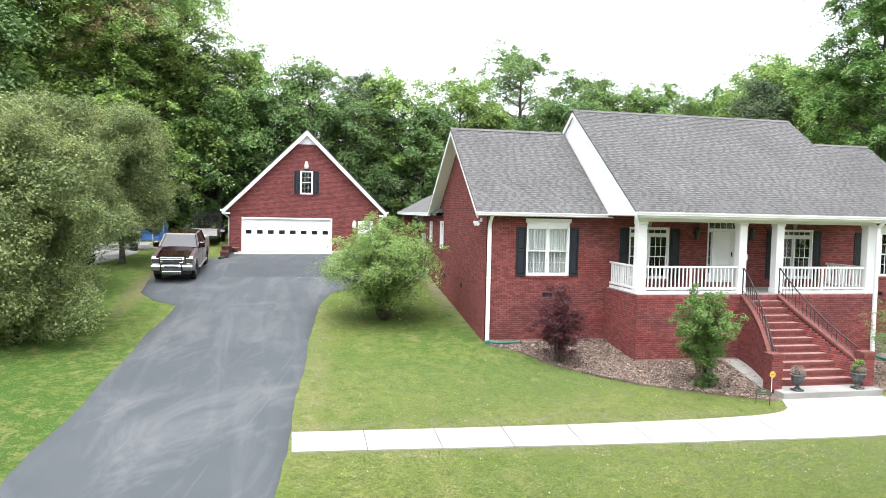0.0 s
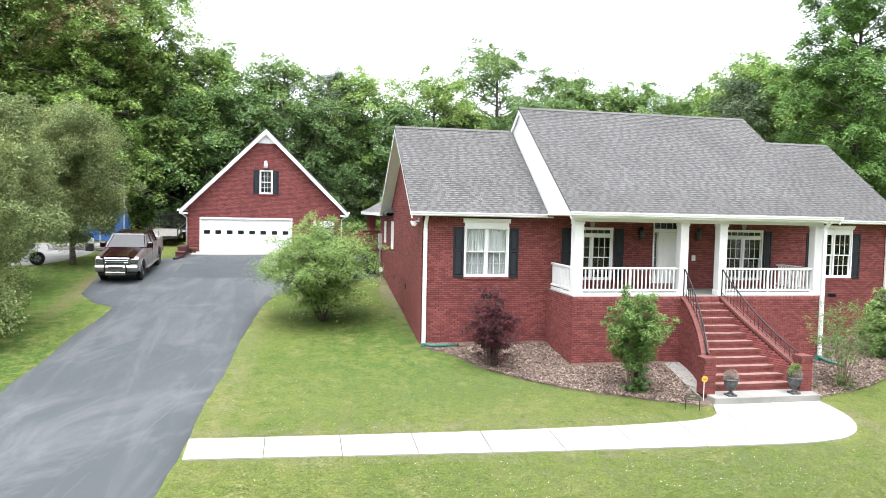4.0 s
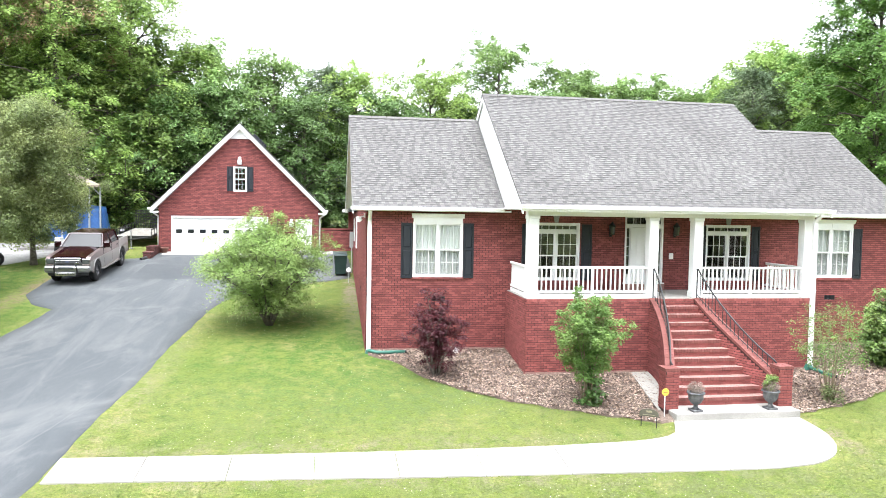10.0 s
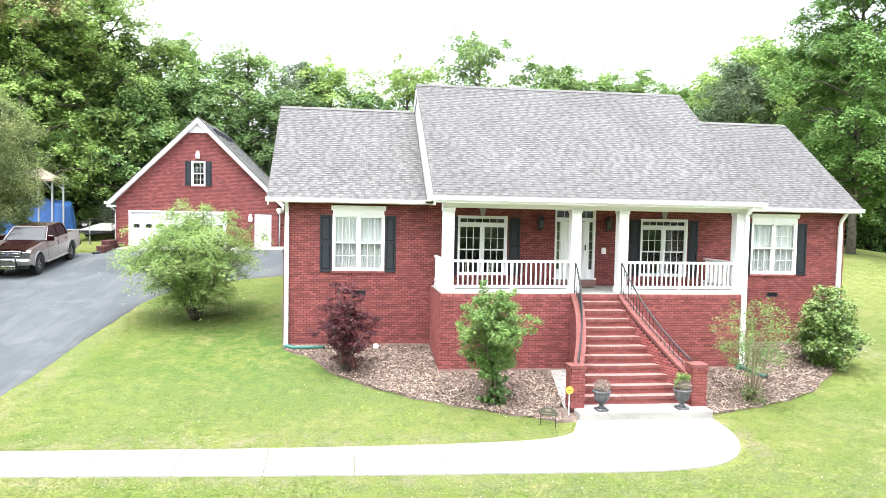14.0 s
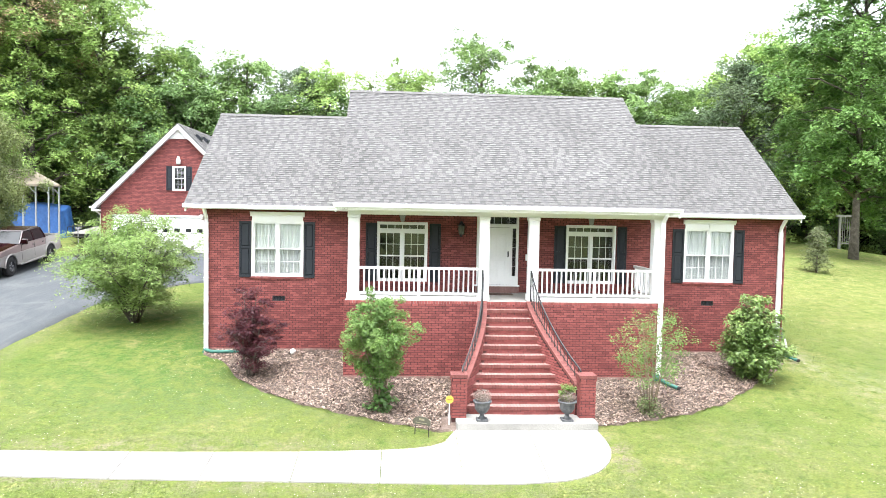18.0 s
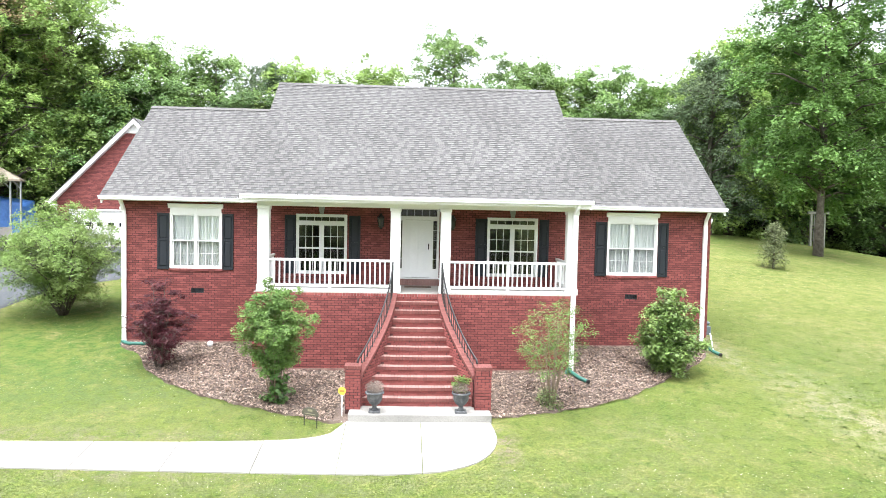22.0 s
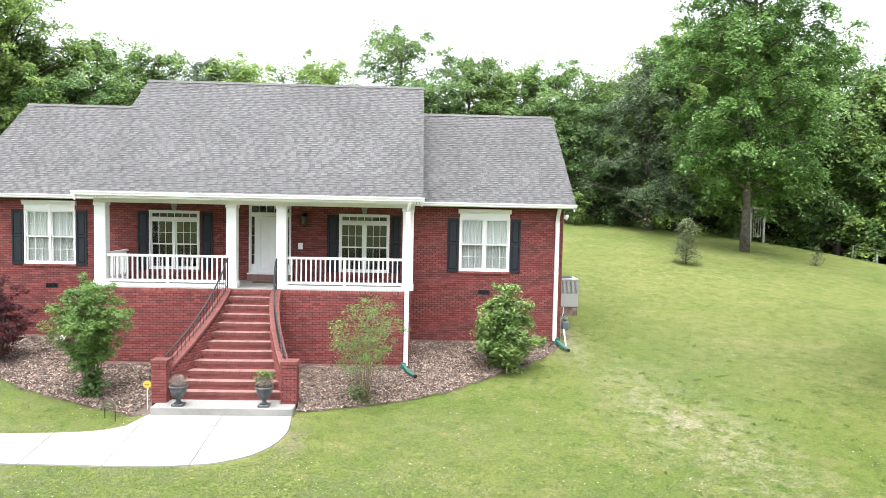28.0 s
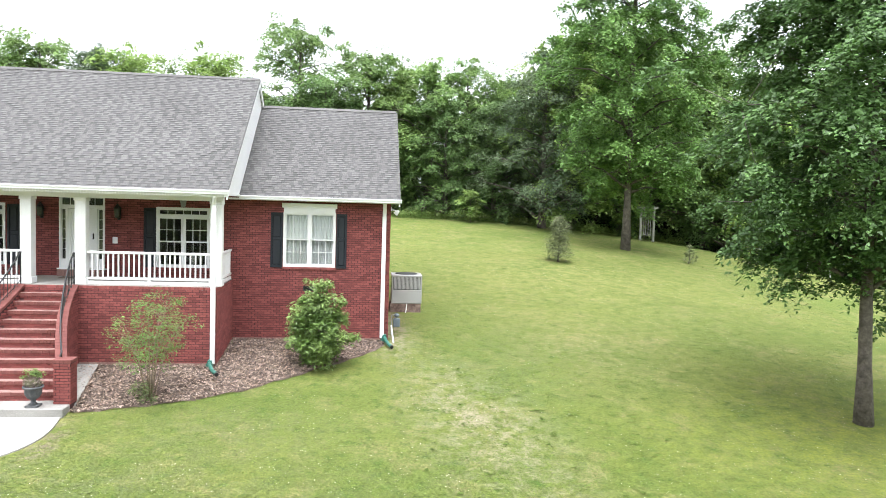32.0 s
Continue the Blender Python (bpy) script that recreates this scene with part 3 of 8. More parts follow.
# ---- roofs ----
def shingle_slope(roof, x0, x1, y0, z0, y1, z1, seed, singles=0, across=None):
    """Courses of tabs on a slope that rises from (y0, z0) to (y1, z1); across turns it to rise along x."""
    rng = np.random.RandomState(seed)
    run = math.hypot(y1 - y0, z1 - z0)
    dy, dz = (y1 - y0) / run, (z1 - z0) / run
    ny_, nz_ = -dz, dy
    expo = 0.134
    boxes, bands = [], []
    turn = 0
    for r in range(int(run / expo)):
        s0, s1 = r * expo, min(run, (r + 1) * expo + 0.03)
        x = x0 - rng.uniform(0, 0.3)
        while x < x1:
            turn = 1 - turn
            w = rng.uniform(0.12, 0.27) if turn else rng.uniform(0.09, 0.22)
            a, b = max(x, x0), min(x1, x + w)
            x += w
            if b - a < 0.02:
                continue
            h0, h1 = (0.018 if turn % 2 else 0.009), 0.004
            pts = []
            for u, s, h in ((a, s0, 0), (b, s0, 0), (b, s1, 0), (a, s1, 0), (a, s0, h0), (b, s0, h0), (b, s1, h1), (a, s1, h1)):
                p = (u, y0 + dy * s + ny_ * h * 1, z0 + dz * s + abs(nz_) * h)
                pts.append(p if across is None else across(p))
            (boxes if turn % 2 else bands).append(pts)
    if singles:
        for pts in boxes[:singles]:
            a = np.array(pts)
            mid = a.mean(0)
            ob = new("shingle", from_arrays("shingle", (a - mid).tolist(), BOX_FACES, SHINGLE))
            ob.location = mid
            ob.parent = roof
        boxes = boxes[singles:]
    for nm, bx, mt in (("shingles", boxes, SHINGLE), ("dark_tabs", bands, SHINGLE_DARK)):
        ob = part(nm, brick_mesh(nm, bx, mt), mt, roof)
        ob["kind"] = "stuff"


def roof_solid(x0, x1, ya, za, yr, zr, yb, thick=0.14):
    return Shape().prism([(ya, za), (yr, zr), (yb, za), (yb, za - thick), (yr, zr - thick * 1.15), (ya, za - thick)], "x", x0, x1)


def ridge_caps(roof, x0, x1, y, z):
    u = x0
    while u < x1 - 0.05:
        e = min(u + 0.3, x1)
        out = [(y - 0.15, z - 0.075), (y, z + 0.03), (y + 0.15, z - 0.075), (y + 0.15, z - 0.09), (y - 0.15, z - 0.09)]
        part("ridge_cap", Shape().prism(out, "x", u, e - 0.012), SHINGLE, roof)
        u = e


def rake(y0, z0, y1, z1, x, t=0.05, h=0.2):
    s = Shape()
    s.prism([(y0, z0 - h), (y0, z0 + 0.02), (y1, z1 + 0.02), (y1, z1 - h)], "x", x - t / 2, x + t / 2)
    return s


RT = 0.05


def gable_roof(name, label, x0, x1, ye, ze, ridge, seed, singles, ends):
    """A gable roof along x: thin deck, tabs on the front slope, caps, and a white board under each free edge."""
    yr, zr = ridge
    yb = 2 * yr - ye
    r = single(name, roof_solid(x0, x1, ye, ze, yr, zr, yb, RT), SHINGLE, label, "roof", kind="structure")
    shingle_slope(r, x0, x1, ye - 0.03, ze, yr, zr + 0.005, seed, singles)
    ridge_caps(r, x0, x1, yr, zr + 0.02)
    for x, sg in ends:
        for y in (ye + 0.02, yb - 0.02):
            part("rake_board", rake(y, ze - RT, yr, zr - RT - 0.004, x - sg * 0.035), WHITE, r, "white rake board")
    return r


roof_l = gable_roof("roof_west_wing", "weathered grey asphalt shingle gable roof", 3.9, 9.12, 26.14, 5.95, RIDGE_W, 11, 0, [(3.9, -1)])
part("rake_soffit", Shape().prism([(26.3, 5.84), (31.1, 9.31), (35.9, 5.84), (35.9, 5.81), (31.1, 9.28), (26.3, 5.81)], "x", 3.97, XL), WHITE, roof_l)
gable_roof("roof_east_wing", "weathered grey asphalt shingle gable roof", 19.62, 25.06, 26.14, 5.95, RIDGE_W, 12, 0, [(25.06, 1)])
gable_roof("roof_porch_and_hall", "large grey asphalt shingle roof that runs over the porch", 9.06, 19.74, 23.66, 6.03, RIDGE_M, 13, 300, [(9.06, -1), (19.74, 1)])
for x, sg in ((9.2, -1), (19.6, 1)):
    g = single("gable_wall", Shape().prism([(23.9, 5.95), (30.02, 10.16), (36.14, 5.95)], "x", x - 0.05, x + 0.05), VINYL, "white vinyl lap siding gable above the wing roof", "wall", kind="structure")
    z, fx = 5.9, x + sg * 0.05
    while z < 10.1:
        y0, y1 = 23.9 + max(0, z - 5.95) / PITCH_M, 36.14 - max(0, z - 5.95) / PITCH_M
        s = Shape().add([(fx, y0, z), (fx, y1, z), (fx, y1, z + 0.15), (fx, y0, z + 0.15), (fx + sg * 0.006, y0, z), (fx + sg * 0.006, y1, z)],
                        [(4, 5, 2, 3), (0, 1, 5, 4)])
        part("siding_board", s, VINYL, g)
        z += 0.15

# rear ell with a hip roof, and its open breezeway
ell = single("wall_ell", wall_shell((-40.0, -YB), (0.6, 5.75), [(-37.9, -37.3, 4.3, 5.4)], side_l), MORTAR, "dark red brick side wall of the rear ell", "wall", kind="structure")
lay_bricks(ell, brick_boxes(1.2, 5.72, lambda z: (-40.0, -YB), [(-37.9, -37.3, 4.3, 5.4)], side_l, 9))
part("end_wall", Shape().box(XL + 0.01, 10.0, 39.8, 40.0, 0.6, 5.75), BRICK, ell)
part("inner_wall", Shape().box(9.8, 10.0, YB, 39.8, 0.6, 5.75), BRICK, ell)
er = Shape().add([(4.05, 34.6, 5.85), (4.05, 47.2, 5.85), (11.95, 47.2, 5.85), (11.95, 34.6, 5.85), (8.0, 34.6, 8.2), (8.0, 43.6, 8.2), (4.05, 34.6, 5.72), (4.05, 47.2, 5.72), (11.95, 47.2, 5.72), (11.95, 34.6, 5.72)],
                 [(0, 4, 5, 1), (1, 5, 2), (2, 5, 4, 3), (3, 4, 0), (6, 7, 8, 9), (0, 1, 7, 6), (1, 2, 8, 7), (2, 3, 9, 8)])
eroof = single("roof_ell", er, SHINGLE, "low grey shingle hip roof over the breezeway", "roof", kind="structure")
part("fascia", Shape().box(3.99, 4.05, 36.1, 47.24, 5.68, 5.86).box(4.05, 11.95, 47.2, 47.24, 5.68, 5.86), WHITE, eroof, "white fascia and gutter")
post = thing("brick_post", "red brick post that holds up the breezeway roof", "column")
part("shaft", Shape().box(4.35, 4.85, 46.4, 46.9, 2.6, 5.7), BRICK, post)

def gutter(x0, x1, y, z, name="gutter"):
    """A white K-style gutter under an eave that faces the front."""
    o = [(y, z), (y - 0.11, z), (y - 0.12, z - 0.03), (y - 0.09, z - 0.08), (y - 0.085, z - 0.12), (y, z - 0.12)]
    return single(name, Shape().prism(o, "x", x0, x1), WHITE, "white aluminium gutter along the eave", "gutter", "gutters")


gutter(3.86, 9.1, 26.17, 5.95)
gutter(19.66, 25.1, 26.17, 5.95)
gutter(9.02, 19.78, 23.68, 6.06)
single("soffit", Shape().box(3.98, 9.36, 26.18, YF - 0.004, 5.8, 5.86), WHITE, "white soffit under the eave", "soffit", kind="structure")
single("soffit", Shape().box(19.3, 25.0, 26.18, YF - 0.004, 5.8, 5.86), WHITE, "white soffit under the eave", "soffit", kind="structure")


def downspout(x, y, ztop, zbot, kick, label):
    """A white downspout: an offset at the eave, straps, and a green splash elbow at its foot."""
    d = thing("downspout", label, "downspout", "downspouts")
    s = Shape()
    path = [(x, y - 0.42, ztop), (x, y - 0.42, ztop - 0.1), (x, y - 0.12, ztop - 0.42), (x, y - 0.09, ztop - 0.6)]
    if kick:
        s.tube(path[:4], 0.066, 8)
        s.box(x - 0.07, x + 0.07, y - 0.145, y - 0.035, zbot, ztop - 0.58, 0.012)
    else:
        s.box(x - 0.07, x + 0.07, y - 0.055, y + 0.055, zbot, ztop - 0.3, 0.012)
        s.tube([(x + 0.05, y - 0.2, ztop + 0.02), (x + 0.05, y - 0.2, ztop - 0.08), (x, y, ztop - 0.3)], 0.066, 8)
    part("pipe", s, WHITE, d)
    for z in (zbot + 0.9, (zbot + ztop) / 2):
        part("strap", Shape().box(x - 0.075, x + 0.075, y - 0.15 if kick else y - 0.07, y + 0.002 if kick else y + 0.06, z, z + 0.03), WHITE, d)
    return d


downspout(XL + 0.1, YF, 5.92, 0.98, True, "white downspout at the house corner with a green drain pipe")
downspout(XR - 0.22, YF, 5.92, 1.1, True, "white downspout at the house corner by the magnolia")
downspout(19.28, 23.92, 5.94, 0.72, False, "white downspout beside the porch column")


# ---- windows, shutters and doors (built facing the front, at x = 0 for their middle) ----
def sash(win, name, x0, x1, z0, z1, y, cols, rows, rail=0.045, bar=0.016, pane=GLASS):
    s = Shape()
    s.box(x0, x1, y - 0.02, y + 0.02, z0, z0 + rail).box(x0, x1, y - 0.02, y + 0.02, z1 - rail, z1)
    s.box(x0, x0 + rail, y - 0.02, y + 0.02, z0 + rail, z1 - rail).box(x1 - rail, x1, y - 0.02, y + 0.02, z0 + rail, z1 - rail)
    f = part(name, s, WHITE, win)
    g = Shape()
    for i in range(1, cols):
        x = x0 + rail + (x1 - x0 - 2 * rail) * i / cols
        g.box(x - bar / 2, x + bar / 2, y - 0.012, y + 0.006, z0 + rail, z1 - rail)
    for j in range(1, rows):
        z = z0 + rail + (z1 - z0 - 2 * rail) * j / rows
        g.box(x0 + rail, x1 - rail, y - 0.0125, y + 0.0055, z - bar / 2, z + bar / 2)
    if g.v:
        part("glazing_bars", g, WHITE, f)
    p = part("pane", Shape().box(x0 + rail, x1 - rail, y + 0.008, y + 0.012, z0 + rail, z1 - rail), pane, f)
    p.visible_shadow = False
    return f


def window(name, hole, y, label, units=2, transom=0.0, cols=3, casing=0.055):
    """A white window of single-hung units side by side, with a transom light over them where there is one."""
    x0, x1, z0, z1 = hole
    w = thing(name, label, "window", kind="structure")
    s = Shape()
    s.box(x0 - 0.005, x0 + casing, y - 0.045, y + 0.1, z0, z1, 0.006).box(x1 - casing, x1 + 0.005, y - 0.045, y + 0.1, z0, z1, 0.006)
    s.box(x0 + casing, x1 - casing, y - 0.04, y + 0.1, z1 - casing, z1).box(x0 + casing, x1 - casing, y - 0.04, y + 0.1, z0, z0 + casing)
    part("window_frame", s, WHITE, w)
    zt = z1 - casing - transom
    if transom:
        part("transom_rail", Shape().box(x0 + casing, x1 - casing, y - 0.035, y + 0.09, zt - 0.05, zt + 0.02), WHITE, w)
        sash(w, "transom", x0 + casing, x1 - casing, zt + 0.02, z1 - casing, y + 0.03, cols * units, 1)
        zt -= 0.05
    span = (x1 - x0 - 2 * casing - 0.07 * (units - 1)) / units
    for k in range(units):
        a = x0 + casing + k * (span + 0.07)
        if k:
            part("mullion", Shape().box(a - 0.07, a, y - 0.038, y + 0.09, z0 + casing, zt), WHITE, w)
        zm = (z0 + casing + zt) / 2
        sash(w, "upper_sash", a, a + span, zm - 0.02, zt, y + 0.02, cols, 2)
        sash(w, "lower_sash", a, a + span, z0 + casing, zm + 0.02, y + 0.062, cols, 2, pane=SCREENED)
    return w


def brick_sill(win, x0, x1, y, z):
    s = Shape()
    n = int((x1 - x0) / 0.08)
    for i in range(n):
        a = x0 + (x1 - x0) * i / n
        s.box(a + 0.004, a + (x1 - x0) / n - 0.004, y - 0.055, y + 0.05, z - 0.075, z)
    part("window_sill", s, BRICK, win, "brick rowlock sill")


def crown(win, x0, x1, y, z0, z1):
    s = Shape()
    s.box(x0 + 0.06, x1 - 0.06, y - 0.05, y + 0.0, z0, z0 + 0.16)
    o = [(y, z0 + 0.14), (y - 0.06, z0 + 0.14), (y - 0.075, z0 + 0.19), (y - 0.11, z0 + 0.24), (y - 0.12, z1 - 0.02), (y - 0.12, z1), (y, z1)]
    s.prism(o, "x", x0, x1)
    part("head_moulding", s, WHITE, win, "white crown moulding")
    k = Shape()
    k.prism([((x0 + x1) / 2 - 0.02, z0 + 0.02), ((x0 + x1) / 2 + 0.02, z0 + 0.02), ((x0 + x1) / 2 + 0.035, z1 - 0.02), ((x0 + x1) / 2 - 0.035, z1 - 0.02)], "y", y - 0.075, y)
    part("keystone", k, WHITE, win)


def curtain(x0, x1, z0, z1, y, label):
    n, v, f = 120, [], []
    for i in range(n + 1):
        x = x0 + (x1 - x0) * i / n
        d = 0.018 * math.sin(i * 1.05) + 0.008 * math.sin(i * 2.7 + 1)
        v += [(x, y + d, z0), (x, y + d * 0.7, z1)]
    for i in range(n):
        f.append((2 * i, 2 * i + 2, 2 * i + 3, 2 * i + 1))
    single("curtain", from_arrays("curtain", v, f, CURTAIN, True), CURTAIN, label, "curtain", "curtains")


def shutter(x0, x1, z0, z1, y, where):
    s = thing("shutter", "dark slate-blue panelled shutter " + where, "shutter", "window shutters")
    st = 0.06
    zm = (z0 + z1) / 2 + 0.06
    b = Shape()
    b.box(x0, x0 + st, y - 0.04, y, z0, z1, 0.005).box(x1 - st, x1, y - 0.04, y, z0, z1, 0.005)
    for a, c in ((z0, z0 + 0.09), (zm - 0.04, zm + 0.04), (z1 - 0.08, z1)):
        b.box(x0 + st, x1 - st, y - 0.038, y, a, c)
    part("shutter_frame", b, SHUTTER, s)
    for a, c in ((z0 + 0.09, zm - 0.04), (zm + 0.04, z1 - 0.08)):
        p = Shape().box(x0 + st, x1 - st, y - 0.012, y, a, c)
        x, X, q = x0 + st, x1 - st, 0.035
        p.add([(x + 0.008, y - 0.013, a + 0.008), (X - 0.008, y - 0.013, a + 0.008), (X - 0.008, y - 0.013, c - 0.008), (x + 0.008, y - 0.013, c - 0.008),
               (x + q, y - 0.034, a + q), (X - q, y - 0.034, a + q), (X - q, y - 0.034, c - q), (x + q, y - 0.034, c - q)],
              [(4, 5, 6, 7), (0, 1, 5, 4), (1, 2, 6, 5), (2, 3, 7, 6), (3, 0, 4, 7)])
        part("panel", p, SHUTTER, s)
    return s


for k, hole in enumerate((WIN_L, WIN_R)):
    w = window("window_%d" % (k + 1), hole, YF, "white twin sash window with grilles and white sheer curtains")
    crown(w, hole[0] - 0.05, hole[1] + 0.04, YF - 0.008, 5.43, 5.73)
    brick_sill(w, hole[0] - 0.03, hole[1] + 0.03, YF, 3.53)
    curtain(hole[0], hole[1], 3.45, 5.5, YF + 0.125, "white sheer curtain behind a twin window")
shutter(5.6, 6.0, 3.5, 5.41, YF - 0.012, "beside a twin window")
shutter(7.78, 8.15, 3.5, 5.41, YF - 0.012, "beside a twin window")
shutter(20.64, 21.05, 3.5, 5.4, YF - 0.012, "beside a twin window")
shutter(22.88, 23.24, 3.5, 5.4, YF - 0.012, "beside a twin window")
for k, hole in enumerate((PWIN_L, PWIN_R)):
    w = window("window_%d" % (k + 3), hole, YF, "white twin porch window with grilles and a transom light", transom=0.24)
    brick_sill(w, hole[0] - 0.03, hole[1] + 0.03, YF, 3.42)
    m = (hole[0] + hole[1]) / 2
    part("keystone", Shape().prism([(m - 0.06, 5.48), (m + 0.06, 5.48), (m + 0.12, 5.78), (m - 0.12, 5.78)], "y", YF - 0.06, YF - 0.008), SLAB, w, "pale stone keystone")
shutter(9.88, 10.27, 3.42, 5.43, YF - 0.012, "beside a porch window")
shutter(12.07, 12.46, 3.42, 5.43, YF - 0.012, "beside a porch window")
shutter(16.43, 16.84, 3.42, 5.43, YF - 0.012, "beside a porch window")
shutter(18.66, 19.0, 3.42, 5.43, YF - 0.012, "beside a porch window")


def entry():
    x0, x1, z0, z1 = DOOR
    d = thing("door_1", "white front door with storm door, sidelights and transom", "door", kind="structure")
    y = YF
    s = Shape()
    s.box(x0, x0 + 0.05, y - 0.05, y + 0.1, z0, z1).box(x1 - 0.05, x1, y - 0.05, y + 0.1, z0, z1).box(x0 + 0.05, x1 - 0.05, y - 0.05, y + 0.1, z1 - 0.05, z1)
    s.box(x0 + 0.05, x1 - 0.05, y - 0.05, y + 0.1, 5.34, 5.44)
    a, b = 14.0, 14.86
    for x in (a - 0.075, b):
        s.box(x, x + 0.075, y - 0.055, y + 0.1, z0, 5.34)
    part("door_frame", s, WHITE, d)
    part("threshold", Shape().box(x0 - 0.05, x1 + 0.05, y - 0.12, y + 0.1, z0 - 0.04, z0), WHITE, d)
    t = sash(d, "transom", x0 + 0.05, x1 - 0.05, 5.44, z1 - 0.05, y + 0.03, 5, 1, 0.025)
    sash(d, "sidelight", x0 + 0.05, a - 0.075, 3.62, 5.34, y + 0.03, 1, 5, 0.03)
    sash(d, "sidelight", b + 0.075, x1 - 0.05, 3.62, 5.34, y + 0.03, 1, 5, 0.03)
    for p, q in ((x0 + 0.05, a - 0.075), (b + 0.075, x1 - 0.05)):
        part("panel", Shape().box(p, q, y - 0.01, y + 0.04, z0, 3.62), WHITE, d)
    leaf = Shape().box(a, b, y + 0.0, y + 0.045, z0 + 0.01, 5.33)
    f = part("door_leaf", leaf, WHITE, d)
    fr = Shape()
    fr.box(a, a + 0.1, y - 0.03, y, z0 + 0.01, 5.33).box(b - 0.1, b, y - 0.03, y, z0 + 0.01, 5.33)
    fr.box(a + 0.1, b - 0.1, y - 0.03, y, z0 + 0.01, z0 + 0.16).box(a + 0.1, b - 0.1, y - 0.03, y, 5.22, 5.33)
    part("storm_door_frame", fr, WHITE, d)
    for pa, pb in ((a + 0.16, 14.40), (14.46, b - 0.16)):
        for za, zb in ((3.6, 4.2), (4.3, 5.1)):
            part("panel", Shape().box(pa, pb, y - 0.01, y, za, zb, 0.008), WHITE, d)
    part("door_handle", Shape().box(b - 0.07, b - 0.03, y - 0.075, y - 0.03, 4.32, 4.52, 0.008), IRON, d, "black lever handle")
    step = Shape()
    n = 18
    for i in range(n):
        a_ = x0 - 0.02 + (x1 - x0 + 0.04) * i / n
        step.box(a_ + 0.004, a_ + (x1 - x0 + 0.04) / n - 0.004, y - 0.2, y - 0.01, FLOOR + 0.005, z0 - 0.045)
    part("brick_step", step, STEP_BRICK, d, "brick rowlock step")
    return d


entry()
single("doormat", Shape().box(14.0, 14.9, 25.75, 26.2, FLOOR + 0.002, FLOOR + 0.02, 0.006), material("mat_fibre", (0.12, 0.08, 0.06), 0.95, vary=0.4, fine=80), "thin brown doormat on the porch", "doormat")


def wall_vent(hole, y):
    x0, x1, z0, z1 = hole
    v = thing("foundation_vent", "black cast-iron vent in the brick foundation", "vent", "foundation vents")
    s = Shape().box(x0, x1, y + 0.03, y + 0.05, z0, z1)
    part("backing", s, IRON, v)
    f = Shape().box(x0, x1, y - 0.01, y + 0.03, z0, z0 + 0.018).box(x0, x1, y - 0.01, y + 0.03, z1 - 0.018, z1).box(x0, x0 + 0.018, y - 0.01, y + 0.03, z0 + 0.018, z1 - 0.018).box(x1 - 0.018, x1, y - 0.01, y + 0.03, z0 + 0.018, z1 - 0.018)
    part("frame", f, IRON, v)
    for i in range(8):
        x = x0 + 0.035 + (x1 - x0 - 0.07) * i / 7
        part("slat", Shape().box(x - 0.008, x + 0.008, y, y + 0.03, z0 + 0.018, z1 - 0.018), SHUTTER, v)


wall_vent(VENT_L, YF)
wall_vent(VENT_R, YF)


def wall_lantern(x, z, y=YF):
    l = thing("wall_lantern", "dark bronze coach lantern on the brick porch wall", "lamp", "porch lanterns")
    part("back_plate", Shape().box(x - 0.05, x + 0.05, y - 0.03, y - 0.006, z - 0.28, z - 0.06, 0.008), IRON, l)
    part("arm", Shape().tube([(x, y - 0.03, z - 0.2), (x, y - 0.1, z - 0.26), (x, y - 0.16, z - 0.16)], 0.012, 6), IRON, l)
    part("cage", Shape().lathe(x, y - 0.16, [(0.03, z - 0.23), (0.095, z - 0.19), (0.112, z + 0.08), (0.135, z + 0.1), (0.065, z + 0.19), (0.015, z + 0.26)], 8), IRON, l)
    part("lens", Shape().lathe(x, y - 0.16, [(0.1, z - 0.17), (0.1165, z + 0.06)], 8), material("smoked_glass", (0.06, 0.06, 0.06), 0.1), l)


wall_lantern(13.16, 5.28)
wall_lantern(15.62, 5.28)
single("doorbell_box", Shape().box(15.42, 15.58, YF - 0.05, YF - 0.008, 4.2, 4.42, 0.01), WHITE, "small white intercom box on the porch wall", "intercom")

# ---- the porch ----
SX = 14.4
OPEN0, OPEN1 = 13.71, 15.03
par_front = lambda u, z, d: (u, PY - d, z)
porch_wall = single("wall_porch", wall_shell((PX0, PX1), (0.0, 2.98), [], par_front, 0.25), MORTAR, "dark red brick porch foundation wall", "wall", kind="structure")
lay_bricks(porch_wall, brick_boxes(0.62, 2.98, lambda z: (PX0, PX1), [], par_front, 3), singles=240, near=near_path)
part("footing", Shape().box(PX0 - 0.012, OPEN0 - 0.3, PY - 0.012, PY, 0.1, 0.73).box(OPEN1 + 0.3, PX1 + 0.012, PY - 0.012, PY, 0.1, 0.73), FOOTING, porch_wall, "pale mortar-smeared footing")
cap = Shape()
n = int((PX1 - PX0) / 0.085)
for i in range(n):
    a = PX0 + (PX1 - PX0) * i / n
    b = a + (PX1 - PX0) / n
    cap.box(a + 0.004, b - 0.004, PY - 0.014, PY + 0.2, 2.985, 3.07)
part("coping", cap, BRICK, porch_wall, "brick rowlock coping")
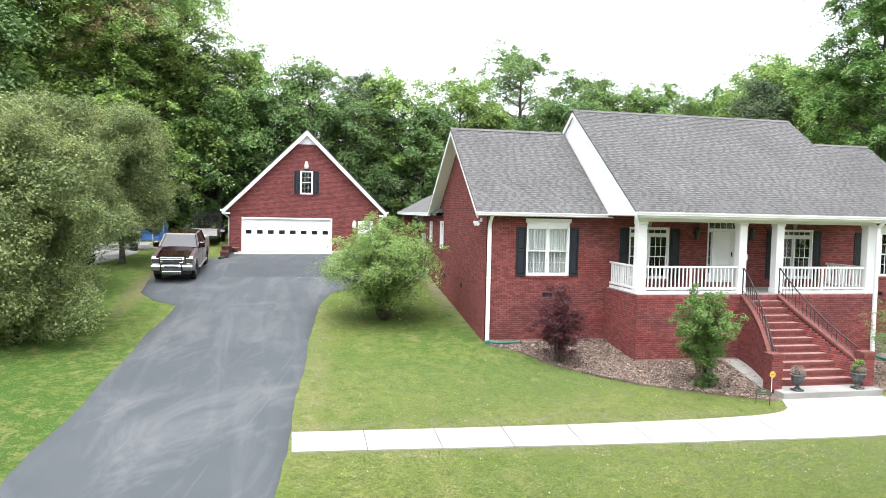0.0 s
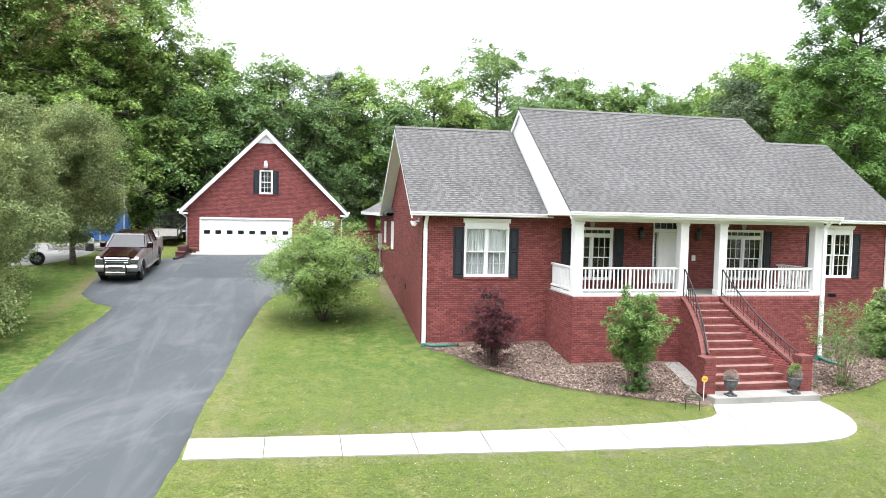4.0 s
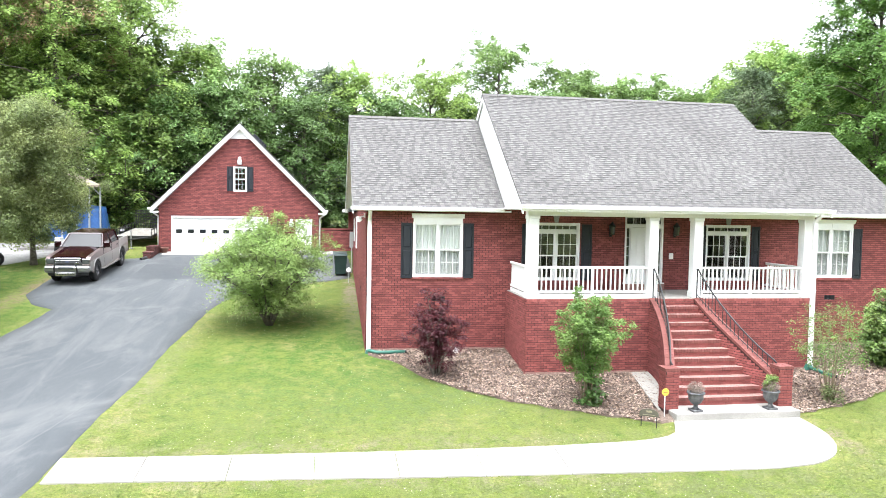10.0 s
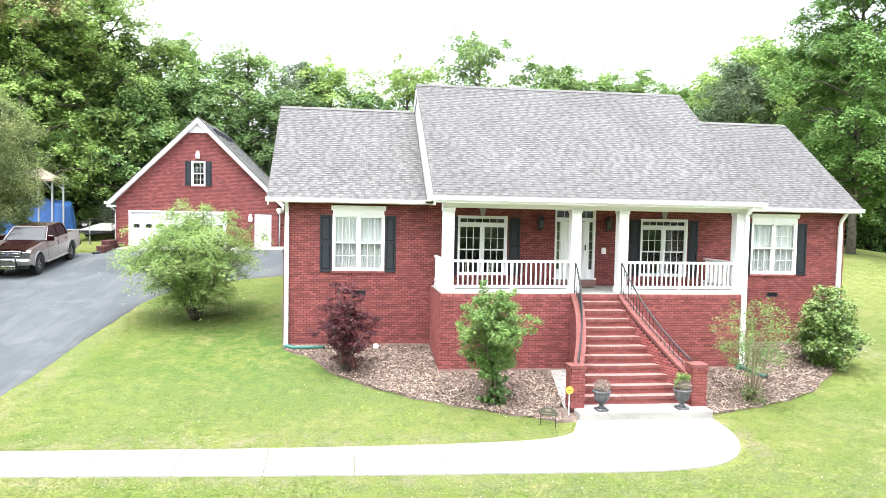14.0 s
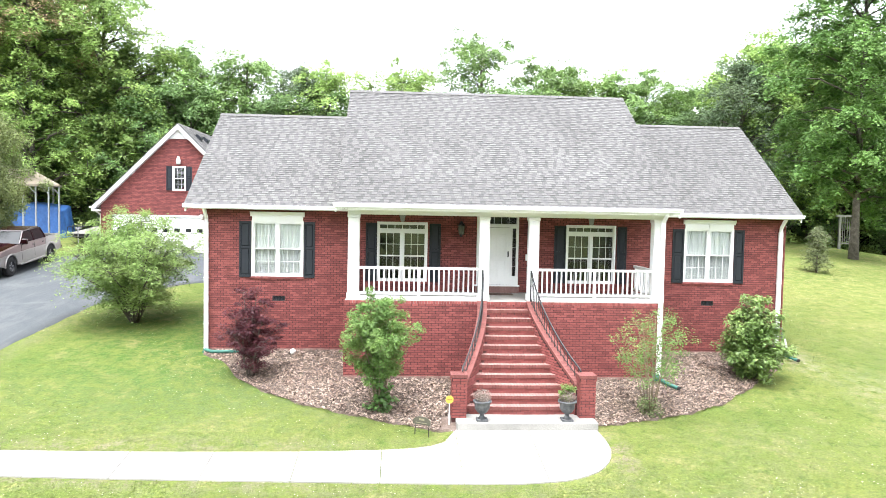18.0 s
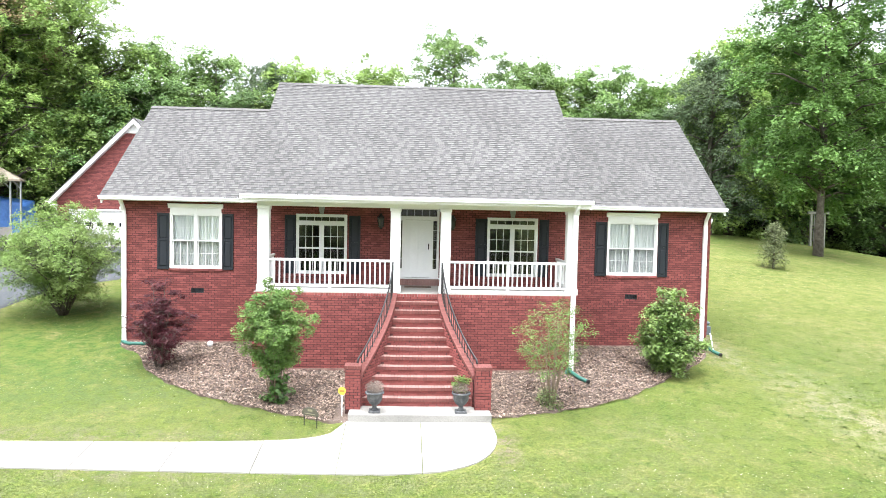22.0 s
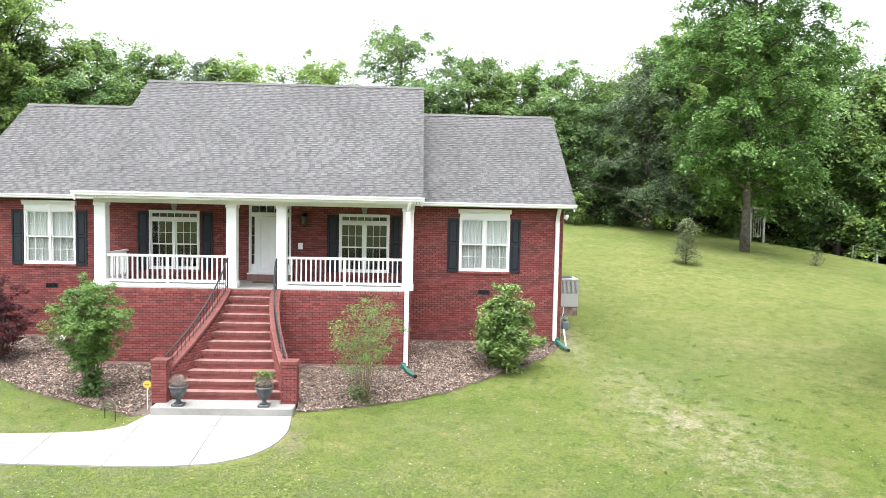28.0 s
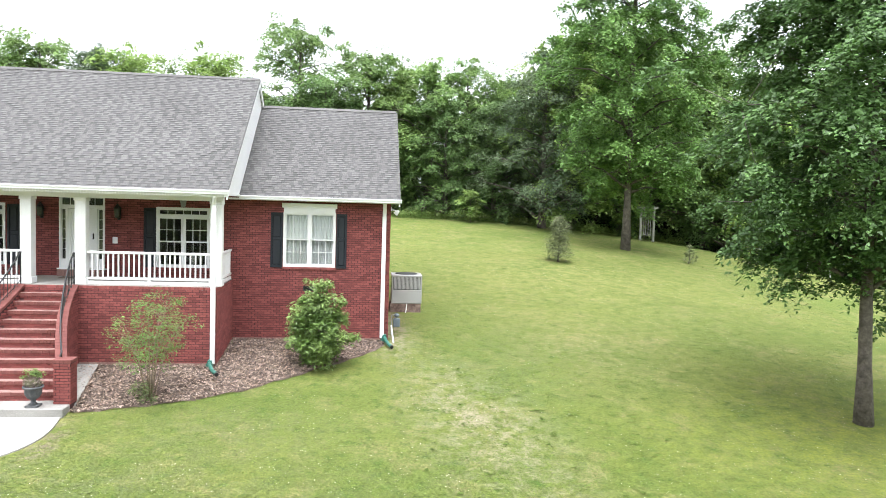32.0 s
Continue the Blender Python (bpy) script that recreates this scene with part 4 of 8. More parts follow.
for x, sg, nm in ((PX0, -1, "wall_porch_west"), (PX1, 1, "wall_porch_east")):
    pl = (lambda u, z, d: (PX0 - d, -u, z)) if sg < 0 else (lambda u, z, d: (PX1 + d, u, z))
    lim = (-YF, -PY) if sg < 0 else (PY, YF)
    w = single(nm, wall_shell(lim, (0.0, 3.06), [], pl, 0.25), MORTAR, "short dark red brick side wall of the porch", "wall", kind="structure")
    lay_bricks(w, brick_boxes(0.62, 3.06, lambda z: lim, [], pl, 5 + sg))
single("porch_floor", Shape().box(PX0 + 0.02, PX1 - 0.02, PY + 0.02, YF - 0.002, 2.9, FLOOR), CONCRETE, "pale concrete porch floor", "floor", kind="structure")
single("porch_ceiling", Shape().box(PX0 - 0.3, PX1 + 0.3, 23.7, YF - 0.002, 5.93, 5.97), WHITE, "white beadboard porch ceiling", "ceiling", kind="structure")
beam = single("porch_beam", Shape().box(9.42, 19.48, 24.24, 24.55, 5.72, 5.93), WHITE, "white boxed beam over the porch columns", "beam", kind="structure")
fr = Shape()
for i in range(118):
    x = 9.1 + i * 0.09
    fr.box(x, x + 0.08, 23.69, 23.72, 5.86, 5.98)
part("frieze_strip", fr, WHITE, beam, "ribbed white soffit vent strip")


def column(x0, x1, y0, y1):
    c = thing("porch_column", "square white porch column", "column", "porch columns")
    part("shaft", Shape().box(x0, x1, y0, y1, FLOOR + 0.2, 5.62, 0.012), WHITE, c)
    part("base", Shape().box(x0 - 0.025, x1 + 0.025, y0 - 0.025, y1 + 0.025, FLOOR, FLOOR + 0.2, 0.012), WHITE, c)
    part("capital", Shape().box(x0 - 0.02, x1 + 0.02, y0 - 0.02, y1 + 0.02, 5.62, 5.72, 0.01), WHITE, c)


COLS = [(9.44, 9.79), (13.54, 13.86), (15.11, 15.43), (19.11, 19.46)]
COL_Y = 24.22
for a, b in COLS:
    column(a, b, COL_Y, COL_Y + 0.34)


def railing(name, a, b, label):
    """A white balustrade from point a to point b on the porch floor."""
    r = thing(name, label, "railing", "porch railings")
    (xa, ya), (xb, yb) = a, b
    length = math.hypot(xb - xa, yb - ya)
    m = Matrix.Translation((xa, ya, FLOOR)) @ Matrix.Rotation(math.atan2(yb - ya, xb - xa), 4, "Z")
    part("top_rail", Shape().box(0, length, -0.045, 0.045, 0.94, 1.02, 0.012).moved(m), WHITE, r)
    part("bottom_rail", Shape().box(0, length, -0.035, 0.035, 0.14, 0.22, 0.01).moved(m), WHITE, r)
    part("skirt_board", Shape().box(0, length, -0.03, 0.03, 0.0, 0.1).moved(m), WHITE, r)
    n = max(2, round(length / 0.155))
    for i in range(1, n):
        u = length * i / n
        wide = 0.045 if i == n // 2 else 0.021
        part("baluster", Shape().box(u - wide, u + wide, -0.021, 0.021, 0.22 if wide < 0.03 else 0.1, 0.94).moved(m), WHITE, r)


railing("porch_railing", (9.79, COL_Y + 0.15), (13.54, COL_Y + 0.15), "white balustrade between porch columns")
railing("porch_railing", (15.43, COL_Y + 0.15), (19.11, COL_Y + 0.15), "white balustrade between porch columns")
railing("porch_railing", (9.52, COL_Y + 0.34), (9.52, YF), "short white side balustrade of the porch")
railing("porch_railing", (19.3, COL_Y + 0.34), (19.3, YF), "short white side balustrade of the porch")

# ---- the front stair ----
Z0, N = 0.36, 12
RISE, GO = (FLOOR - Z0) / N, 0.272
STAIR_Y = PY - (N - 1) * GO


def half(y):
    """Half the stair's width: it flares towards its foot."""
    s = min(1.0, max(0.0, (PY - y) / (PY - STAIR_Y)))
    return 0.655 + 0.85 * s ** 1.7


JOINTS = material("pink_mortar", (0.11, 0.05, 0.046), 0.9, vary=0.2, scale=2, fine=90, bump=0.2)
stair = thing("front_stair", "flared red brick stair up to the porch", "stairs", kind="structure")
core = Shape()
for i in range(1, N):
    y0, z = STAIR_Y + (i - 1) * GO, Z0 + i * RISE
    h, bow = half(y0), 0.05 * min(1, (N - i) / 6)
    face = [(SX + u * (h + 0.02), y0 + 0.04 - bow * (1 - u * u)) for u in np.linspace(-1, 1, 13)]
    hb, yb = min(h, half(y0 + GO + 0.05)) + 0.05, min(PY + 0.1, y0 + GO + 0.05)
    core.prism(face + [(SX + hb, yb), (SX - hb, yb)], "z", 0.1, z - 0.03)
part("stair_core", core, JOINTS, stair)
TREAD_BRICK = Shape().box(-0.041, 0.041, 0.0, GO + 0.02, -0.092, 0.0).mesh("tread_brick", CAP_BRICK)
# The top face takes the paler brick, as if lit from above.
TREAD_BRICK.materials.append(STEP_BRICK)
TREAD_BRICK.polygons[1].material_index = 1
RISER_BRICK = Shape().box(-0.102, 0.102, 0.0, 0.05, -0.057, 0.0).mesh("riser_brick", BRICK)
for i in range(1, N):
    y0, z = STAIR_Y + (i - 1) * GO, Z0 + i * RISE
    h = half(y0)
    n = int(2 * h / 0.088)
    bow = 0.05 * min(1, (N - i) / 6)
    for k in range(n):
        u = (k + 0.5) / n * 2 - 1
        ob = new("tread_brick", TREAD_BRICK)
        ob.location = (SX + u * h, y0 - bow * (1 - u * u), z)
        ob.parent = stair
    n = max(1, round(2 * h / 0.214))
    for c in range(2):
        for k in range(n):
            u = (k + 0.5 + (0.5 if c else 0)) / n * 2 - 1
            if u > 1:
                continue
            ob = new("riser_brick", RISER_BRICK)
            ob.location = (SX + u * h, y0 + 0.03 - bow * (1 - u * u), z - 0.104 - c * 0.066)
            ob.parent = stair


FOOT = 20.95


def cope(y):
    return 3.1 - 0.62 * (PY - y) + 0.08 * math.sin(math.pi * (PY - y) / (PY - FOOT))


def stair_wall(sg):
    """A curved brick wall along the flight, with its rowlock coping."""
    ysw = np.linspace(FOOT, PY, 27)
    s = Shape()
    k = 0
    inner = [SX + sg * (half(y) + 0.0) for y in ysw]
    outer = [SX + sg * (half(y) + 0.24) for y in ysw]
    for y, a, b in zip(ysw, inner, outer):
        z = cope(y) - 0.09
        s.v += [(a, y, 0.2), (b, y, 0.2), (b, y, z), (a, y, z)]
    for j in range(len(ysw) - 1):
        for q in range(4):
            s.f.append((4 * j + q, 4 * j + (q + 1) % 4, 4 * j + 4 + (q + 1) % 4, 4 * j + 4 + q))
    s.f += [(0, 1, 2, 3), (4 * len(ysw) - 4, 4 * len(ysw) - 3, 4 * len(ysw) - 2, 4 * len(ysw) - 1)]
    w = part("stair_wall", s, MORTAR, stair)
    lens = np.concatenate([[0], np.cumsum([math.hypot(outer[j + 1] - outer[j], ysw[j + 1] - ysw[j]) for j in range(len(ysw) - 1)])])
    for face, xs, sgn in (("outer", outer, sg), ("inner", inner, -sg)):
        def place(u, z, d):
            y = float(np.interp(u, lens, ysw))
            return (float(np.interp(y, ysw, xs)) + sgn * d, y, z)
        boxes = brick_boxes(0.3, 3.0, lambda z: (float(np.interp(min(1, max(0, (z + 0.14 - cope(FOOT)) / (cope(PY) - cope(FOOT)))), [0, 1], [0, lens[-1]])), float(lens[-1])), [], place, 21)
        ob = part("brickwork", brick_mesh("brickwork", boxes, BRICK), BRICK, w)
        ob["kind"] = "stuff"
    n = 34
    for j in range(n):
        ya, yb = FOOT + (PY - FOOT) * j / n, FOOT + (PY - FOOT) * (j + 1) / n - 0.008
        c = Shape()
        pts = []
        for y in (ya, yb):
            a, b = SX + sg * (half(y) - 0.03), SX + sg * (half(y) + 0.27)
            pts += [(a, y, cope(y) - 0.09), (b, y, cope(y) - 0.09), (b, y, cope(y)), (a, y, cope(y))]
        c.add(pts, [(0, 1, 2, 3), (4, 5, 6, 7)] + [(q, (q + 1) % 4, 4 + (q + 1) % 4, 4 + q) for q in range(4)])
        part("coping_brick", c, CAP_BRICK, stair)


stair_wall(-1)
stair_wall(1)


def pier(x0, x1):
    p = thing("brick_pier", "square red brick pier with a brick cap at the stair foot", "pier", "stair piers")
    y0, y1, zt = 20.66, 21.07, 1.43
    zc = Z0 + 13 * COURSE
    part("pier_core", Shape().box(x0 + 0.005, x1 - 0.005, y0 + 0.005, y1 - 0.005, 0.2, zt), MORTAR, p)
    boxes = []
    sides = [(lambda u, z, d: (u, y0 - d, z), (x0, x1)), (lambda u, z, d: (-u, y1 + d, z), (-x1, -x0)),
             (lambda u, z, d: (x0 - d, -u, z), (-y1, -y0)), (lambda u, z, d: (x1 + d, u, z), (y0, y1))]
    for k, (pl, lim) in enumerate(sides):
        boxes += brick_boxes(Z0, zc, lambda z, lim=lim: lim, [], pl, 30 + k)
        boxes += brick_boxes(zc, zc + COURSE, lambda z, lim=lim: lim, [], lambda u, z, d, pl=pl: pl(u, z, d + 0.02), 40 + k)
    for b in boxes:
        a = np.array(b)
        mid = a.mean(0)
        ob = new("brick", from_arrays("brick", (a - mid).tolist(), BOX_FACES, BRICK))
        ob.location = mid
        ob.parent = p
    for i in range(5):
        for j in range(2):
            a, b = x0 - 0.03 + (x1 - x0 + 0.06) * i / 5, x0 - 0.03 + (x1 - x0 + 0.06) * (i + 1) / 5 - 0.008
            d, e = y0 - 0.03 + 0.235 * j, y0 - 0.03 + 0.235 * (j + 1) - 0.008
            part("cap_brick", Shape().box(a, b, d, e, zt + 0.005, zt + 0.09), CAP_BRICK, p)


pier(12.49, 12.88)
pier(15.95, 16.37)
slab = Shape().box(12.6, 16.35, 20.2, 21.2, -0.1, Z0, 0.02)
for sg in (-1, 1):
    rim = [(SX + sg * 1.5, 20.9), (SX + sg * 2.0, 20.9), (SX + sg * 1.5, 23.98), (SX + sg * 0.7, 23.98)]
    zr = [gz(x, y) + 0.085 for x, y in rim]
    slab.add([(x, y, -0.1) for x, y in rim] + [(x, y, z) for (x, y), z in zip(rim, zr)], [(4, 5, 6, 7), (0, 1, 5, 4), (1, 2, 6, 5), (2, 3, 7, 6), (3, 0, 4, 7)])
single("stair_slab", slab, SLAB, "weathered grey concrete slab under the stair", "slab", kind="structure")


def stair_rail(sg):
    r = thing("stair_handrail", "black wrought-iron stair railing", "handrail", "stair railings")
    ysr = np.linspace(20.9, PY + 0.02, 24)

    def at(y):
        return SX + sg * (half(y) + 0.11)

    def top(y):
        s = max(0.0, y - 20.9) / (PY - 20.9)
        return 1.57 + 2.46 * s ** 1.12
    part("handrail", Shape().tube([(at(y), y, top(y)) for y in ysr] + [(at(PY), PY + 0.1, 4.03)], 0.024, 8), IRON, r, smooth=True)
    part("lower_rail", Shape().tube([(at(y), y, cope(y) + 0.08) for y in ysr if y > 21.0], 0.012, 6), IRON, r)
    part("newel_post", Shape().tube([(at(PY), PY + 0.06, FLOOR), (at(PY), PY + 0.06, 4.03)], 0.022, 8), IRON, r)
    for k in range(19):
        y = 21.05 + (PY - 21.05) * k / 19
        part("baluster", Shape().tube([(at(y), y, cope(y)), (at(y), y, top(y))], 0.011, 6), IRON, r)


stair_rail(-1)
stair_rail(1)

# ---- concrete walk: one slab after another, and the rounded landing before the stair ----
walkway = thing("walkway", "pale concrete front walk with a rounded landing", "walkway", kind="structure")


def slab_piece(outline):
    """A slab that lies on the slope: outline of (x, y), its top a little over the grass."""
    n = len(outline)
    v = [(x, y, gz(x, y) + 0.032) for x, y in outline] + [(x, y, gz(x, y) - 0.08) for x, y in outline]
    s = Shape().add(v, [tuple(range(n))] + [(i, n + i, n + (i + 1) % n, (i + 1) % n) for i in range(n)])
    part("concrete_slab", s, CONCRETE, walkway)


WALK_NEAR = [(-2.8, 17.83), (-0.93, 17.8), (0.97, 17.74), (2.86, 17.68), (4.75, 17.6), (6.7, 17.54), (8.7, 17.48), (10.68, 17.42), (12.6, 17.37), (13.8, 17.36), (14.5, 17.44)]
WALK_FAR = [(-2.8, 19.02), (0.97, 18.97), (4.75, 18.93), (6.7, 18.94), (8.7, 18.96), (10.68, 19.06), (11.2, 19.11), (11.6, 19.19), (11.95, 19.31), (12.25, 19.52), (12.45, 19.78), (12.56, 20.25)]


def walk_piece(a, b):
    """The slab of the walk from x = a to x = b, between its two edges."""
    xs_ = [a + 0.009 + (b - a - 0.018) * k / 6 for k in range(7)]
    slab_piece([(x, float(lerp_table(WALK_NEAR, x))) for x in xs_] + [(x, float(lerp_table(WALK_FAR, x))) for x in reversed(xs_)])


JOINTS_X = [-2.8, -0.93, 0.97, 2.86, 4.75, 6.7, 8.7, 10.68, 12.56]
for a, b in zip(JOINTS_X, JOINTS_X[1:]):
    walk_piece(a, b)
slab_piece([(12.566, 17.372), (13.2, 17.36), (13.8, 17.362), (14.482, 17.44), (14.482, 20.25), (12.566, 20.25)])
slab_piece([(14.5, 17.445), (14.85, 17.5), (15.15, 17.6), (15.45, 17.75), (15.72, 17.93), (15.95, 18.17), (16.12, 18.42), (16.26, 18.72), (16.35, 19.05), (16.38, 19.4), (16.36, 19.8), (16.3, 20.25), (14.5, 20.25)])

# ---- the garage ----
GX0, GX1, GY0, GY1 = -6.43, 2.57, 45.29, 56.0
GF = 3.12
gar = lambda u, z, d: (u, GY0 - d, z)
G_DOOR, G_SIDE, G_WIN = (-5.69, -0.39, GF, 5.26), (1.24, 2.18, GF + 0.04, 5.22), (-2.3, -1.54, 6.79, 8.22)
GHOLES = [G_DOOR, G_SIDE, G_WIN]
GPX, GSL = -1.93, 1.0
gar_limits = lambda z: (GX0, GX1) if z < 5.7 else (max(GX0, -6.81 + (z - 5.6) / GSL), min(GX1, 2.95 - (z - 5.6) / GSL))
gs = wall_shell((GX0, GX1), (2.4, 5.6), [G_DOOR, G_SIDE], gar)
gw = wall_shell((-3.4, -0.46), (5.6, 8.6), [G_WIN], gar)
gs.add(gw.v, gw.f)
gs.prism([(GX0, 5.6), (-3.4, 5.6), (-3.4, 8.85), (GX0, 5.85)], "y", GY0 + 0.001, GY0 + 0.2)
gs.prism([(-0.46, 5.6), (GX1, 5.6), (GX1, 5.85), (-0.46, 8.85)], "y", GY0 + 0.001, GY0 + 0.2)
gs.prism([(-3.4, 8.6), (-0.46, 8.6), (-0.46, 8.85), (GPX, 10.3), (-3.4, 8.85)], "y", GY0 + 0.001, GY0 + 0.2)
garage_front = single("wall_garage_front", gs, MORTAR, "dark red brick gable front of the garage", "wall", kind="structure")
lay_bricks(garage_front, brick_boxes(2.9, 10.1, gar_limits, GHOLES, gar, 50))
single("wall_garage_left", Shape().box(GX0, GX0 + 0.2, GY0 + 0.2, GY1, 2.0, 5.65), BRICK, "dark red brick side wall of the garage", "wall", kind="structure")
single("wall_garage_right", Shape().box(GX1 - 0.2, GX1, GY0 + 0.2, GY1, 2.0, 5.65), BRICK, "dark red brick side wall of the garage", "wall", kind="structure")
single("wall_garage_back", Shape().box(GX0, GX1, GY1 - 0.2, GY1, 2.0, 5.65).prism([(GX0, 5.65), (GX1, 5.65), (GPX, 10.2)], "y", GY1 - 0.2, GY1), BRICK, "dark red brick rear gable of the garage", "wall", kind="structure")
groof = single("roof_garage", Shape().prism([(-6.83, 5.82), (GPX, 10.72), (2.97, 5.82), (2.97, 5.77), (GPX, 10.66), (-6.83, 5.77)], "y", GY0 - 0.34, GY1 + 0.3), SHINGLE, "steep grey asphalt shingle gable roof", "roof", kind="structure")
shingle_slope(groof, GY0 - 0.34, GY1 + 0.3, -2.99, 5.82, 1.93, 10.725, 14, across=lambda p: (-p[1], p[0], p[2]))
part("rake_board", Shape().prism([(-6.83, 5.5), (-6.83, 5.76), (GPX, 10.65), (GPX, 10.36)], "y", GY0 - 0.33, GY0 - 0.29), WHITE, groof, "white rake board")
part("rake_board", Shape().prism([(2.97, 5.5), (GPX, 10.36), (GPX, 10.65), (2.97, 5.76)], "y", GY0 - 0.33, GY0 - 0.29), WHITE, groof, "white rake board")
part("eave_return", Shape().box(-6.85, -6.4, GY0 - 0.29, GY0, 5.5, 5.6).box(2.55, 3.0, GY0 - 0.29, GY0, 5.5, 5.6), WHITE, groof)
part("rake_soffit", Shape().prism([(-6.8, 5.56), (GPX, 10.42), (2.94, 5.56), (2.94, 5.52), (GPX, 10.38), (-6.8, 5.52)], "y", GY0 - 0.29, GY0 + 0.02), WHITE, groof)
part("gable_trim", Shape().prism([(GPX - 0.62, 9.82), (GPX + 0.62, 9.82), (GPX, 10.42)], "y", GY0 - 0.08, GY0), WHITE, groof, "white triangle at the gable peak")
part("gutter", Shape().box(-6.97, -6.83, GY0 - 0.32, GY1 + 0.3, 5.68, 5.8), WHITE, groof)
part("gutter", Shape().box(2.97, 3.11, GY0 - 0.32, GY1 + 0.3, 5.68, 5.8), WHITE, groof)
for x, xg in ((GX0 - 0.06, -6.88), (GX1 + 0.06, 3.04)):
    d = thing("downspout", "white downspout at the garage corner", "downspout", "downspouts")
    part("pipe", Shape().tube([(xg, GY0 + 0.15, 5.7), (xg, GY0 + 0.15, 5.6), (x, GY0 + 0.15, 5.3), (x, GY0 + 0.15, 5.1), (x, GY0 + 0.15, gz(x, GY0) + 0.03)], 0.05, 8), WHITE, d, smooth=True)
gd = thing("garage_door", "wide white sectional garage door with a row of small windows", "garage door")
x0, x1, z0, z1 = G_DOOR
part("trim", Shape().box(x0 - 0.05, x0 + 0.03, GY0 - 0.03, GY0 + 0.06, z0, z1).box(x1 - 0.03, x1 + 0.05, GY0 - 0.03, GY0 + 0.06, z0, z1).box(x0 - 0.05, x1 + 0.05, GY0 - 0.035, GY0 + 0.06, z1 - 0.02, z1 + 0.08), WHITE, gd, "white door casing")
for k in range(4):
    a, b = z0 + 0.02 + k * (z1 - z0 - 0.04) / 4, z0 + 0.02 + (k + 1) * (z1 - z0 - 0.04) / 4 - 0.008
    sec = part("door_section", Shape().box(x0 + 0.03, x1 - 0.03, GY0 + 0.06, GY0 + 0.1, a, b, 0.006), WHITE, gd)
    for i in range(8):
        c = x0 + 0.36 + i * (x1 - x0 - 0.72) / 7
        if k == 2:
            part("pane", Shape().box(c - 0.17, c + 0.17, GY0 + 0.05, GY0 + 0.0585, a + 0.15, b - 0.14), material("dark_glass", (0.015, 0.017, 0.02), 0.08, vary=0.1), sec, "small dark window")
        else:
            part("panel", Shape().box(c - 0.25, c + 0.25, GY0 + 0.052, GY0 + 0.0585, a + 0.1, b - 0.1, 0.003), WHITE, sec)
sd = thing("door_2", "white side door of the garage", "door", kind="structure")
x0, x1, z0, z1 = G_SIDE
part("door_frame", Shape().box(x0, x0 + 0.05, GY0 - 0.03, GY0 + 0.06, z0, z1).box(x1 - 0.05, x1, GY0 - 0.03, GY0 + 0.06, z0, z1).box(x0 + 0.05, x1 - 0.05, GY0 - 0.03, GY0 + 0.06, z1 - 0.06, z1), WHITE, sd)
dl = part("door_leaf", Shape().box(x0 + 0.05, x1 - 0.05, GY0 + 0.02, GY0 + 0.06, z0, z1 - 0.06), WHITE, sd)
for a, b in ((z0 + 0.2, z0 + 0.85), (z0 + 1.0, z0 + 1.85)):
    for c in (x0 + 0.15, x0 + 0.5):
        part("panel", Shape().box(c, c + 0.27, GY0 + 0.01, GY0 + 0.019, a, b, 0.003), WHITE, dl)
part("door_handle", Shape().lathe(x0 + 0.14, GY0 - 0.02, [(0.02, z0 + 0.93), (0.03, z0 + 0.96), (0.02, z0 + 0.99)], 10), IRON, sd)
w = window("window_5", G_WIN, GY0, "white sash window with grilles in the garage gable", units=1, cols=3, casing=0.05)
brick_sill(w, G_WIN[0] - 0.03, G_WIN[1] + 0.03, GY0, G_WIN[2])
shutter(-2.66, -2.31, 6.8, 8.22, GY0 - 0.012, "beside the garage gable window")
shutter(-1.53, -1.18, 6.8, 8.22, GY0 - 0.012, "beside the garage gable window")


def jelly_lantern(x, z, y):
    l = thing("wall_light", "white jelly-jar light on the garage brick", "lamp", "garage lights")
    part("bracket", Shape().box(x - 0.05, x + 0.05, y - 0.06, y - 0.006, z + 0.1, z + 0.2, 0.01), WHITE, l)
    part("body", Shape().lathe(x, y - 0.14, [(0.05, z - 0.22), (0.12, z - 0.2), (0.13, z), (0.08, z + 0.14), (0.09, z + 0.2), (0.03, z + 0.24)], 12), WHITE, l, smooth=True)


jelly_lantern(-1.94, 8.55, GY0)
jelly_lantern(1.0, 5.0, GY0)
single("garage_apron", Shape().box(-6.2, 4.3, 44.6, 45.27, 2.85, GF + 0.03, 0.01), CONCRETE, "pale concrete strip before the garage door", "apron", kind="structure")
link = single("wall_garden", wall_shell((GX1, 5.6), (2.6, 4.62), [], lambda u, z, d: (u, 45.6 - d, z), 0.2), MORTAR, "low red brick garden wall between garage and house", "wall", kind="structure")
lay_bricks(link, brick_boxes(2.9, 4.6, lambda z: (GX1, 5.6), [], lambda u, z, d: (u, 45.6 - d, z), 60))
part("coping", Shape().box(GX1, 5.62, 45.55, 45.85, 4.62, 4.7, 0.01), BRICK, link)

for y in (46.6, 48.2, 49.8, 51.4):
    v = thing("roof_vent", "low dark box vent on the garage roof", "roof vent", "garage roof vents")
    m = Matrix.Translation((GPX + 0.75, y, 10.0)) @ Matrix.Rotation(radians(45), 4, "Y")
    part("flange", Shape().box(-0.26, 0.26, -0.24, 0.24, 0.0, 0.03).moved(m), SHUTTER, v)
    part("hood", Shape().prism([(-0.2, 0.03), (0.2, 0.03), (0.2, 0.12), (0.1, 0.18), (-0.2, 0.14)], "y", -0.2, 0.2).moved(m), SHUTTER, v)


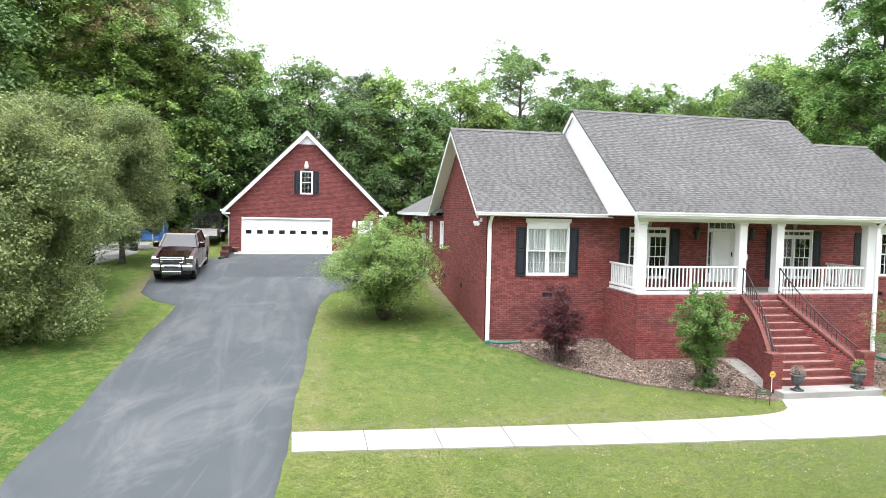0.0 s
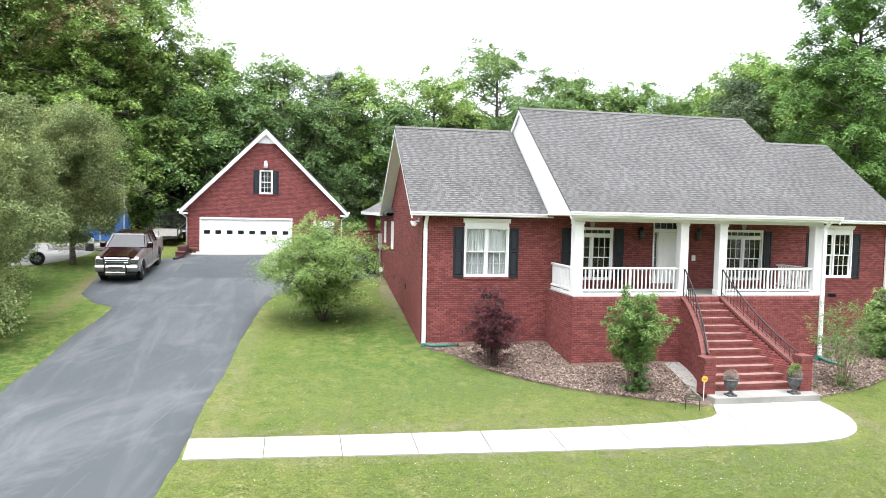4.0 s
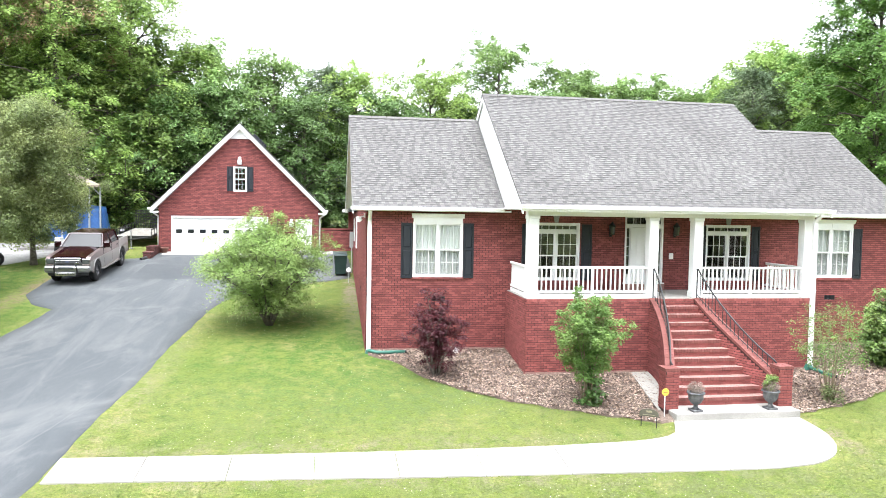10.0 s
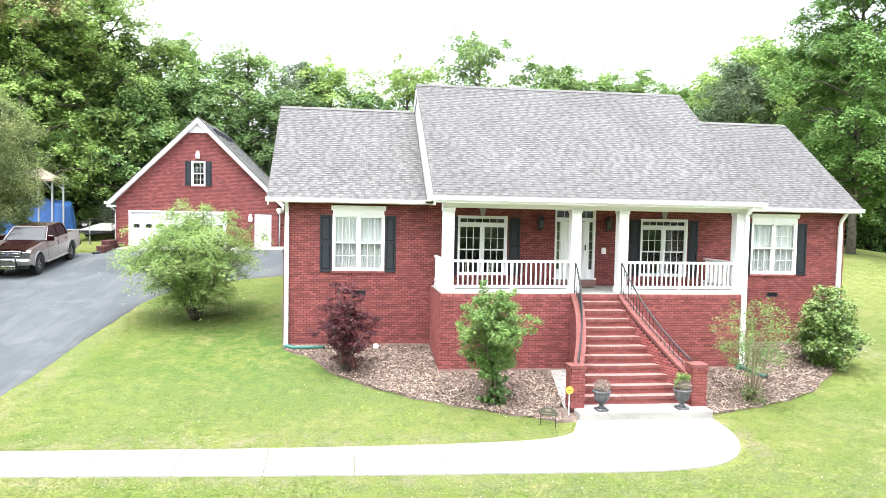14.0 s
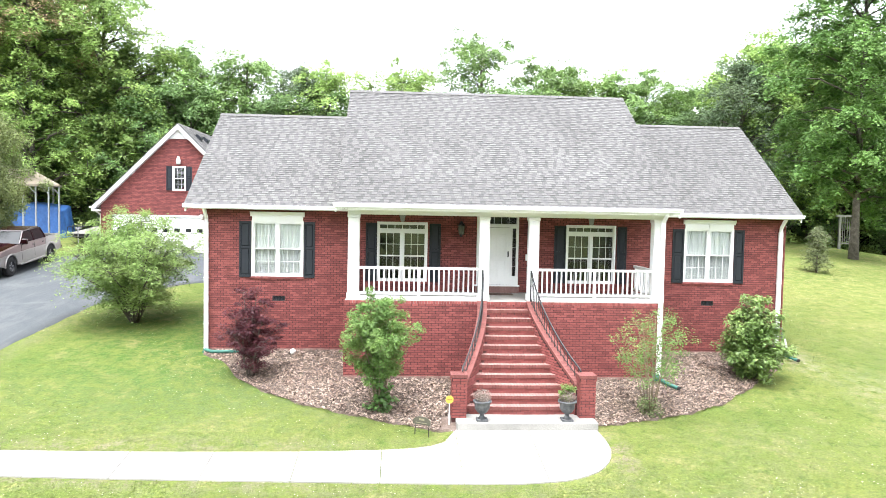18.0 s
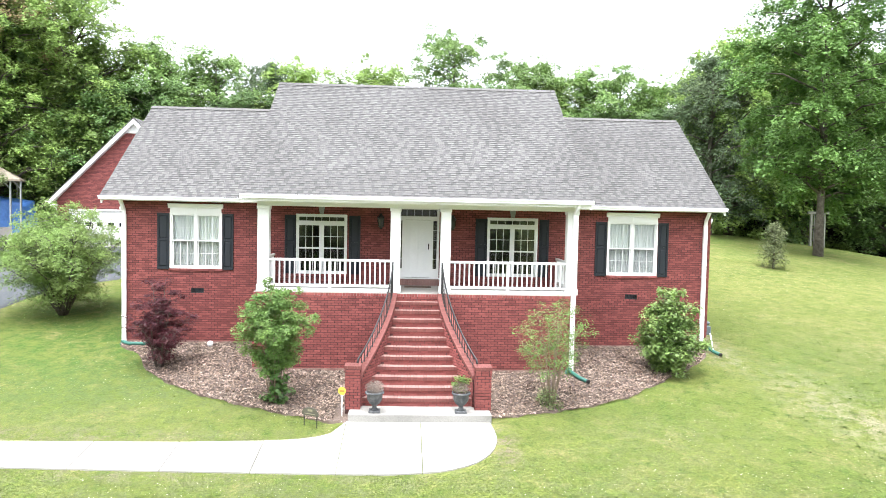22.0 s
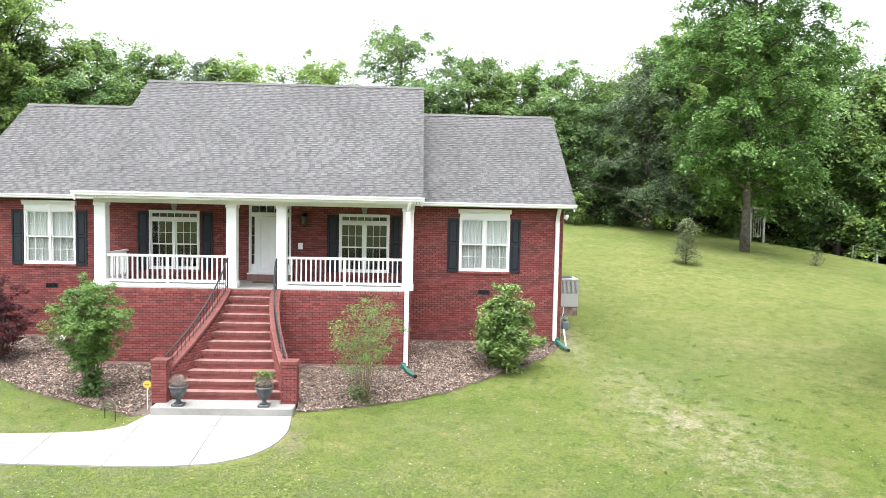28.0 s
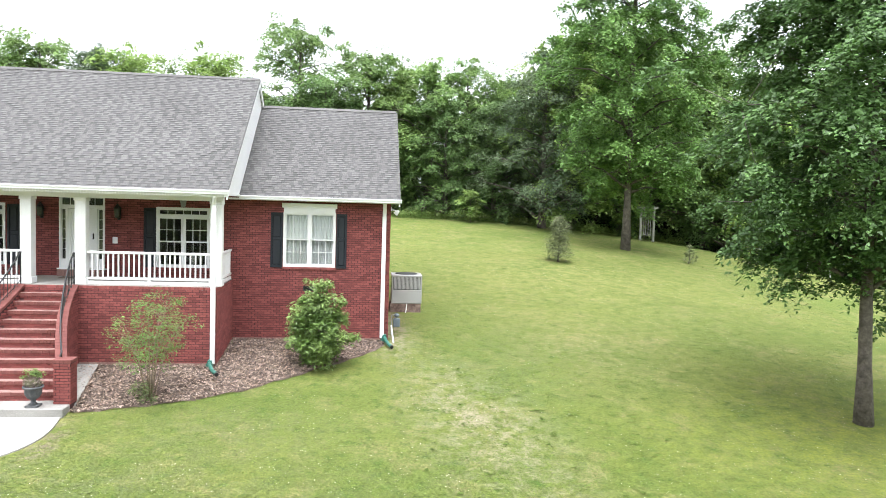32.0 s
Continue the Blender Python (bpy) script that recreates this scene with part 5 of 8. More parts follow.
# ---- plants ----
LEAF = material("tree_leaf", (0.148, 0.242, 0.066), 0.5, vary=0.25, scale=0.25, fine=3, island=0.42, objvary=0.2, tint=(0.205, 0.295, 0.08), translucent=0.36, spec=0.3)
# LEAF_DARK is lowered from LEAF: under-tree shade is put into the leaf colour.
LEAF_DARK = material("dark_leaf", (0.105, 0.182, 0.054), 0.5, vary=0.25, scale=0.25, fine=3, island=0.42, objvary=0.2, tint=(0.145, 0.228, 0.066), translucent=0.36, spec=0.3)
LEAF_LIGHT = material("light_tree_leaf", (0.2, 0.3, 0.076), 0.5, vary=0.25, scale=0.2, fine=3, island=0.4, objvary=0.2, tint=(0.265, 0.35, 0.09), translucent=0.48, spec=0.3)
LEAF_CEDAR = material("cedar_needle", (0.1, 0.148, 0.075), 0.6, vary=0.3, scale=0.3, fine=3, island=0.4, tint=(0.145, 0.18, 0.09), translucent=0.25, spec=0.2)
LEAF_RUST = material("rusty_cones", (0.27, 0.2, 0.11), 0.7, vary=0.3, scale=0.5, fine=3, island=0.35, tint=(0.36, 0.27, 0.15), translucent=0.42, spec=0.2)
LEAF_SHADE = material("shade_tree_leaf", (0.135, 0.245, 0.061), 0.5, vary=0.25, scale=0.2, fine=3, island=0.42, tint=(0.185, 0.305, 0.078), translucent=0.38, spec=0.3)
LEAF_PEAR = material("pear_leaf", (0.165, 0.212, 0.08), 0.4, vary=0.3, scale=0.5, fine=3, island=0.38, tint=(0.285, 0.315, 0.108), translucent=0.38, spec=0.3)
LEAF_BUSH = material("feathery_leaf", (0.2, 0.3, 0.085), 0.5, vary=0.25, scale=0.8, fine=4, island=0.3, tint=(0.31, 0.385, 0.125), translucent=0.42, spec=0.25)
LEAF_MAPLE = material("purple_leaf", (0.062, 0.015, 0.021), 0.45, vary=0.3, scale=0.9, fine=4, island=0.3, tint=(0.115, 0.028, 0.032), translucent=0.3, spec=0.3)
LEAF_CREPE = material("crepe_leaf", (0.125, 0.22, 0.055), 0.45, vary=0.25, scale=0.9, fine=4, island=0.3, tint=(0.22, 0.29, 0.085), translucent=0.4, spec=0.3)
LEAF_GLOSS = material("glossy_leaf", (0.14, 0.225, 0.058), 0.4, vary=0.25, scale=0.9, fine=4, island=0.4, tint=(0.27, 0.34, 0.1), translucent=0.33, spec=0.45)
LEAF_CONIFER = material("conifer_needle", (0.175, 0.205, 0.095), 0.7, vary=0.3, scale=0.9, fine=4, island=0.35, translucent=0.3)


def leaf_quads(centres, normals, size, rng, slim=0.55, corners=4):
    """Leaves, slightly folded diamonds or three-cornered, one at each centre."""
    n = len(centres)
    t = rng.normal(size=(n, 3))
    t -= normals * (t * normals).sum(1, keepdims=True)
    t /= np.linalg.norm(t, axis=1, keepdims=True) + 1e-9
    s = np.cross(normals, t)
    L = size * rng.uniform(0.65, 1.3, (n, 1))
    a = t * L * 0.5
    b = s * L * 0.5 * slim
    lift = normals * L * 0.08
    if corners == 3:
        return np.stack([centres - a - b, centres - a * 0.6 + b * 1.3 + lift, centres + a], 1)
    return np.stack([centres - a, centres + b + lift, centres + a, centres - b + lift], 1)


def clump_leaves(centres, radii, per, size, rng, flat=0.6, up=1.0, slim=0.55, corners=4):
    """Leaves scattered round clump centres."""
    c = np.repeat(np.asarray(centres), per, 0)
    r = np.repeat(np.asarray(radii), per)[:, None]
    d = rng.normal(size=c.shape)
    d /= np.linalg.norm(d, axis=1, keepdims=True)
    d *= rng.uniform(0, 1, (len(c), 1)) ** 0.45
    d[:, 2] *= flat
    p = c + d * r
    nrm = rng.normal(size=c.shape) * 0.45 + d * 0.7
    nrm[:, 2] += up
    nrm /= np.linalg.norm(nrm, axis=1, keepdims=True)
    return leaf_quads(p, nrm, size, rng, slim, corners)


def grow(seed, height, radius, base, limbs=16, sub=5, trunk_r=0.3, top=0.92, lean=0.15, conical=0.0):
    """A trunk with limbs and side branches: its wood, and the points that carry leaves."""
    rng = np.random.RandomState(seed)
    wood = Shape()
    bend = rng.uniform(-lean, lean, 2)
    axis = lambda s: Vector((bend[0] * math.sin(s * 2.2) * height * 0.12, bend[1] * math.sin(s * 2.6) * height * 0.12, s * height))
    ss = np.linspace(0, top, 9)
    wood.tube([axis(s) for s in ss], [trunk_r * (1.35 if s == 0 else 1) * (1 - 0.88 * s) for s in ss], 9)
    tips = []
    for k in range(limbs):
        f = (k + rng.uniform(0.2, 0.8)) / limbs
        s = base + (top - base) * f
        ang = k * 2.4 + rng.uniform(-0.4, 0.4)
        q = (s - base) / (top - base)
        reach = radius * (math.sin(math.pi * (0.2 + 0.7 * q)) ** 0.7 if not conical else (1 - q) ** conical + 0.08) * rng.uniform(0.72, 1.12)
        rise = reach * rng.uniform(0.1, 0.5) * (1 - 0.3 * conical)
        p0 = axis(s)
        end = p0 + Vector((math.cos(ang) * reach, math.sin(ang) * reach, rise))
        mid = p0.lerp(end, 0.5) + Vector((0, 0, reach * 0.1))
        r0 = trunk_r * (1 - 0.85 * s) * 0.5
        wood.tube([p0, mid, end], [r0, r0 * 0.6, r0 * 0.15], 5)
        for j in range(sub):
            u = rng.uniform(0.03, 1.0) ** 0.55
            b = p0.lerp(end, u)
            off = Vector(rng.normal(size=3) * min(reach, 3.2) * 0.24)
            off.z *= 1.0
            e = b + off
            if j < 3:
                wood.tube([b, e], [r0 * 0.3, r0 * 0.08], 3)
            tips.append(e)
        tips.append(end)
    for j in range(9):
        tips.append(axis(top) + Vector(rng.normal(size=3) * radius * (0.12 if not conical else 0.08)))
    return wood, np.array([tuple(t) for t in tips]), rng


def spray_leaves(centres, outs, radii, per, size, rng, droop=0.35, thick=0.14, slim=0.6, corners=3):
    """Leaves in flat sprays: each a shallow dome that leans outward and hangs at its rim."""
    n = len(centres)
    c, o = np.repeat(centres, per, 0), np.repeat(outs, per, 0)
    R = np.repeat(radii, per)[:, None]
    side = np.stack([-o[:, 1], o[:, 0], np.zeros(len(o))], 1)
    a = rng.uniform(0, 2 * math.pi, (len(c), 1))
    lobes = 1 + 0.28 * np.sin(a * 3 + np.repeat(rng.uniform(0, 6.28, n), per)[:, None]) + 0.16 * np.sin(a * 7 + np.repeat(rng.uniform(0, 6.28, n), per)[:, None])
    q = np.sqrt(rng.uniform(0, 1, (len(c), 1))) * lobes * rng.uniform(0.72, 1.22, (len(c), 1))
    du, dv = q * np.cos(a), q * np.sin(a) * 0.85
    p = c + (o * du + side * dv) * R
    p[:, 2] += (R * (rng.normal(size=(len(c), 1)) * thick - droop * q * q - 0.22 * du))[:, 0]
    nrm = rng.normal(size=c.shape) * 0.42 + o * (0.3 + 0.5 * du) + side * dv * 0.4
    nrm[:, 2] += 1.0
    nrm /= np.linalg.norm(nrm, axis=1, keepdims=True)
    return leaf_quads(p, nrm, size, rng, slim, corners)


def outward(points, rng):
    """Level unit vectors that point away from the stem."""
    o = points * np.array([1.0, 1.0, 0.0]) + rng.normal(size=points.shape) * np.array([0.35, 0.35, 0.0])
    return o / (np.linalg.norm(o, axis=1, keepdims=True) + 1e-6)


def tree(seed, height, radius, base, mat, label, category="tree", group="", leaf=0.34, per=85, clump=1.25, limbs=16, sub=5, trunk_r=0.3, name="tree", conical=0.0, flat=0.72, bark=BARK, slim=0.7, up=1.3, spray=True, droop=0.35, thick=0.14, corners=3, lean=0.15):
    wood, tips, rng = grow(seed, height, radius, base, limbs, sub, trunk_r, conical=conical, lean=lean)
    t = thing(name, label, category, group)
    part("trunk", wood, bark, t, smooth=True)
    radii = clump * rng.uniform(0.55, 1.25, len(tips))
    if spray:
        leaves = spray_leaves(tips, outward(tips, rng), radii, per, leaf, rng, droop, thick, slim, corners)
    else:
        leaves = clump_leaves(tips, radii, per, leaf, rng, flat, up, slim, corners)
    part("crown", quads_mesh("crown", leaves, mat, corners), mat, t)
    return t


def set_at(t, x, y, rot=0, scale=1.0, sink=0.08):
    m = Matrix.Translation((x, y, gz(x, y) - sink)) @ Matrix.Rotation(radians(rot), 4, "Z") @ Matrix.Diagonal((scale, scale, scale, 1))
    t.matrix_basis = m
    return t


def put_copy(t, x, y, rot, scale, sink=0.15):
    return copy_thing(t, Matrix.Translation((x, y, gz(x, y) - sink)) @ Matrix.Rotation(radians(rot), 4, "Z") @ Matrix.Diagonal((scale / t.scale[0], scale / t.scale[0], scale / t.scale[0], 1)))


WOODS = "woods behind the lawn"
kinds = [
    tree(1, 14.5, 5.0, 0.06, LEAF, "tall leafy hardwood tree at the edge of the woods", group=WOODS, per=100, clump=0.92, limbs=38, sub=6, leaf=0.225, thick=0.24),
    tree(2, 13.5, 4.8, 0.05, LEAF_LIGHT, "broad leafy hardwood tree at the edge of the woods", group=WOODS, per=100, clump=0.92, limbs=38, sub=6, leaf=0.225, thick=0.24),
    tree(3, 17, 4.7, 0.1, LEAF, "slender tall hardwood tree at the edge of the woods", group=WOODS, per=100, clump=0.85, limbs=40, sub=6, leaf=0.21, droop=0.25, thick=0.24),
    tree(4, 13.5, 4.9, 0.03, LEAF_DARK, "dark leafy tree at the edge of the woods", group=WOODS, per=100, clump=0.95, limbs=36, sub=6, leaf=0.225, thick=0.24),
    tree(5, 15, 4.3, 0.05, LEAF_CEDAR, "dark evergreen with drooping boughs in the woods", group=WOODS, per=110, clump=0.8, limbs=48, sub=6, conical=0.42, slim=0.35, leaf=0.225, droop=0.5, thick=0.25),
    tree(6, 15, 5.4, 0.03, LEAF_DARK, "tree darkened for the deep woods, also an unseen light block behind the camera", group=WOODS, per=60, clump=1.6, limbs=24, sub=5, leaf=0.42, thick=0.22),
    tree(7, 20, 4.8, 0.1, LEAF_LIGHT, "tall evergreen with rusty brown cones at the woods' edge", group=WOODS, per=110, clump=0.8, limbs=54, sub=7, conical=0.4, slim=0.45, leaf=0.215, droop=0.15, thick=0.3),
    tree(8, 24, 6.6, 0.06, LEAF_LIGHT, "very tall leafy hardwood tree at the edge of the woods", group=WOODS, per=95, clump=1.1, limbs=60, sub=7, leaf=0.24, trunk_r=0.42, thick=0.24),
]
# rusty cone clusters on the evergreen's upper boughs
rng = np.random.RandomState(70)
q = rng.uniform(0.55, 0.97, 130)
a = rng.uniform(0, 2 * math.pi, 130)
reach = 4.8 * ((1 - q) ** 0.4 + 0.08) * rng.uniform(0.75, 1.05, 130)
cs = np.stack([reach * np.cos(a), reach * np.sin(a), 20 * q + 0.3], 1)
cone_tuft = part("cone_tuft", quads_mesh("cone_tuft", spray_leaves(cs, outward(cs, rng), rng.uniform(0.4, 0.85, 130), 70, 0.17, rng, 0.15, 0.3, 0.45, 3), LEAF_RUST, 3), LEAF_RUST, kinds[6], "rusty brown cone clusters")
cone_tuft["kind"] = "stuff"
# kind, x, y, turn, scale
SPOTS = [
    (6, -14.6, 54.5, 40, 1.05), (7, -11.4, 57.5, 300, 0.82), (7, -25, 57, 80, 1.1), (7, -22.5, 57.0, 200, 1.1), (7, -16.5, 58, 120, 1.0), (7, -18.5, 58.5, 30, 0.96), (3, -23, 50, 60, 1.2), (3, -15, 58.5, 220, 1.15),
    (1, -9.5, 58, 260, 1.05), (0, -6.2, 61, 20, 1.02), (3, -8.0, 56.5, 100, 0.85), (0, -1.1, 60.3, 150, 0.95), (4, 2.9, 60.4, 300, 0.9), (1, 5.2, 61.2, 10, 0.95), (3, 7.5, 58.5, 50, 0.78), (3, -4.5, 57.5, 200, 0.8), (3, 1.2, 57.5, 310, 0.76),
    (1, 11.1, 61.1, 90, 0.95), (3, 14.3, 62.5, 140, 0.8), (2, 18, 65.5, 190, 1.0), (3, 20.5, 62, 240, 0.83), (0, 23.8, 64, 290, 0.99), (1, 26.5, 66, 340, 0.95), (3, 16.2, 61, 30, 0.72), (3, 23, 61.5, 130, 0.7),
    (0, 29, 64.3, 15, 0.94), (2, 32.5, 64.4, 65, 0.84), (3, 30.5, 61.5, 165, 0.72), (4, 37.8, 57.8, 115, 0.98), (1, 40.5, 60, 165, 1.18), (0, 36, 65, 215, 0.9), (3, 34.5, 61.5, 265, 0.75),
    (1, 45.5, 61, 315, 1.25), (0, 49, 62, 5, 1.25), (0, 52.5, 60, 55, 1.2), (3, 47, 60, 105, 0.95), (1, 56, 57.5, 155, 1.15), (0, 60, 55.5, 205, 1.15), (1, 63.5, 53, 255, 1.1), (3, 58, 60, 305, 1.05),
    (3, 64, 47, 145, 0.8), (1, 53, 65, 30, 1.2), (3, 53, 57.5, 70, 0.8), (3, 41.5, 62, 20, 0.85), (0, 44, 65, 130, 1.25),
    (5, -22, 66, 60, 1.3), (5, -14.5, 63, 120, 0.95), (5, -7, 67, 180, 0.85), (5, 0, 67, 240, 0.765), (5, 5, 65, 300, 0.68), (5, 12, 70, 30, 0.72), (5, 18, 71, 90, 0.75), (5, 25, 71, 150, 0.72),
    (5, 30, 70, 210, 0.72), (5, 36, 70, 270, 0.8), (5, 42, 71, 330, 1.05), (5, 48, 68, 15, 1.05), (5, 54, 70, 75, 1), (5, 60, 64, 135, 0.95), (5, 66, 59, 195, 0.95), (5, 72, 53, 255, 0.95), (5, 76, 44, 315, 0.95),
    # Trees behind the camera: unseen, added to keep low sky light off the porch.
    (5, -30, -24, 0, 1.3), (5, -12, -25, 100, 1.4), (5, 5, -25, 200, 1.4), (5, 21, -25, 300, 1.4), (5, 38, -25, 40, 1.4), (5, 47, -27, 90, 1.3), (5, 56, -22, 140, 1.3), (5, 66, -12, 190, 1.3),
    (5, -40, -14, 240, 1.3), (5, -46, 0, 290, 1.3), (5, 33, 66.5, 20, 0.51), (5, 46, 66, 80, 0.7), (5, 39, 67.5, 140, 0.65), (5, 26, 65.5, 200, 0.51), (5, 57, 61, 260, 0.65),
]
first = set()
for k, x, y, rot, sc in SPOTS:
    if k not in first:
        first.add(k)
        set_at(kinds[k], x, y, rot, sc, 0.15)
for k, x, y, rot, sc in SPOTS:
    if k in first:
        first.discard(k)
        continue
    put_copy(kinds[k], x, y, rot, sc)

# undergrowth along the woods' edge
rng = np.random.RandomState(77)
cs, rs = [], []
EDGE = [(-36, 44), (-24, 47.5), (-12, 51.5), (-8, 56), (3, 57.5), (12, 59), (24, 60.5), (36, 61), (48, 60), (56, 57), (64, 49), (70, 40), (74, 30)]
for (xa, ya), (xb, yb) in zip(EDGE, EDGE[1:]):
    for i in range(int(math.hypot(xb - xa, yb - ya) / 0.55)):
        s = rng.uniform()
        x, y = xa + (xb - xa) * s + rng.normal() * 0.4, ya + (yb - ya) * s + rng.uniform(0, 5.0)
        if x < -5 and rng.uniform() < 0.7:
            continue
        h = rng.uniform(0.3, 3.2) if x < 30 else rng.uniform(0.2, 1.5) + (rng.uniform() < 0.25) * 2
        cs.append((x, y, gz(x, y) + h))
        rs.append(rng.uniform(0.5, 1.1))
tagged(new("undergrowth", quads_mesh("undergrowth", clump_leaves(cs, rs, 60, 0.26, rng, 0.8), LEAF_DARK)), "dense dark undergrowth along the woods' edge", "undergrowth", kind="stuff")

# a strip of tall pale weeds before the woods
cs, rs = [], []
for i in range(420):
    x = rng.uniform(26, 50)
    y = lerp_table([(24, 60.5), (36, 61), (48, 60), (56, 57)], x) - rng.uniform(0.2, 1.6)
    cs.append((x, y, gz(x, y) + rng.uniform(0.05, 0.45)))
    rs.append(rng.uniform(0.2, 0.45))
tagged(new("tall_weeds", quads_mesh("tall_weeds", clump_leaves(cs, rs, 34, 0.16, rng, 1.2, slim=0.3, corners=3), LEAF_LIGHT, 3)), "tall pale green weeds between the lawn and the woods", "weeds", kind="stuff")

# trees on the lawn
set_at(tree(21, 26, 5.1, 0.14, LEAF_SHADE, "tall shade tree with a thick grey trunk on the lawn", group="lawn trees", per=190, clump=0.82, limbs=66, sub=9, trunk_r=0.26, leaf=0.18, droop=0.45, thick=0.24, slim=0.8), 41.15, 48.0, 40)
LEAF_BROAD = material("broad_maple_leaf", (0.08, 0.152, 0.042), 0.45, vary=0.25, scale=0.3, fine=3, island=0.42, tint=(0.115, 0.2, 0.056), translucent=0.34, spec=0.35)
set_at(tree(22, 15, 4.0, 0.25, LEAF_BROAD, "large maple with low spreading branches on the lawn", group="lawn trees", per=290, clump=0.68, limbs=56, sub=8, trunk_r=0.21, leaf=0.14, slim=0.6, droop=0.5, lean=0.3), 38.0, 20.0, 0)
pear = set_at(tree(23, 8.3, 2.6, 0.18, LEAF_PEAR, "round pale-green ornamental pear tree beside the driveway", group="pear trees", per=430, clump=0.72, limbs=44, sub=7, trunk_r=0.15, leaf=0.086, flat=0.9, slim=0.8, up=0.6, spray=False), -13.4, 34.6, 0, 1.02)
put_copy(pear, -11.6, 41.3, 130, 1.0)
set_at(tree(24, 7.3, 3.0, 0.03, LEAF_PEAR, "round pale-green ornamental pear tree with leaves down to the grass", group="pear trees", per=430, clump=0.7, limbs=50, sub=7, trunk_r=0.15, leaf=0.086, flat=0.9, slim=0.8, up=0.6, spray=False), -12.4, 27.8, 60)


PALE_BARK = material("smooth_tan_bark", (0.23, 0.175, 0.125), 0.8, vary=0.3, scale=4, fine=20, bump=0.2)


def shrub(name, seed, x, y, height, radius, stems, twigs, mat, label, leaf, per, clump, bare=0.3, slim=0.5, flat=0.8, stem_r=0.03, spread=1.0, category="shrub", dome=0.35, bark=BARK, spray=False):
    """A many-stemmed bush: stems that lean out from one foot, twigs, and leaves round their ends."""
    rng = np.random.RandomState(seed)
    tips = []
    t = thing(name, label, category)
    for k in range(stems):
        wood = Shape()
        a = 2.4 * k + rng.uniform(-0.3, 0.3)
        f = math.sqrt((k + 0.5) / stems)
        r = radius * f * spread * rng.uniform(0.8, 1.0)
        h = height * (1 - dome * f * f) * rng.uniform(0.82, 1.0)
        foot = Vector((math.cos(a) * 0.1 * f, math.sin(a) * 0.1 * f, 0))
        end = Vector((math.cos(a) * r, math.sin(a) * r, h * 0.94))
        mid = foot.lerp(end, 0.5) + Vector((-math.cos(a) * r * 0.14, -math.sin(a) * r * 0.14, h * 0.07))
        wood.tube([foot, foot.lerp(mid, 0.5) + Vector(rng.normal(size=3) * 0.02), mid, mid.lerp(end, 0.55), end], [stem_r, stem_r * 0.85, stem_r * 0.65, stem_r * 0.4, stem_r * 0.15], 6)
        for j in range(twigs):
            u = bare + (1 - bare) * rng.uniform() ** 0.8
            b = foot.lerp(mid, u * 2) if u < 0.5 else mid.lerp(end, u * 2 - 1)
            o = Vector((float(np.clip(rng.normal(), -1.4, 1.4)) * 0.85, float(np.clip(rng.normal(), -1.4, 1.4)) * 0.85, rng.normal() * 0.4 + 0.15)) * radius * (0.2 if spray else 0.26)
            wood.tube([b, b + o], [stem_r * 0.3, stem_r * 0.1], 4)
            tips.append(tuple(b + o))
        tips.append(tuple(end))
        part("stem", wood, bark, t, smooth=True)
    c = np.array(tips)
    if spray:
        part("foliage", quads_mesh("foliage", spray_leaves(c, outward(c, rng), clump * rng.uniform(0.6, 1.3, len(c)), per, leaf, rng, 0.3, 0.22, slim, 4), mat, 4), mat, t)
        return set_at(t, x, y, 0, 1, 0.03)
    part("foliage", quads_mesh("foliage", clump_leaves(c, clump * rng.uniform(0.6, 1.2, len(c)), per, leaf, rng, flat, slim=slim, corners=3 if per > 80 else 4), mat, 3 if per > 80 else 4), mat, t)
    return set_at(t, x, y, 0, 1, 0.03)


shrub("chaste_tree", 31, 0.95, 29.95, 4.7, 2.75, 34, 16, LEAF_BUSH, "wide feathery green bush on the lawn by the driveway", 0.11, 105, 0.42, bare=0.22, slim=0.36, stem_r=0.045, spread=0.95, category="bush", dome=0.48, spray=True)
shrub("japanese_maple", 32, 6.5, 24.15, 3.25, 1.0, 12, 14, LEAF_MAPLE, "dark purple japanese maple in the mulch bed", 0.075, 75, 0.22, bare=0.24, slim=0.45, flat=0.5, stem_r=0.03, category="small tree", dome=0.62)
shrub("crepe_myrtle", 33, 10.5, 21.5, 3.75, 1.1, 18, 14, LEAF_CREPE, "upright bright green crepe myrtle in the mulch bed", 0.08, 95, 0.22, bare=0.3, slim=0.5, stem_r=0.02, bark=PALE_BARK)
shrub("crepe_myrtle", 34, 18.15, 21.4, 3.35, 1.4, 12, 12, LEAF_CREPE, "sparse airy crepe myrtle with pale stems in the mulch bed", 0.07, 32, 0.25, bare=0.38, slim=0.45, stem_r=0.018, bark=PALE_BARK)
shrub("magnolia", 35, 22.45, 24.2, 3.1, 1.08, 24, 15, LEAF_GLOSS, "dense glossy-leaved magnolia bush at the house corner", 0.14, 44, 0.25, bare=0.08, slim=0.4, flat=0.9, stem_r=0.025, spread=0.95, dome=0.72)
rng = np.random.RandomState(5)
ivy = [(10.55 + rng.normal() * (0.22 - 0.02 * (k // 4)), 21.38 + rng.normal() * 0.1, gz(10.55, 21.3) + 0.05 + 0.035 * k * rng.uniform(0.6, 1.0)) for k in range(34)]
single("ground_ivy", quads_mesh("ground_ivy", clump_leaves(ivy, [0.16] * 34, 20, 0.12, rng, 0.7, slim=0.85), LEAF_BROAD), LEAF_BROAD, "broad-leaved ivy climbing the stems of a crepe myrtle", "plant")
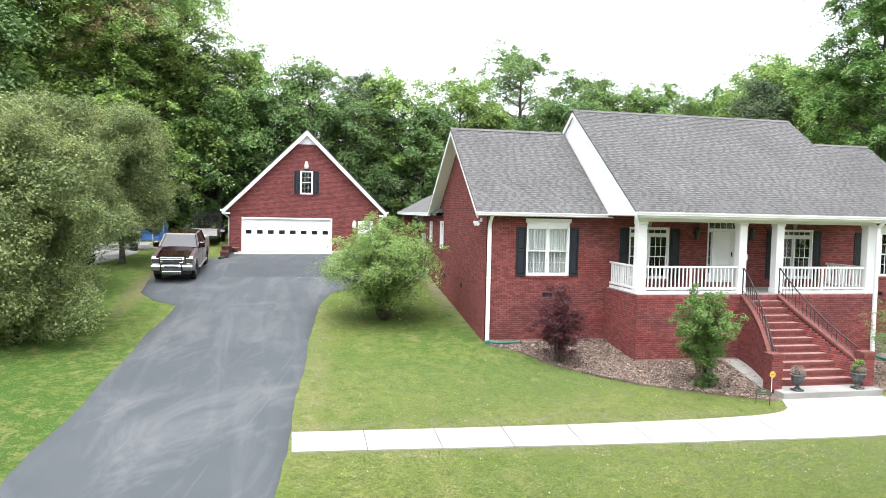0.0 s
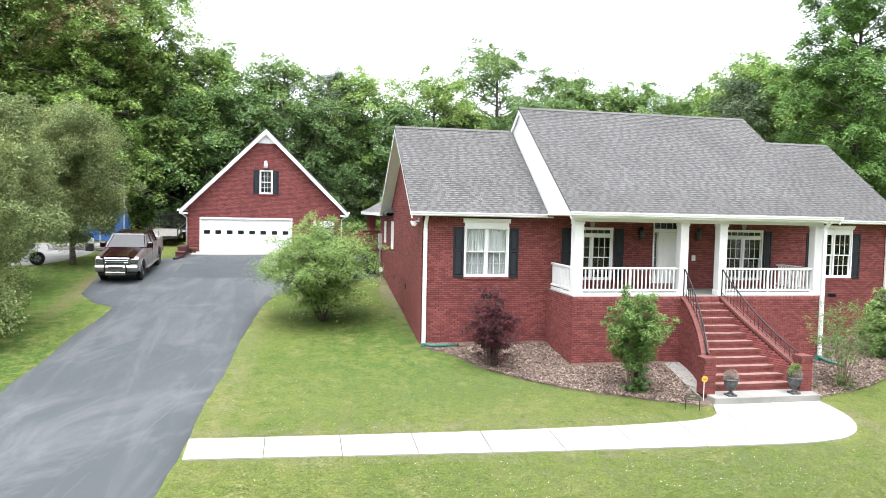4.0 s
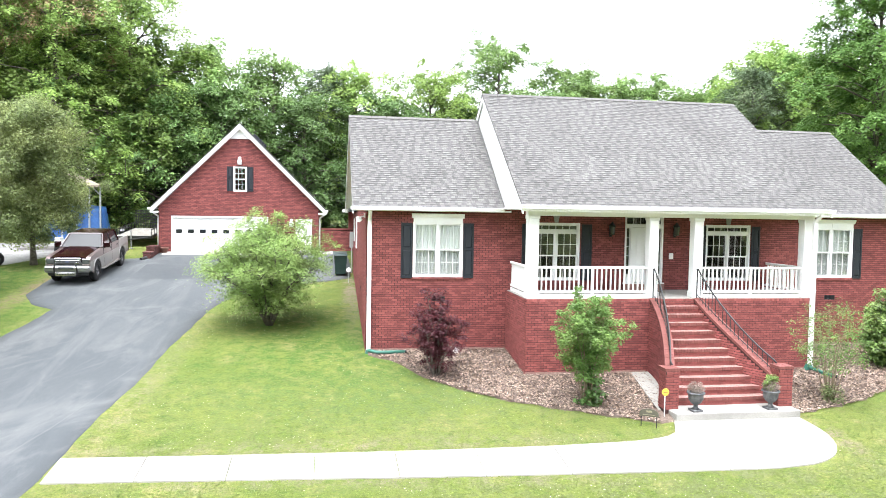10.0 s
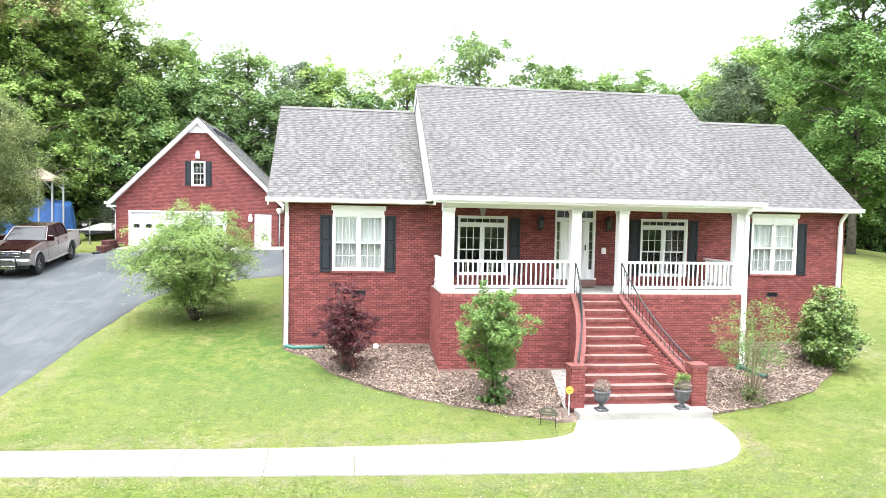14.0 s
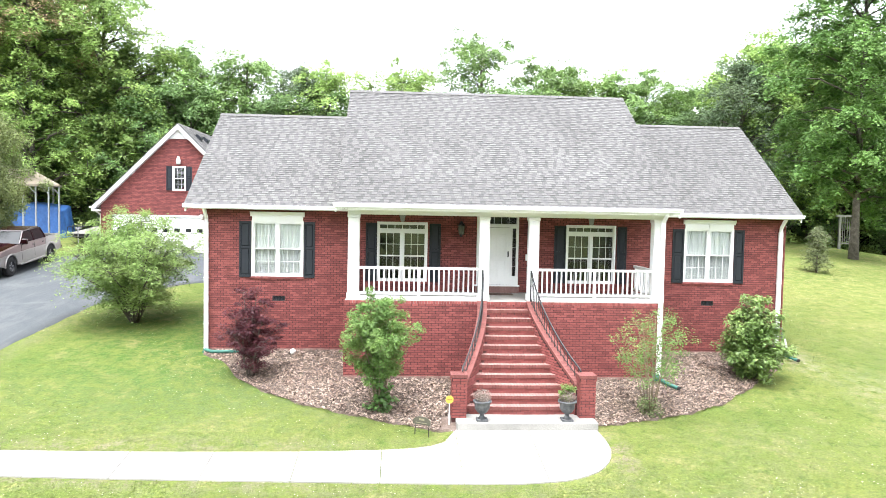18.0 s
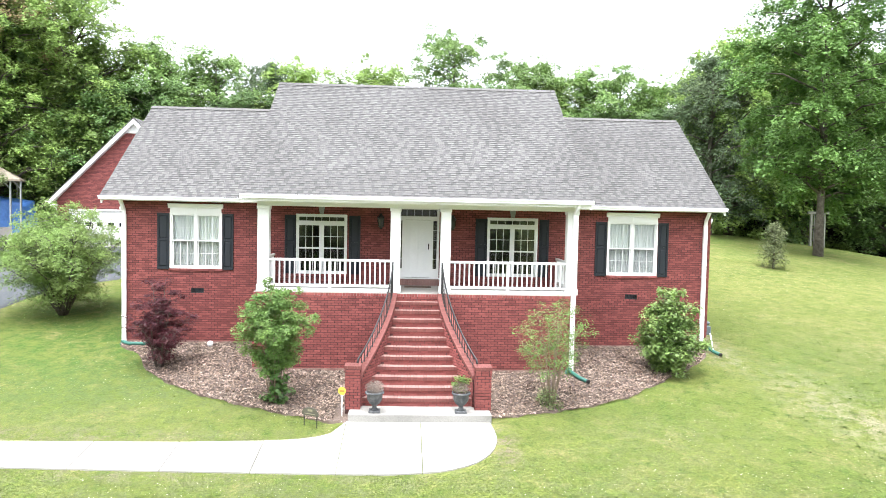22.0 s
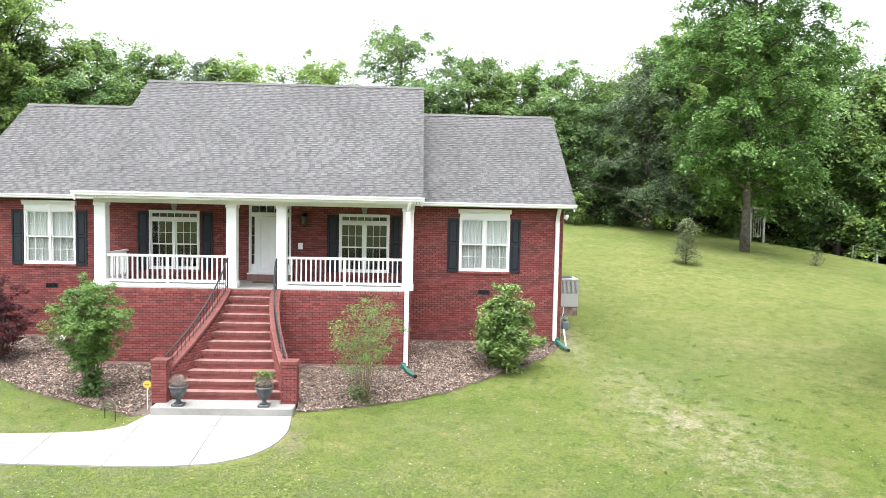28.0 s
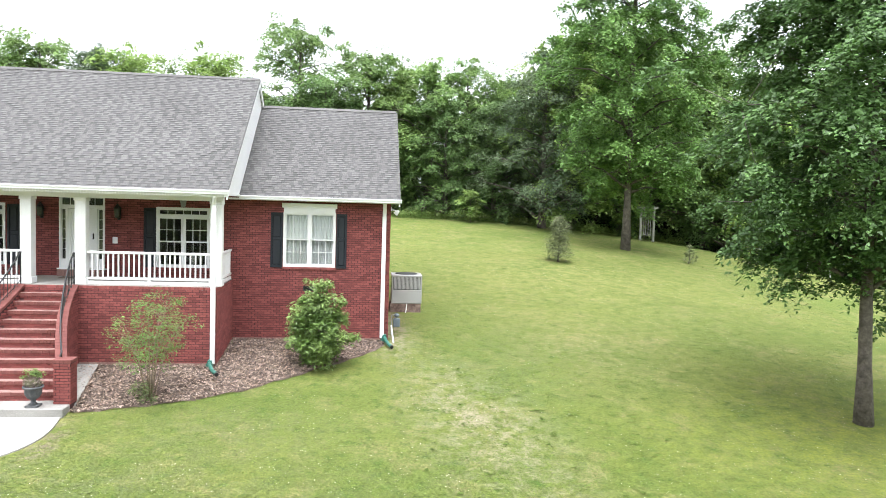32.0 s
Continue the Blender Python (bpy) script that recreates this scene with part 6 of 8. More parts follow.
tuft = [(18.1 + rng.normal() * 0.18, 21.2 + rng.normal() * 0.12, gz(18.1, 21.2) + rng.uniform(0.05, 0.5)) for k in range(20)]
single("ground_shoots", quads_mesh("ground_shoots", clump_leaves(tuft, [0.12] * 20, 26, 0.1, rng, 1.4, slim=0.25), LEAF_PEAR), LEAF_PEAR, "yellowish shoots at the foot of a crepe myrtle", "plant", kind="stuff")
set_at(tree(36, 2.7, 0.62, 0.08, LEAF_CONIFER, "small half-bare young pine on the lawn", group="lawn trees", per=26, clump=0.3, limbs=44, sub=4, trunk_r=0.06, leaf=0.13, slim=0.25, conical=0.35, name="young_pine", spray=False), 34.85, 41.6, 0, 1.0, 0.03)
set_at(tree(37, 1.2, 0.45, 0.05, LEAF_CONIFER, "tiny conifer seedling on the lawn", group="lawn trees", per=26, clump=0.15, limbs=18, sub=3, trunk_r=0.03, leaf=0.09, slim=0.25, conical=0.7, name="conifer_seedling", spray=False), 43.9, 44.3, 0, 1.0, 0.02)
set_at(tree(38, 2.6, 1.0, 0.2, LEAF_BUSH, "young broadleaf sapling at the top of the lawn", group="lawn trees", per=26, clump=0.35, limbs=10, sub=3, trunk_r=0.03, leaf=0.2, name="sapling"), 32.0, 57.5, 0, 1.0, 0.02)

# ---- the mulch bed ----
MULCH = material("bark_mulch", (0.092, 0.066, 0.05), 0.95, vary=0.5, scale=3, fine=24, bump=0.9, tint=(0.16, 0.12, 0.1))
CHIP = material("bark_chip", (0.21, 0.152, 0.118), 0.9, vary=0.3, scale=2, fine=30, island=0.8, tint=(0.32, 0.255, 0.205))
BED = [(4.5, 26.3), (5.45, 25.4), (6.2, 23.9), (7.3, 22.8), (8.4, 21.95), (10.05, 21.1), (11.6, 20.4), (12.3, 20.15), (16.3, 20.5), (17.4, 20.75), (19.0, 21.25), (20.6, 22.1), (22.0, 23.35), (23.9, 25.1), (24.6, 26.2)]


def bed_back(x):
    return 24.02 if PX0 - 0.02 < x < PX1 + 0.02 else 26.68


bv, bf = [], []
xs = np.arange(4.5, 24.61, 0.15)
for x in xs:
    a, b = float(lerp_table(BED, x)) + 0.06 * math.sin(x * 5.1) + 0.04 * math.sin(x * 11.3), bed_back(x)
    for i in range(13):
        y = a + (b - a) * i / 12
        bv.append((x, y, gz(x, y) + (0.0 if i == 0 else 0.045) + 0.02 * math.sin(x * 9 + i) * (i > 0)))
for j in range(len(xs) - 1):
    bf += [(j * 13 + i, (j + 1) * 13 + i, (j + 1) * 13 + i + 1, j * 13 + i + 1) for i in range(12)]
bed = tagged(new("mulch_bed", from_arrays("mulch_bed", bv, bf, MULCH, True)), "brown bark mulch bed along the house front", "mulch bed", kind="structure")
rng = np.random.RandomState(8)
n = 66000
px = rng.uniform(4.5, 24.6, n)
lo = lerp_table(BED, px)
hi = np.where((px > PX0) & (px < PX1), 24.0, 26.64)
py = lo + (hi - lo) * rng.uniform(-0.02, 1, n)
keep = ~((px > 12.2) & (px < 16.4) & (py < 21.0))
keep &= rng.uniform(size=n) < (hi - lo) / 5.0
px, py = px[keep], py[keep]
c = np.stack([px, py, ground(px, py) + 0.055 + rng.uniform(0, 0.03, len(px))], 1)
nrm = rng.normal(size=c.shape) * 0.35
nrm[:, 2] += 1
nrm /= np.linalg.norm(nrm, axis=1, keepdims=True)
chips = part("bark_chips", quads_mesh("bark_chips", leaf_quads(c, nrm, 0.09, rng, 0.42), CHIP), CHIP, bed)
chips["kind"] = "stuff"

# ---- grass: tufts on the near lawn, clover heads ----
rng = np.random.RandomState(9)


def on_lawn(x, y):
    drive = (x > lerp_table(DRIVE_L, y) - 0.05) & (x < lerp_table(DRIVE_R, y) + 0.05)
    walk_ = (y > lerp_table(WALK_NEAR, x) - 0.02) & (y < lerp_table(WALK_FAR, x) + 0.02) & (x > -2.85) & (x < 12.6) | (x > 12.5) & (x < 16.42 - 0.95 * np.maximum(0, 18.6 - y)) & (y > 17.34) & (y < 20.3)
    bed_ = (x > 4.4) & (x < 24.7) & (y > lerp_table(BED, x) - 0.03) & (y < 40)
    return ~(drive | walk_ | bed_)


GRASS = material("grass_blade", (0.1, 0.134, 0.026), 0.7, vary=0.25, scale=0.5, fine=4, island=0.27, tint=(0.146, 0.162, 0.038), translucent=0.2, spec=0.2)
n = 460000
gx_, gy_ = rng.uniform(-14, 46, n), 14 + 30 * rng.uniform(0, 1, n) ** 1.5
ok = on_lawn(gx_, gy_) & ~((gx_ > 4.3) & (gx_ < 25) & (gy_ > 26))
gx_, gy_ = gx_[ok], gy_[ok]
c = np.stack([gx_, gy_, ground(gx_, gy_) + 0.012], 1)
nrm = rng.normal(size=c.shape)
nrm[:, 2] = np.abs(nrm[:, 2]) + 5.0
nrm /= np.linalg.norm(nrm, axis=1, keepdims=True)
tagged(new("grass", quads_mesh("grass", leaf_quads(c, nrm, 0.05, rng, 0.5, 3), GRASS, 3)), "short mown grass tufts on the lawn", "grass", kind="stuff")
n = 15000
fx, fy = rng.uniform(-2, 46, n), 15 + 26 * rng.uniform(0, 1, n) ** 1.2
den = np.sin(fx * 0.7 + 1.0) * np.cos(fy * 0.6 + fx * 0.2) + 0.35 * np.sin(fx * 2.1 + fy * 1.7)
ok = on_lawn(fx, fy) & ~((fx > 4.3) & (fx < 25) & (fy > 26)) & (den > -0.1)
fx, fy = fx[ok], fy[ok]
c = np.stack([fx, fy, ground(fx, fy) + 0.07], 1)
nrm = rng.normal(size=c.shape) * 0.3
nrm[:, 2] += 1
nrm /= np.linalg.norm(nrm, axis=1, keepdims=True)
CLOVER = material("clover_head", (0.42, 0.43, 0.3), 0.8, vary=0.1)
tagged(new("clover", quads_mesh("clover", leaf_quads(c, nrm, 0.026, rng, 0.9), CLOVER)), "scattered white clover heads in the lawn", "clover", kind="stuff")

# darker clumps of coarse grass on the worn bank beyond the east wing
rng = np.random.RandomState(41)
tx, ty = rng.normal(27.6, 2.8, 190), rng.normal(19.8, 3.6, 190)
ok = (tx > 24.9) & (ty > 15)
heads = [(x, y, gz(x, y) + 0.03) for x, y in zip(tx[ok], ty[ok])]
TUFT = material("coarse_grass", (0.12, 0.175, 0.035), 0.7, vary=0.25, scale=1, fine=4, island=0.3, translucent=0.35, spec=0.2)
tagged(new("grass_clumps", quads_mesh("grass_clumps", clump_leaves(heads, rng.uniform(0.05, 0.22, len(heads)), 34, 0.06, rng, 0.08, up=3, slim=0.3), TUFT)), "low green coarse grass clumps on the worn bank", "grass", kind="stuff")


# ---- the pickup truck ----
MAROON = material("maroon_car_paint", (0.014, 0.003, 0.004), 0.1, metal=0.0, vary=0.04, spec=0.42)
SILVER = material("silver_beige_car_paint", (0.3, 0.285, 0.27), 0.3, metal=0.7, vary=0.08, spec=0.5)
CHROME = material("chrome", (0.42, 0.42, 0.43), 0.14, metal=1.0, vary=0.06)
# Silver-mauve paint, darkened: the upper body's dark reflection is put into the colour.
REFLECT_MAUVE = material("mauve_reflection_paint", (0.19, 0.145, 0.14), 0.3, metal=0.6, vary=0.08, spec=0.5)
BUMPER = material("satin_bumper", (0.3, 0.3, 0.3), 0.28, metal=0.8, vary=0.1)
RIM = material("dark_alloy", (0.06, 0.06, 0.065), 0.35, metal=0.7, vary=0.1)
RUBBER = material("tyre_rubber", (0.01, 0.01, 0.01), 0.85, vary=0.3, fine=50, bump=0.4)
CARGLASS = material("dark_car_glass", (0.012, 0.014, 0.015), 0.06, vary=0.05, spec=0.28)
BLACK = material("black_plastic", (0.02, 0.02, 0.02), 0.5, vary=0.2)
STEEL = material("galvanised_steel", (0.42, 0.43, 0.44), 0.45, metal=0.7, vary=0.2, scale=4)
LAMP = material("lamp_lens", (0.13, 0.135, 0.14), 0.1, metal=0.5, vary=0.1, spec=0.5)
AMBER = material("amber_lens", (0.09, 0.07, 0.06), 0.15, vary=0.05)


def wheel(parent, x, y, r, w, sg):
    """A tyre with tread blocks and a spoked rim, its outer side to sg."""
    m = Matrix.Translation((x, y, r)) @ Matrix.Rotation(radians(90), 4, "Y")
    t = Shape().lathe(0, 0, [(r * 0.5, -w * 0.1), (r * 0.55, -w / 2), (r * 0.86, -w / 2), (r * 0.97, -w * 0.4), (r, -w * 0.25), (r, w * 0.25), (r * 0.97, w * 0.4), (r * 0.86, w / 2), (r * 0.55, w / 2), (r * 0.5, w * 0.1)], 28).moved(m)
    tr = t
    for k in range(28):
        a = 2 * math.pi * k / 28
        for q in (-0.3, 0.1):
            b = Shape().box(-0.03, 0.03, r - 0.01, r + 0.014, w * q, w * (q + 0.22))
            b.moved(m @ Matrix.Rotation(a + (0.1 if q > 0 else 0), 4, "Z"))
            tr.add(b.v, b.f)
    tyre = part("tyre", t, RUBBER, parent)
    rim = Shape().lathe(0, 0, [(r * 0.56, w * 0.28 * sg), (r * 0.56, w * 0.4 * sg), (r * 0.5, w * 0.4 * sg), (r * 0.46, w * 0.2 * sg), (r * 0.2, w * 0.16 * sg), (r * 0.16, w * 0.34 * sg), (r * 0.02, w * 0.36 * sg)], 24).moved(m)
    part("rim", rim, RIM, tyre, "dark alloy rim", smooth=False)
    for k in range(5):
        s = Shape().box(-0.03, 0.03, r * 0.16, r * 0.5, w * 0.24 * sg - 0.015, w * 0.24 * sg + 0.03)
        part("spoke", s.moved(m @ Matrix.Rotation(2 * math.pi * k / 5, 4, "Z")), BUMPER, tyre)


def arch(y, r, z, n=10):
    return [(y + r * math.cos(a), z + r * math.sin(a)) for a in np.linspace(math.pi, 0, n)]


def pickup():
    """Faces -y; wheels stand on z = 0."""
    t = thing("pickup_truck", "two-tone maroon and silver crew-cab pickup parked on the driveway", "truck")
    FY, RY = -2.0, 1.9
    # lower sides with wheel arches, from front to rear
    low = [(-2.92, 0.62)] + arch(FY, 0.56, 0.46) + arch(RY, 0.56, 0.46) + [(3.05, 0.62), (3.08, 1.02), (-2.92, 1.02)]
    low = [(y, max(z, 0.5)) if not (abs(y - FY) < 0.57 or abs(y - RY) < 0.57) else (y, max(z, 0.5)) for y, z in low]
    for x0, x1 in ((-1.0, -0.86), (0.86, 1.0)):
        part("lower_side", Shape().prism(low, "x", x0, x1), SILVER, t, "silver lower body side")
    part("floor_pan", Shape().box(-0.86, 0.86, -2.8, 3.0, 0.5, 0.72), BLACK, t)
    # upper fenders and hood
    hood = [(-2.9, 1.02), (-2.93, 1.12), (-2.8, 1.24), (-1.3, 1.36), (-1.15, 1.38), (-1.15, 1.02)]
    part("fender", Shape().prism(hood, "x", -0.99, -0.8), REFLECT_MAUVE, t, "silver-mauve fender, darkened as by a reflection")
    part("fender", Shape().prism(hood, "x", 0.8, 0.99), REFLECT_MAUVE, t, "silver-mauve fender, darkened as by a reflection")
    h2 = Shape().add([(-0.8, -2.9, 1.02), (0.8, -2.9, 1.02), (0.8, -1.15, 1.02), (-0.8, -1.15, 1.02),
                      (-0.8, -2.86, 1.2), (0.8, -2.86, 1.2), (0.8, -1.15, 1.38), (-0.8, -1.15, 1.38),
                      (-0.45, -2.84, 1.27), (0.45, -2.84, 1.27), (0.5, -1.15, 1.45), (-0.5, -1.15, 1.45)],
                     [(0, 1, 5, 9, 8, 4), (4, 8, 11, 7), (8, 9, 10, 11), (9, 5, 6, 10), (1, 2, 6, 5), (0, 4, 7, 3), (2, 3, 7, 11, 10, 6)])
    part("hood", h2, MAROON, t, "maroon hood")
    # cab
    part("cab_side", Shape().box(-0.99, -0.84, -1.15, 1.42, 1.02, 1.4), REFLECT_MAUVE, t, "silver-mauve upper doors, darkened as by a reflection")
    part("cab_side", Shape().box(0.84, 0.99, -1.15, 1.42, 1.02, 1.4), REFLECT_MAUVE, t, "silver-mauve upper doors, darkened as by a reflection")
    part("cab_back", Shape().box(-0.84, 0.84, 1.34, 1.42, 0.72, 1.4), MAROON, t)
    g = [(-0.97, -1.12, 1.4), (0.97, -1.12, 1.4), (0.97, 1.42, 1.4), (-0.97, 1.42, 1.4), (-0.78, -0.4, 1.93), (0.78, -0.4, 1.93), (0.78, 1.28, 1.93), (-0.78, 1.28, 1.93)]
    roof = Shape().add(g[4:] + [(x * 0.93, y * 0.93 + 0.03, 1.99) for x, y, z in g[4:]], [(4, 5, 6, 7), (0, 1, 5, 4), (1, 2, 6, 5), (2, 3, 7, 6), (3, 0, 4, 7), (3, 2, 1, 0)])
    part("roof", roof, MAROON, t, "maroon cab roof")

    def bar(a, b, w):
        return Shape().tube([a, b], w, 6)
    for k, (a, b) in enumerate(((0, 4), (1, 5), (2, 6), (3, 7))):
        part("pillar", bar(g[a], g[b], 0.055), MAROON, t)
    for sx in (-1, 1):
        part("pillar", bar((0.965 * sx, 0.28, 1.4), (0.785 * sx, 0.3, 1.93), 0.05), MAROON, t)

    def inset(p, q, r, s, k=0.08):
        c = sum((Vector(v) for v in (p, q, r, s)), Vector()) / 4
        return [tuple(Vector(v).lerp(c, k)) for v in (p, q, r, s)]

    def glass(name, p, q, r, s, d):
        v = inset(p, q, r, s, 0.06)
        o = Vector(d) * 0.012
        sh = Shape().add(v + [tuple(Vector(w) + o) for w in v], [(0, 1, 2, 3), (7, 6, 5, 4)] + [(i, (i + 1) % 4, 4 + (i + 1) % 4, 4 + i) for i in range(4)])
        part(name, sh, CARGLASS, t, "dark tinted glass")
    glass("windscreen", g[0], g[1], g[5], g[4], (0, -0.6, 0.8))
    glass("rear_window", g[2], g[3], g[7], g[6], (0, 1, 0))
    for sx, (a, b, c, d) in ((-1, (0, 3, 7, 4)), (1, (1, 2, 6, 5))):
        lo, hi = (0.97 * sx, 0.28, 1.4), (0.78 * sx, 0.3, 1.93)
        glass("side_window", g[a], lo, hi, g[d], (sx, 0, 0.3))
        glass("side_window", lo, g[b], g[c], hi, (sx, 0, 0.3))
        part("door_seam", Shape().box(0.985 * sx - 0.01, 0.985 * sx + 0.018, 0.26, 0.275, 0.62, 1.38), BLACK, t)
        part("door_seam", Shape().box(0.985 * sx - 0.01, 0.985 * sx + 0.018, -0.98, -0.965, 0.62, 1.38), BLACK, t)
        part("door_handle", Shape().box(0.99 * sx - 0.01, 0.99 * sx + 0.03, 0.1, 0.24, 1.2, 1.25, 0.008), BLACK, t)
        part("door_handle", Shape().box(0.99 * sx - 0.01, 0.99 * sx + 0.03, 1.1, 1.24, 1.2, 1.25, 0.008), BLACK, t)
        part("trim_strip", Shape().box(0.99 * sx - 0.005, 0.99 * sx + 0.022, -2.6, 3.05, 0.99, 1.05, 0.01), SILVER, t)
        part("running_board", Shape().box(min(0.88 * sx, 1.12 * sx), max(0.88 * sx, 1.12 * sx), -1.35, 1.25, 0.42, 0.5, 0.02), SILVER, t, "silver running board")
        m = part("mirror", Shape().box(min(1.0 * sx, 1.3 * sx), max(1.0 * sx, 1.3 * sx), -1.0, -0.86, 1.38, 1.66, 0.04), MAROON, t, "large maroon towing mirror")
        part("mirror_arm", Shape().tube([(0.95 * sx, -0.9, 1.36), (1.12 * sx, -0.93, 1.4)], 0.025, 6), BLACK, m)
        for fy in (FY, RY):
            lip = Shape().tube([(1.0 * sx, y, z) for y, z in arch(fy, 0.57, 0.47, 14)], 0.04, 6)
            part("wheel_arch", lip, SILVER, t)
    # bed
    for x0, x1 in ((-0.99, -0.86), (0.86, 0.99)):
        part("bed_side", Shape().box(x0, x1, 1.46, 3.08, 1.02, 1.4, 0.03), SILVER, t, "silver bed side")
    part("tailgate", Shape().box(-0.86, 0.86, 3.0, 3.08, 0.75, 1.38, 0.02), SILVER, t)
    part("bed_floor", Shape().box(-0.86, 0.86, 1.46, 3.0, 0.72, 0.82), BLACK, t)
    part("bed_front", Shape().box(-0.86, 0.86, 1.46, 1.52, 0.82, 1.38), BLACK, t)
    part("rear_bumper", Shape().box(-0.98, 0.98, 3.08, 3.25, 0.55, 0.75, 0.03), CHROME, t)
    # face
    part("grille_surround", Shape().box(-0.6, 0.6, -2.98, -2.88, 0.84, 1.21, 0.03), CHROME, t, "chrome grille surround")
    gr = part("grille", Shape().box(-0.54, 0.54, -2.99, -2.975, 0.9, 1.16), BLACK, t)
    for z in (0.975, 1.085):
        part("grille_bar", Shape().box(-0.55, 0.55, -3.02, -2.985, z - 0.022, z + 0.022, 0.008), CHROME, gr)
    part("badge", Shape().lathe(0, 0, [(0.1, 0), (0.1, 0.012), (0.06, 0.018)], 16).moved(Matrix.Translation((0, -3.02, 1.04)) @ Matrix.Rotation(radians(90), 4, "X") @ Matrix.Diagonal((1, 0.45, 1, 1))), material("badge_blue", (0.03, 0.04, 0.09), 0.3), gr, "blue oval badge")
    for sx in (-1, 1):
        part("headlight", Shape().box(min(0.62 * sx, 0.96 * sx), max(0.62 * sx, 0.96 * sx), -2.965, -2.86, 0.93, 1.17, 0.03), LAMP, t, "clear headlight")
        part("indicator", Shape().box(min(0.62 * sx, 0.96 * sx), max(0.62 * sx, 0.96 * sx), -2.97, -2.87, 0.84, 0.92, 0.02), AMBER, t, "smoked indicator")
        wheel(t, 0.87 * sx, FY, 0.465, 0.3, sx)
        wheel(t, 0.87 * sx, RY, 0.465, 0.3, sx)
    part("front_bumper", Shape().box(-1.02, 1.02, -3.14, -2.9, 0.56, 0.86, 0.07), BUMPER, t, "silver front bumper")
    part("valance", Shape().box(-0.9, 0.9, -3.02, -2.85, 0.4, 0.58, 0.04), BLACK, t)
    part("bull_bar", Shape().tube([(-0.5, -3.2, 0.5), (-0.5, -3.3, 0.8), (-0.46, -3.28, 0.96), (-0.38, -3.26, 1.02), (0.38, -3.26, 1.02), (0.46, -3.28, 0.96), (0.5, -3.3, 0.8), (0.5, -3.2, 0.5)], 0.038, 8), BLACK, t, "black tubular bull bar", smooth=True)
    part("bull_bar_plate", Shape().box(-0.46, 0.46, -3.3, -3.26, 0.44, 0.6, 0.02), CHROME, t, "slotted bright skid plate")
    for k in range(7):
        part("slot", Shape().box(-0.36 + k * 0.12 - 0.025, -0.36 + k * 0.12 + 0.025, -3.306, -3.29, 0.49, 0.58), BLACK, t)
    part("light_bar", Shape().box(-0.34, 0.34, -3.27, -3.2, 0.76, 0.86, 0.02), LAMP, t, "white light bar")
    return t


truck = pickup()
ty = 39.25
slope = math.atan2(gz(-8.4, ty + 1.9) - gz(-8.4, ty - 2.0), 3.9)
truck.matrix_basis = Matrix.Translation((-8.27, ty, gz(-8.27, ty) + 0.04)) @ Matrix.Rotation(radians(-1.5), 4, "Z") @ Matrix.Rotation(slope, 4, "X") @ Matrix.Diagonal((0.95, 0.95, 1.0, 1))

# ---- utility trailer behind it ----
DECK = material("weathered_deck_board", (0.24, 0.225, 0.2), 0.9, vary=0.35, scale=3, fine=30, bump=0.3)
tr = thing("utility_trailer", "black steel utility trailer with a mesh ramp gate", "trailer")
for k in range(9):
    part("deck_board", Shape().box(-1.0 + k * 0.222, -1.0 + k * 0.222 + 0.21, -2.4, 2.4, 0.62, 0.66), DECK, tr)
part("chassis", Shape().box(-1.05, -0.98, -2.45, 2.45, 0.5, 0.66).box(0.98, 1.05, -2.45, 2.45, 0.5, 0.66).box(-1.05, 1.05, -2.5, -2.42, 0.5, 0.66).box(-1.05, 1.05, 2.42, 2.5, 0.5, 0.66), IRON, tr)
for x in (-1.02, 1.02):
    part("side_rail", Shape().tube([(x, -2.4, 1.05), (x, 2.4, 1.05)], 0.03, 6), IRON, tr)
    for k in range(7):
        part("stake", Shape().tube([(x, -2.4 + 0.8 * k, 0.66), (x, -2.4 + 0.8 * k, 1.05)], 0.022, 6), IRON, tr)
    sx = 1 if x > 0 else -1
    part("fender", Shape().prism([(-0.3, 0.72), (-0.2, 0.86), (1.5, 0.86), (1.6, 0.72), (1.6, 0.69), (1.48, 0.82), (-0.18, 0.82), (-0.3, 0.69)], "x", x + 0.05 * sx, x + 0.32 * sx), RIM, tr, "grey steel fender")
    wheel(tr, x + 0.18 * sx, 0.25, 0.34, 0.2, sx)
    wheel(tr, x + 0.18 * sx, 1.05, 0.34, 0.2, sx)
gate = Shape()
for k in range(19):
    gate.tube([(-1.0 + k / 9, 2.48, 0.66), (-1.0 + k / 9, 2.62, 1.85)], 0.016, 4)
for k in range(7):
    gate.tube([(-1.0, 2.48 + 0.14 * k / 6, 0.66 + 1.19 * k / 6), (1.0, 2.48 + 0.14 * k / 6, 0.66 + 1.19 * k / 6)], 0.02, 4)
part("ramp_gate", gate, IRON, tr, "black mesh ramp gate")
part("tongue", Shape().tube([(-0.8, -2.45, 0.56), (0, -3.7, 0.56)], 0.045, 6).tube([(0.8, -2.45, 0.56), (0, -3.7, 0.56)], 0.045, 6), IRON, tr)
part("jack", Shape().tube([(0.05, -3.5, 0.02), (0.05, -3.5, 1.1)], 0.035, 8).box(-0.06, 0.16, -3.6, -3.4, 0.0, 0.03), STEEL, tr, "steel trailer jack")
tr.matrix_basis = Matrix.Translation((-8.4, 49.9, gz(-8.4, 49.9))) @ Matrix.Rotation(radians(2), 4, "Z") @ Matrix.Rotation(math.atan2(gz(-8.96, 51.5) - gz(-8.96, 49.5), 2.0), 4, "X") @ Matrix.Diagonal((0.97, 0.97, 0.97, 1))

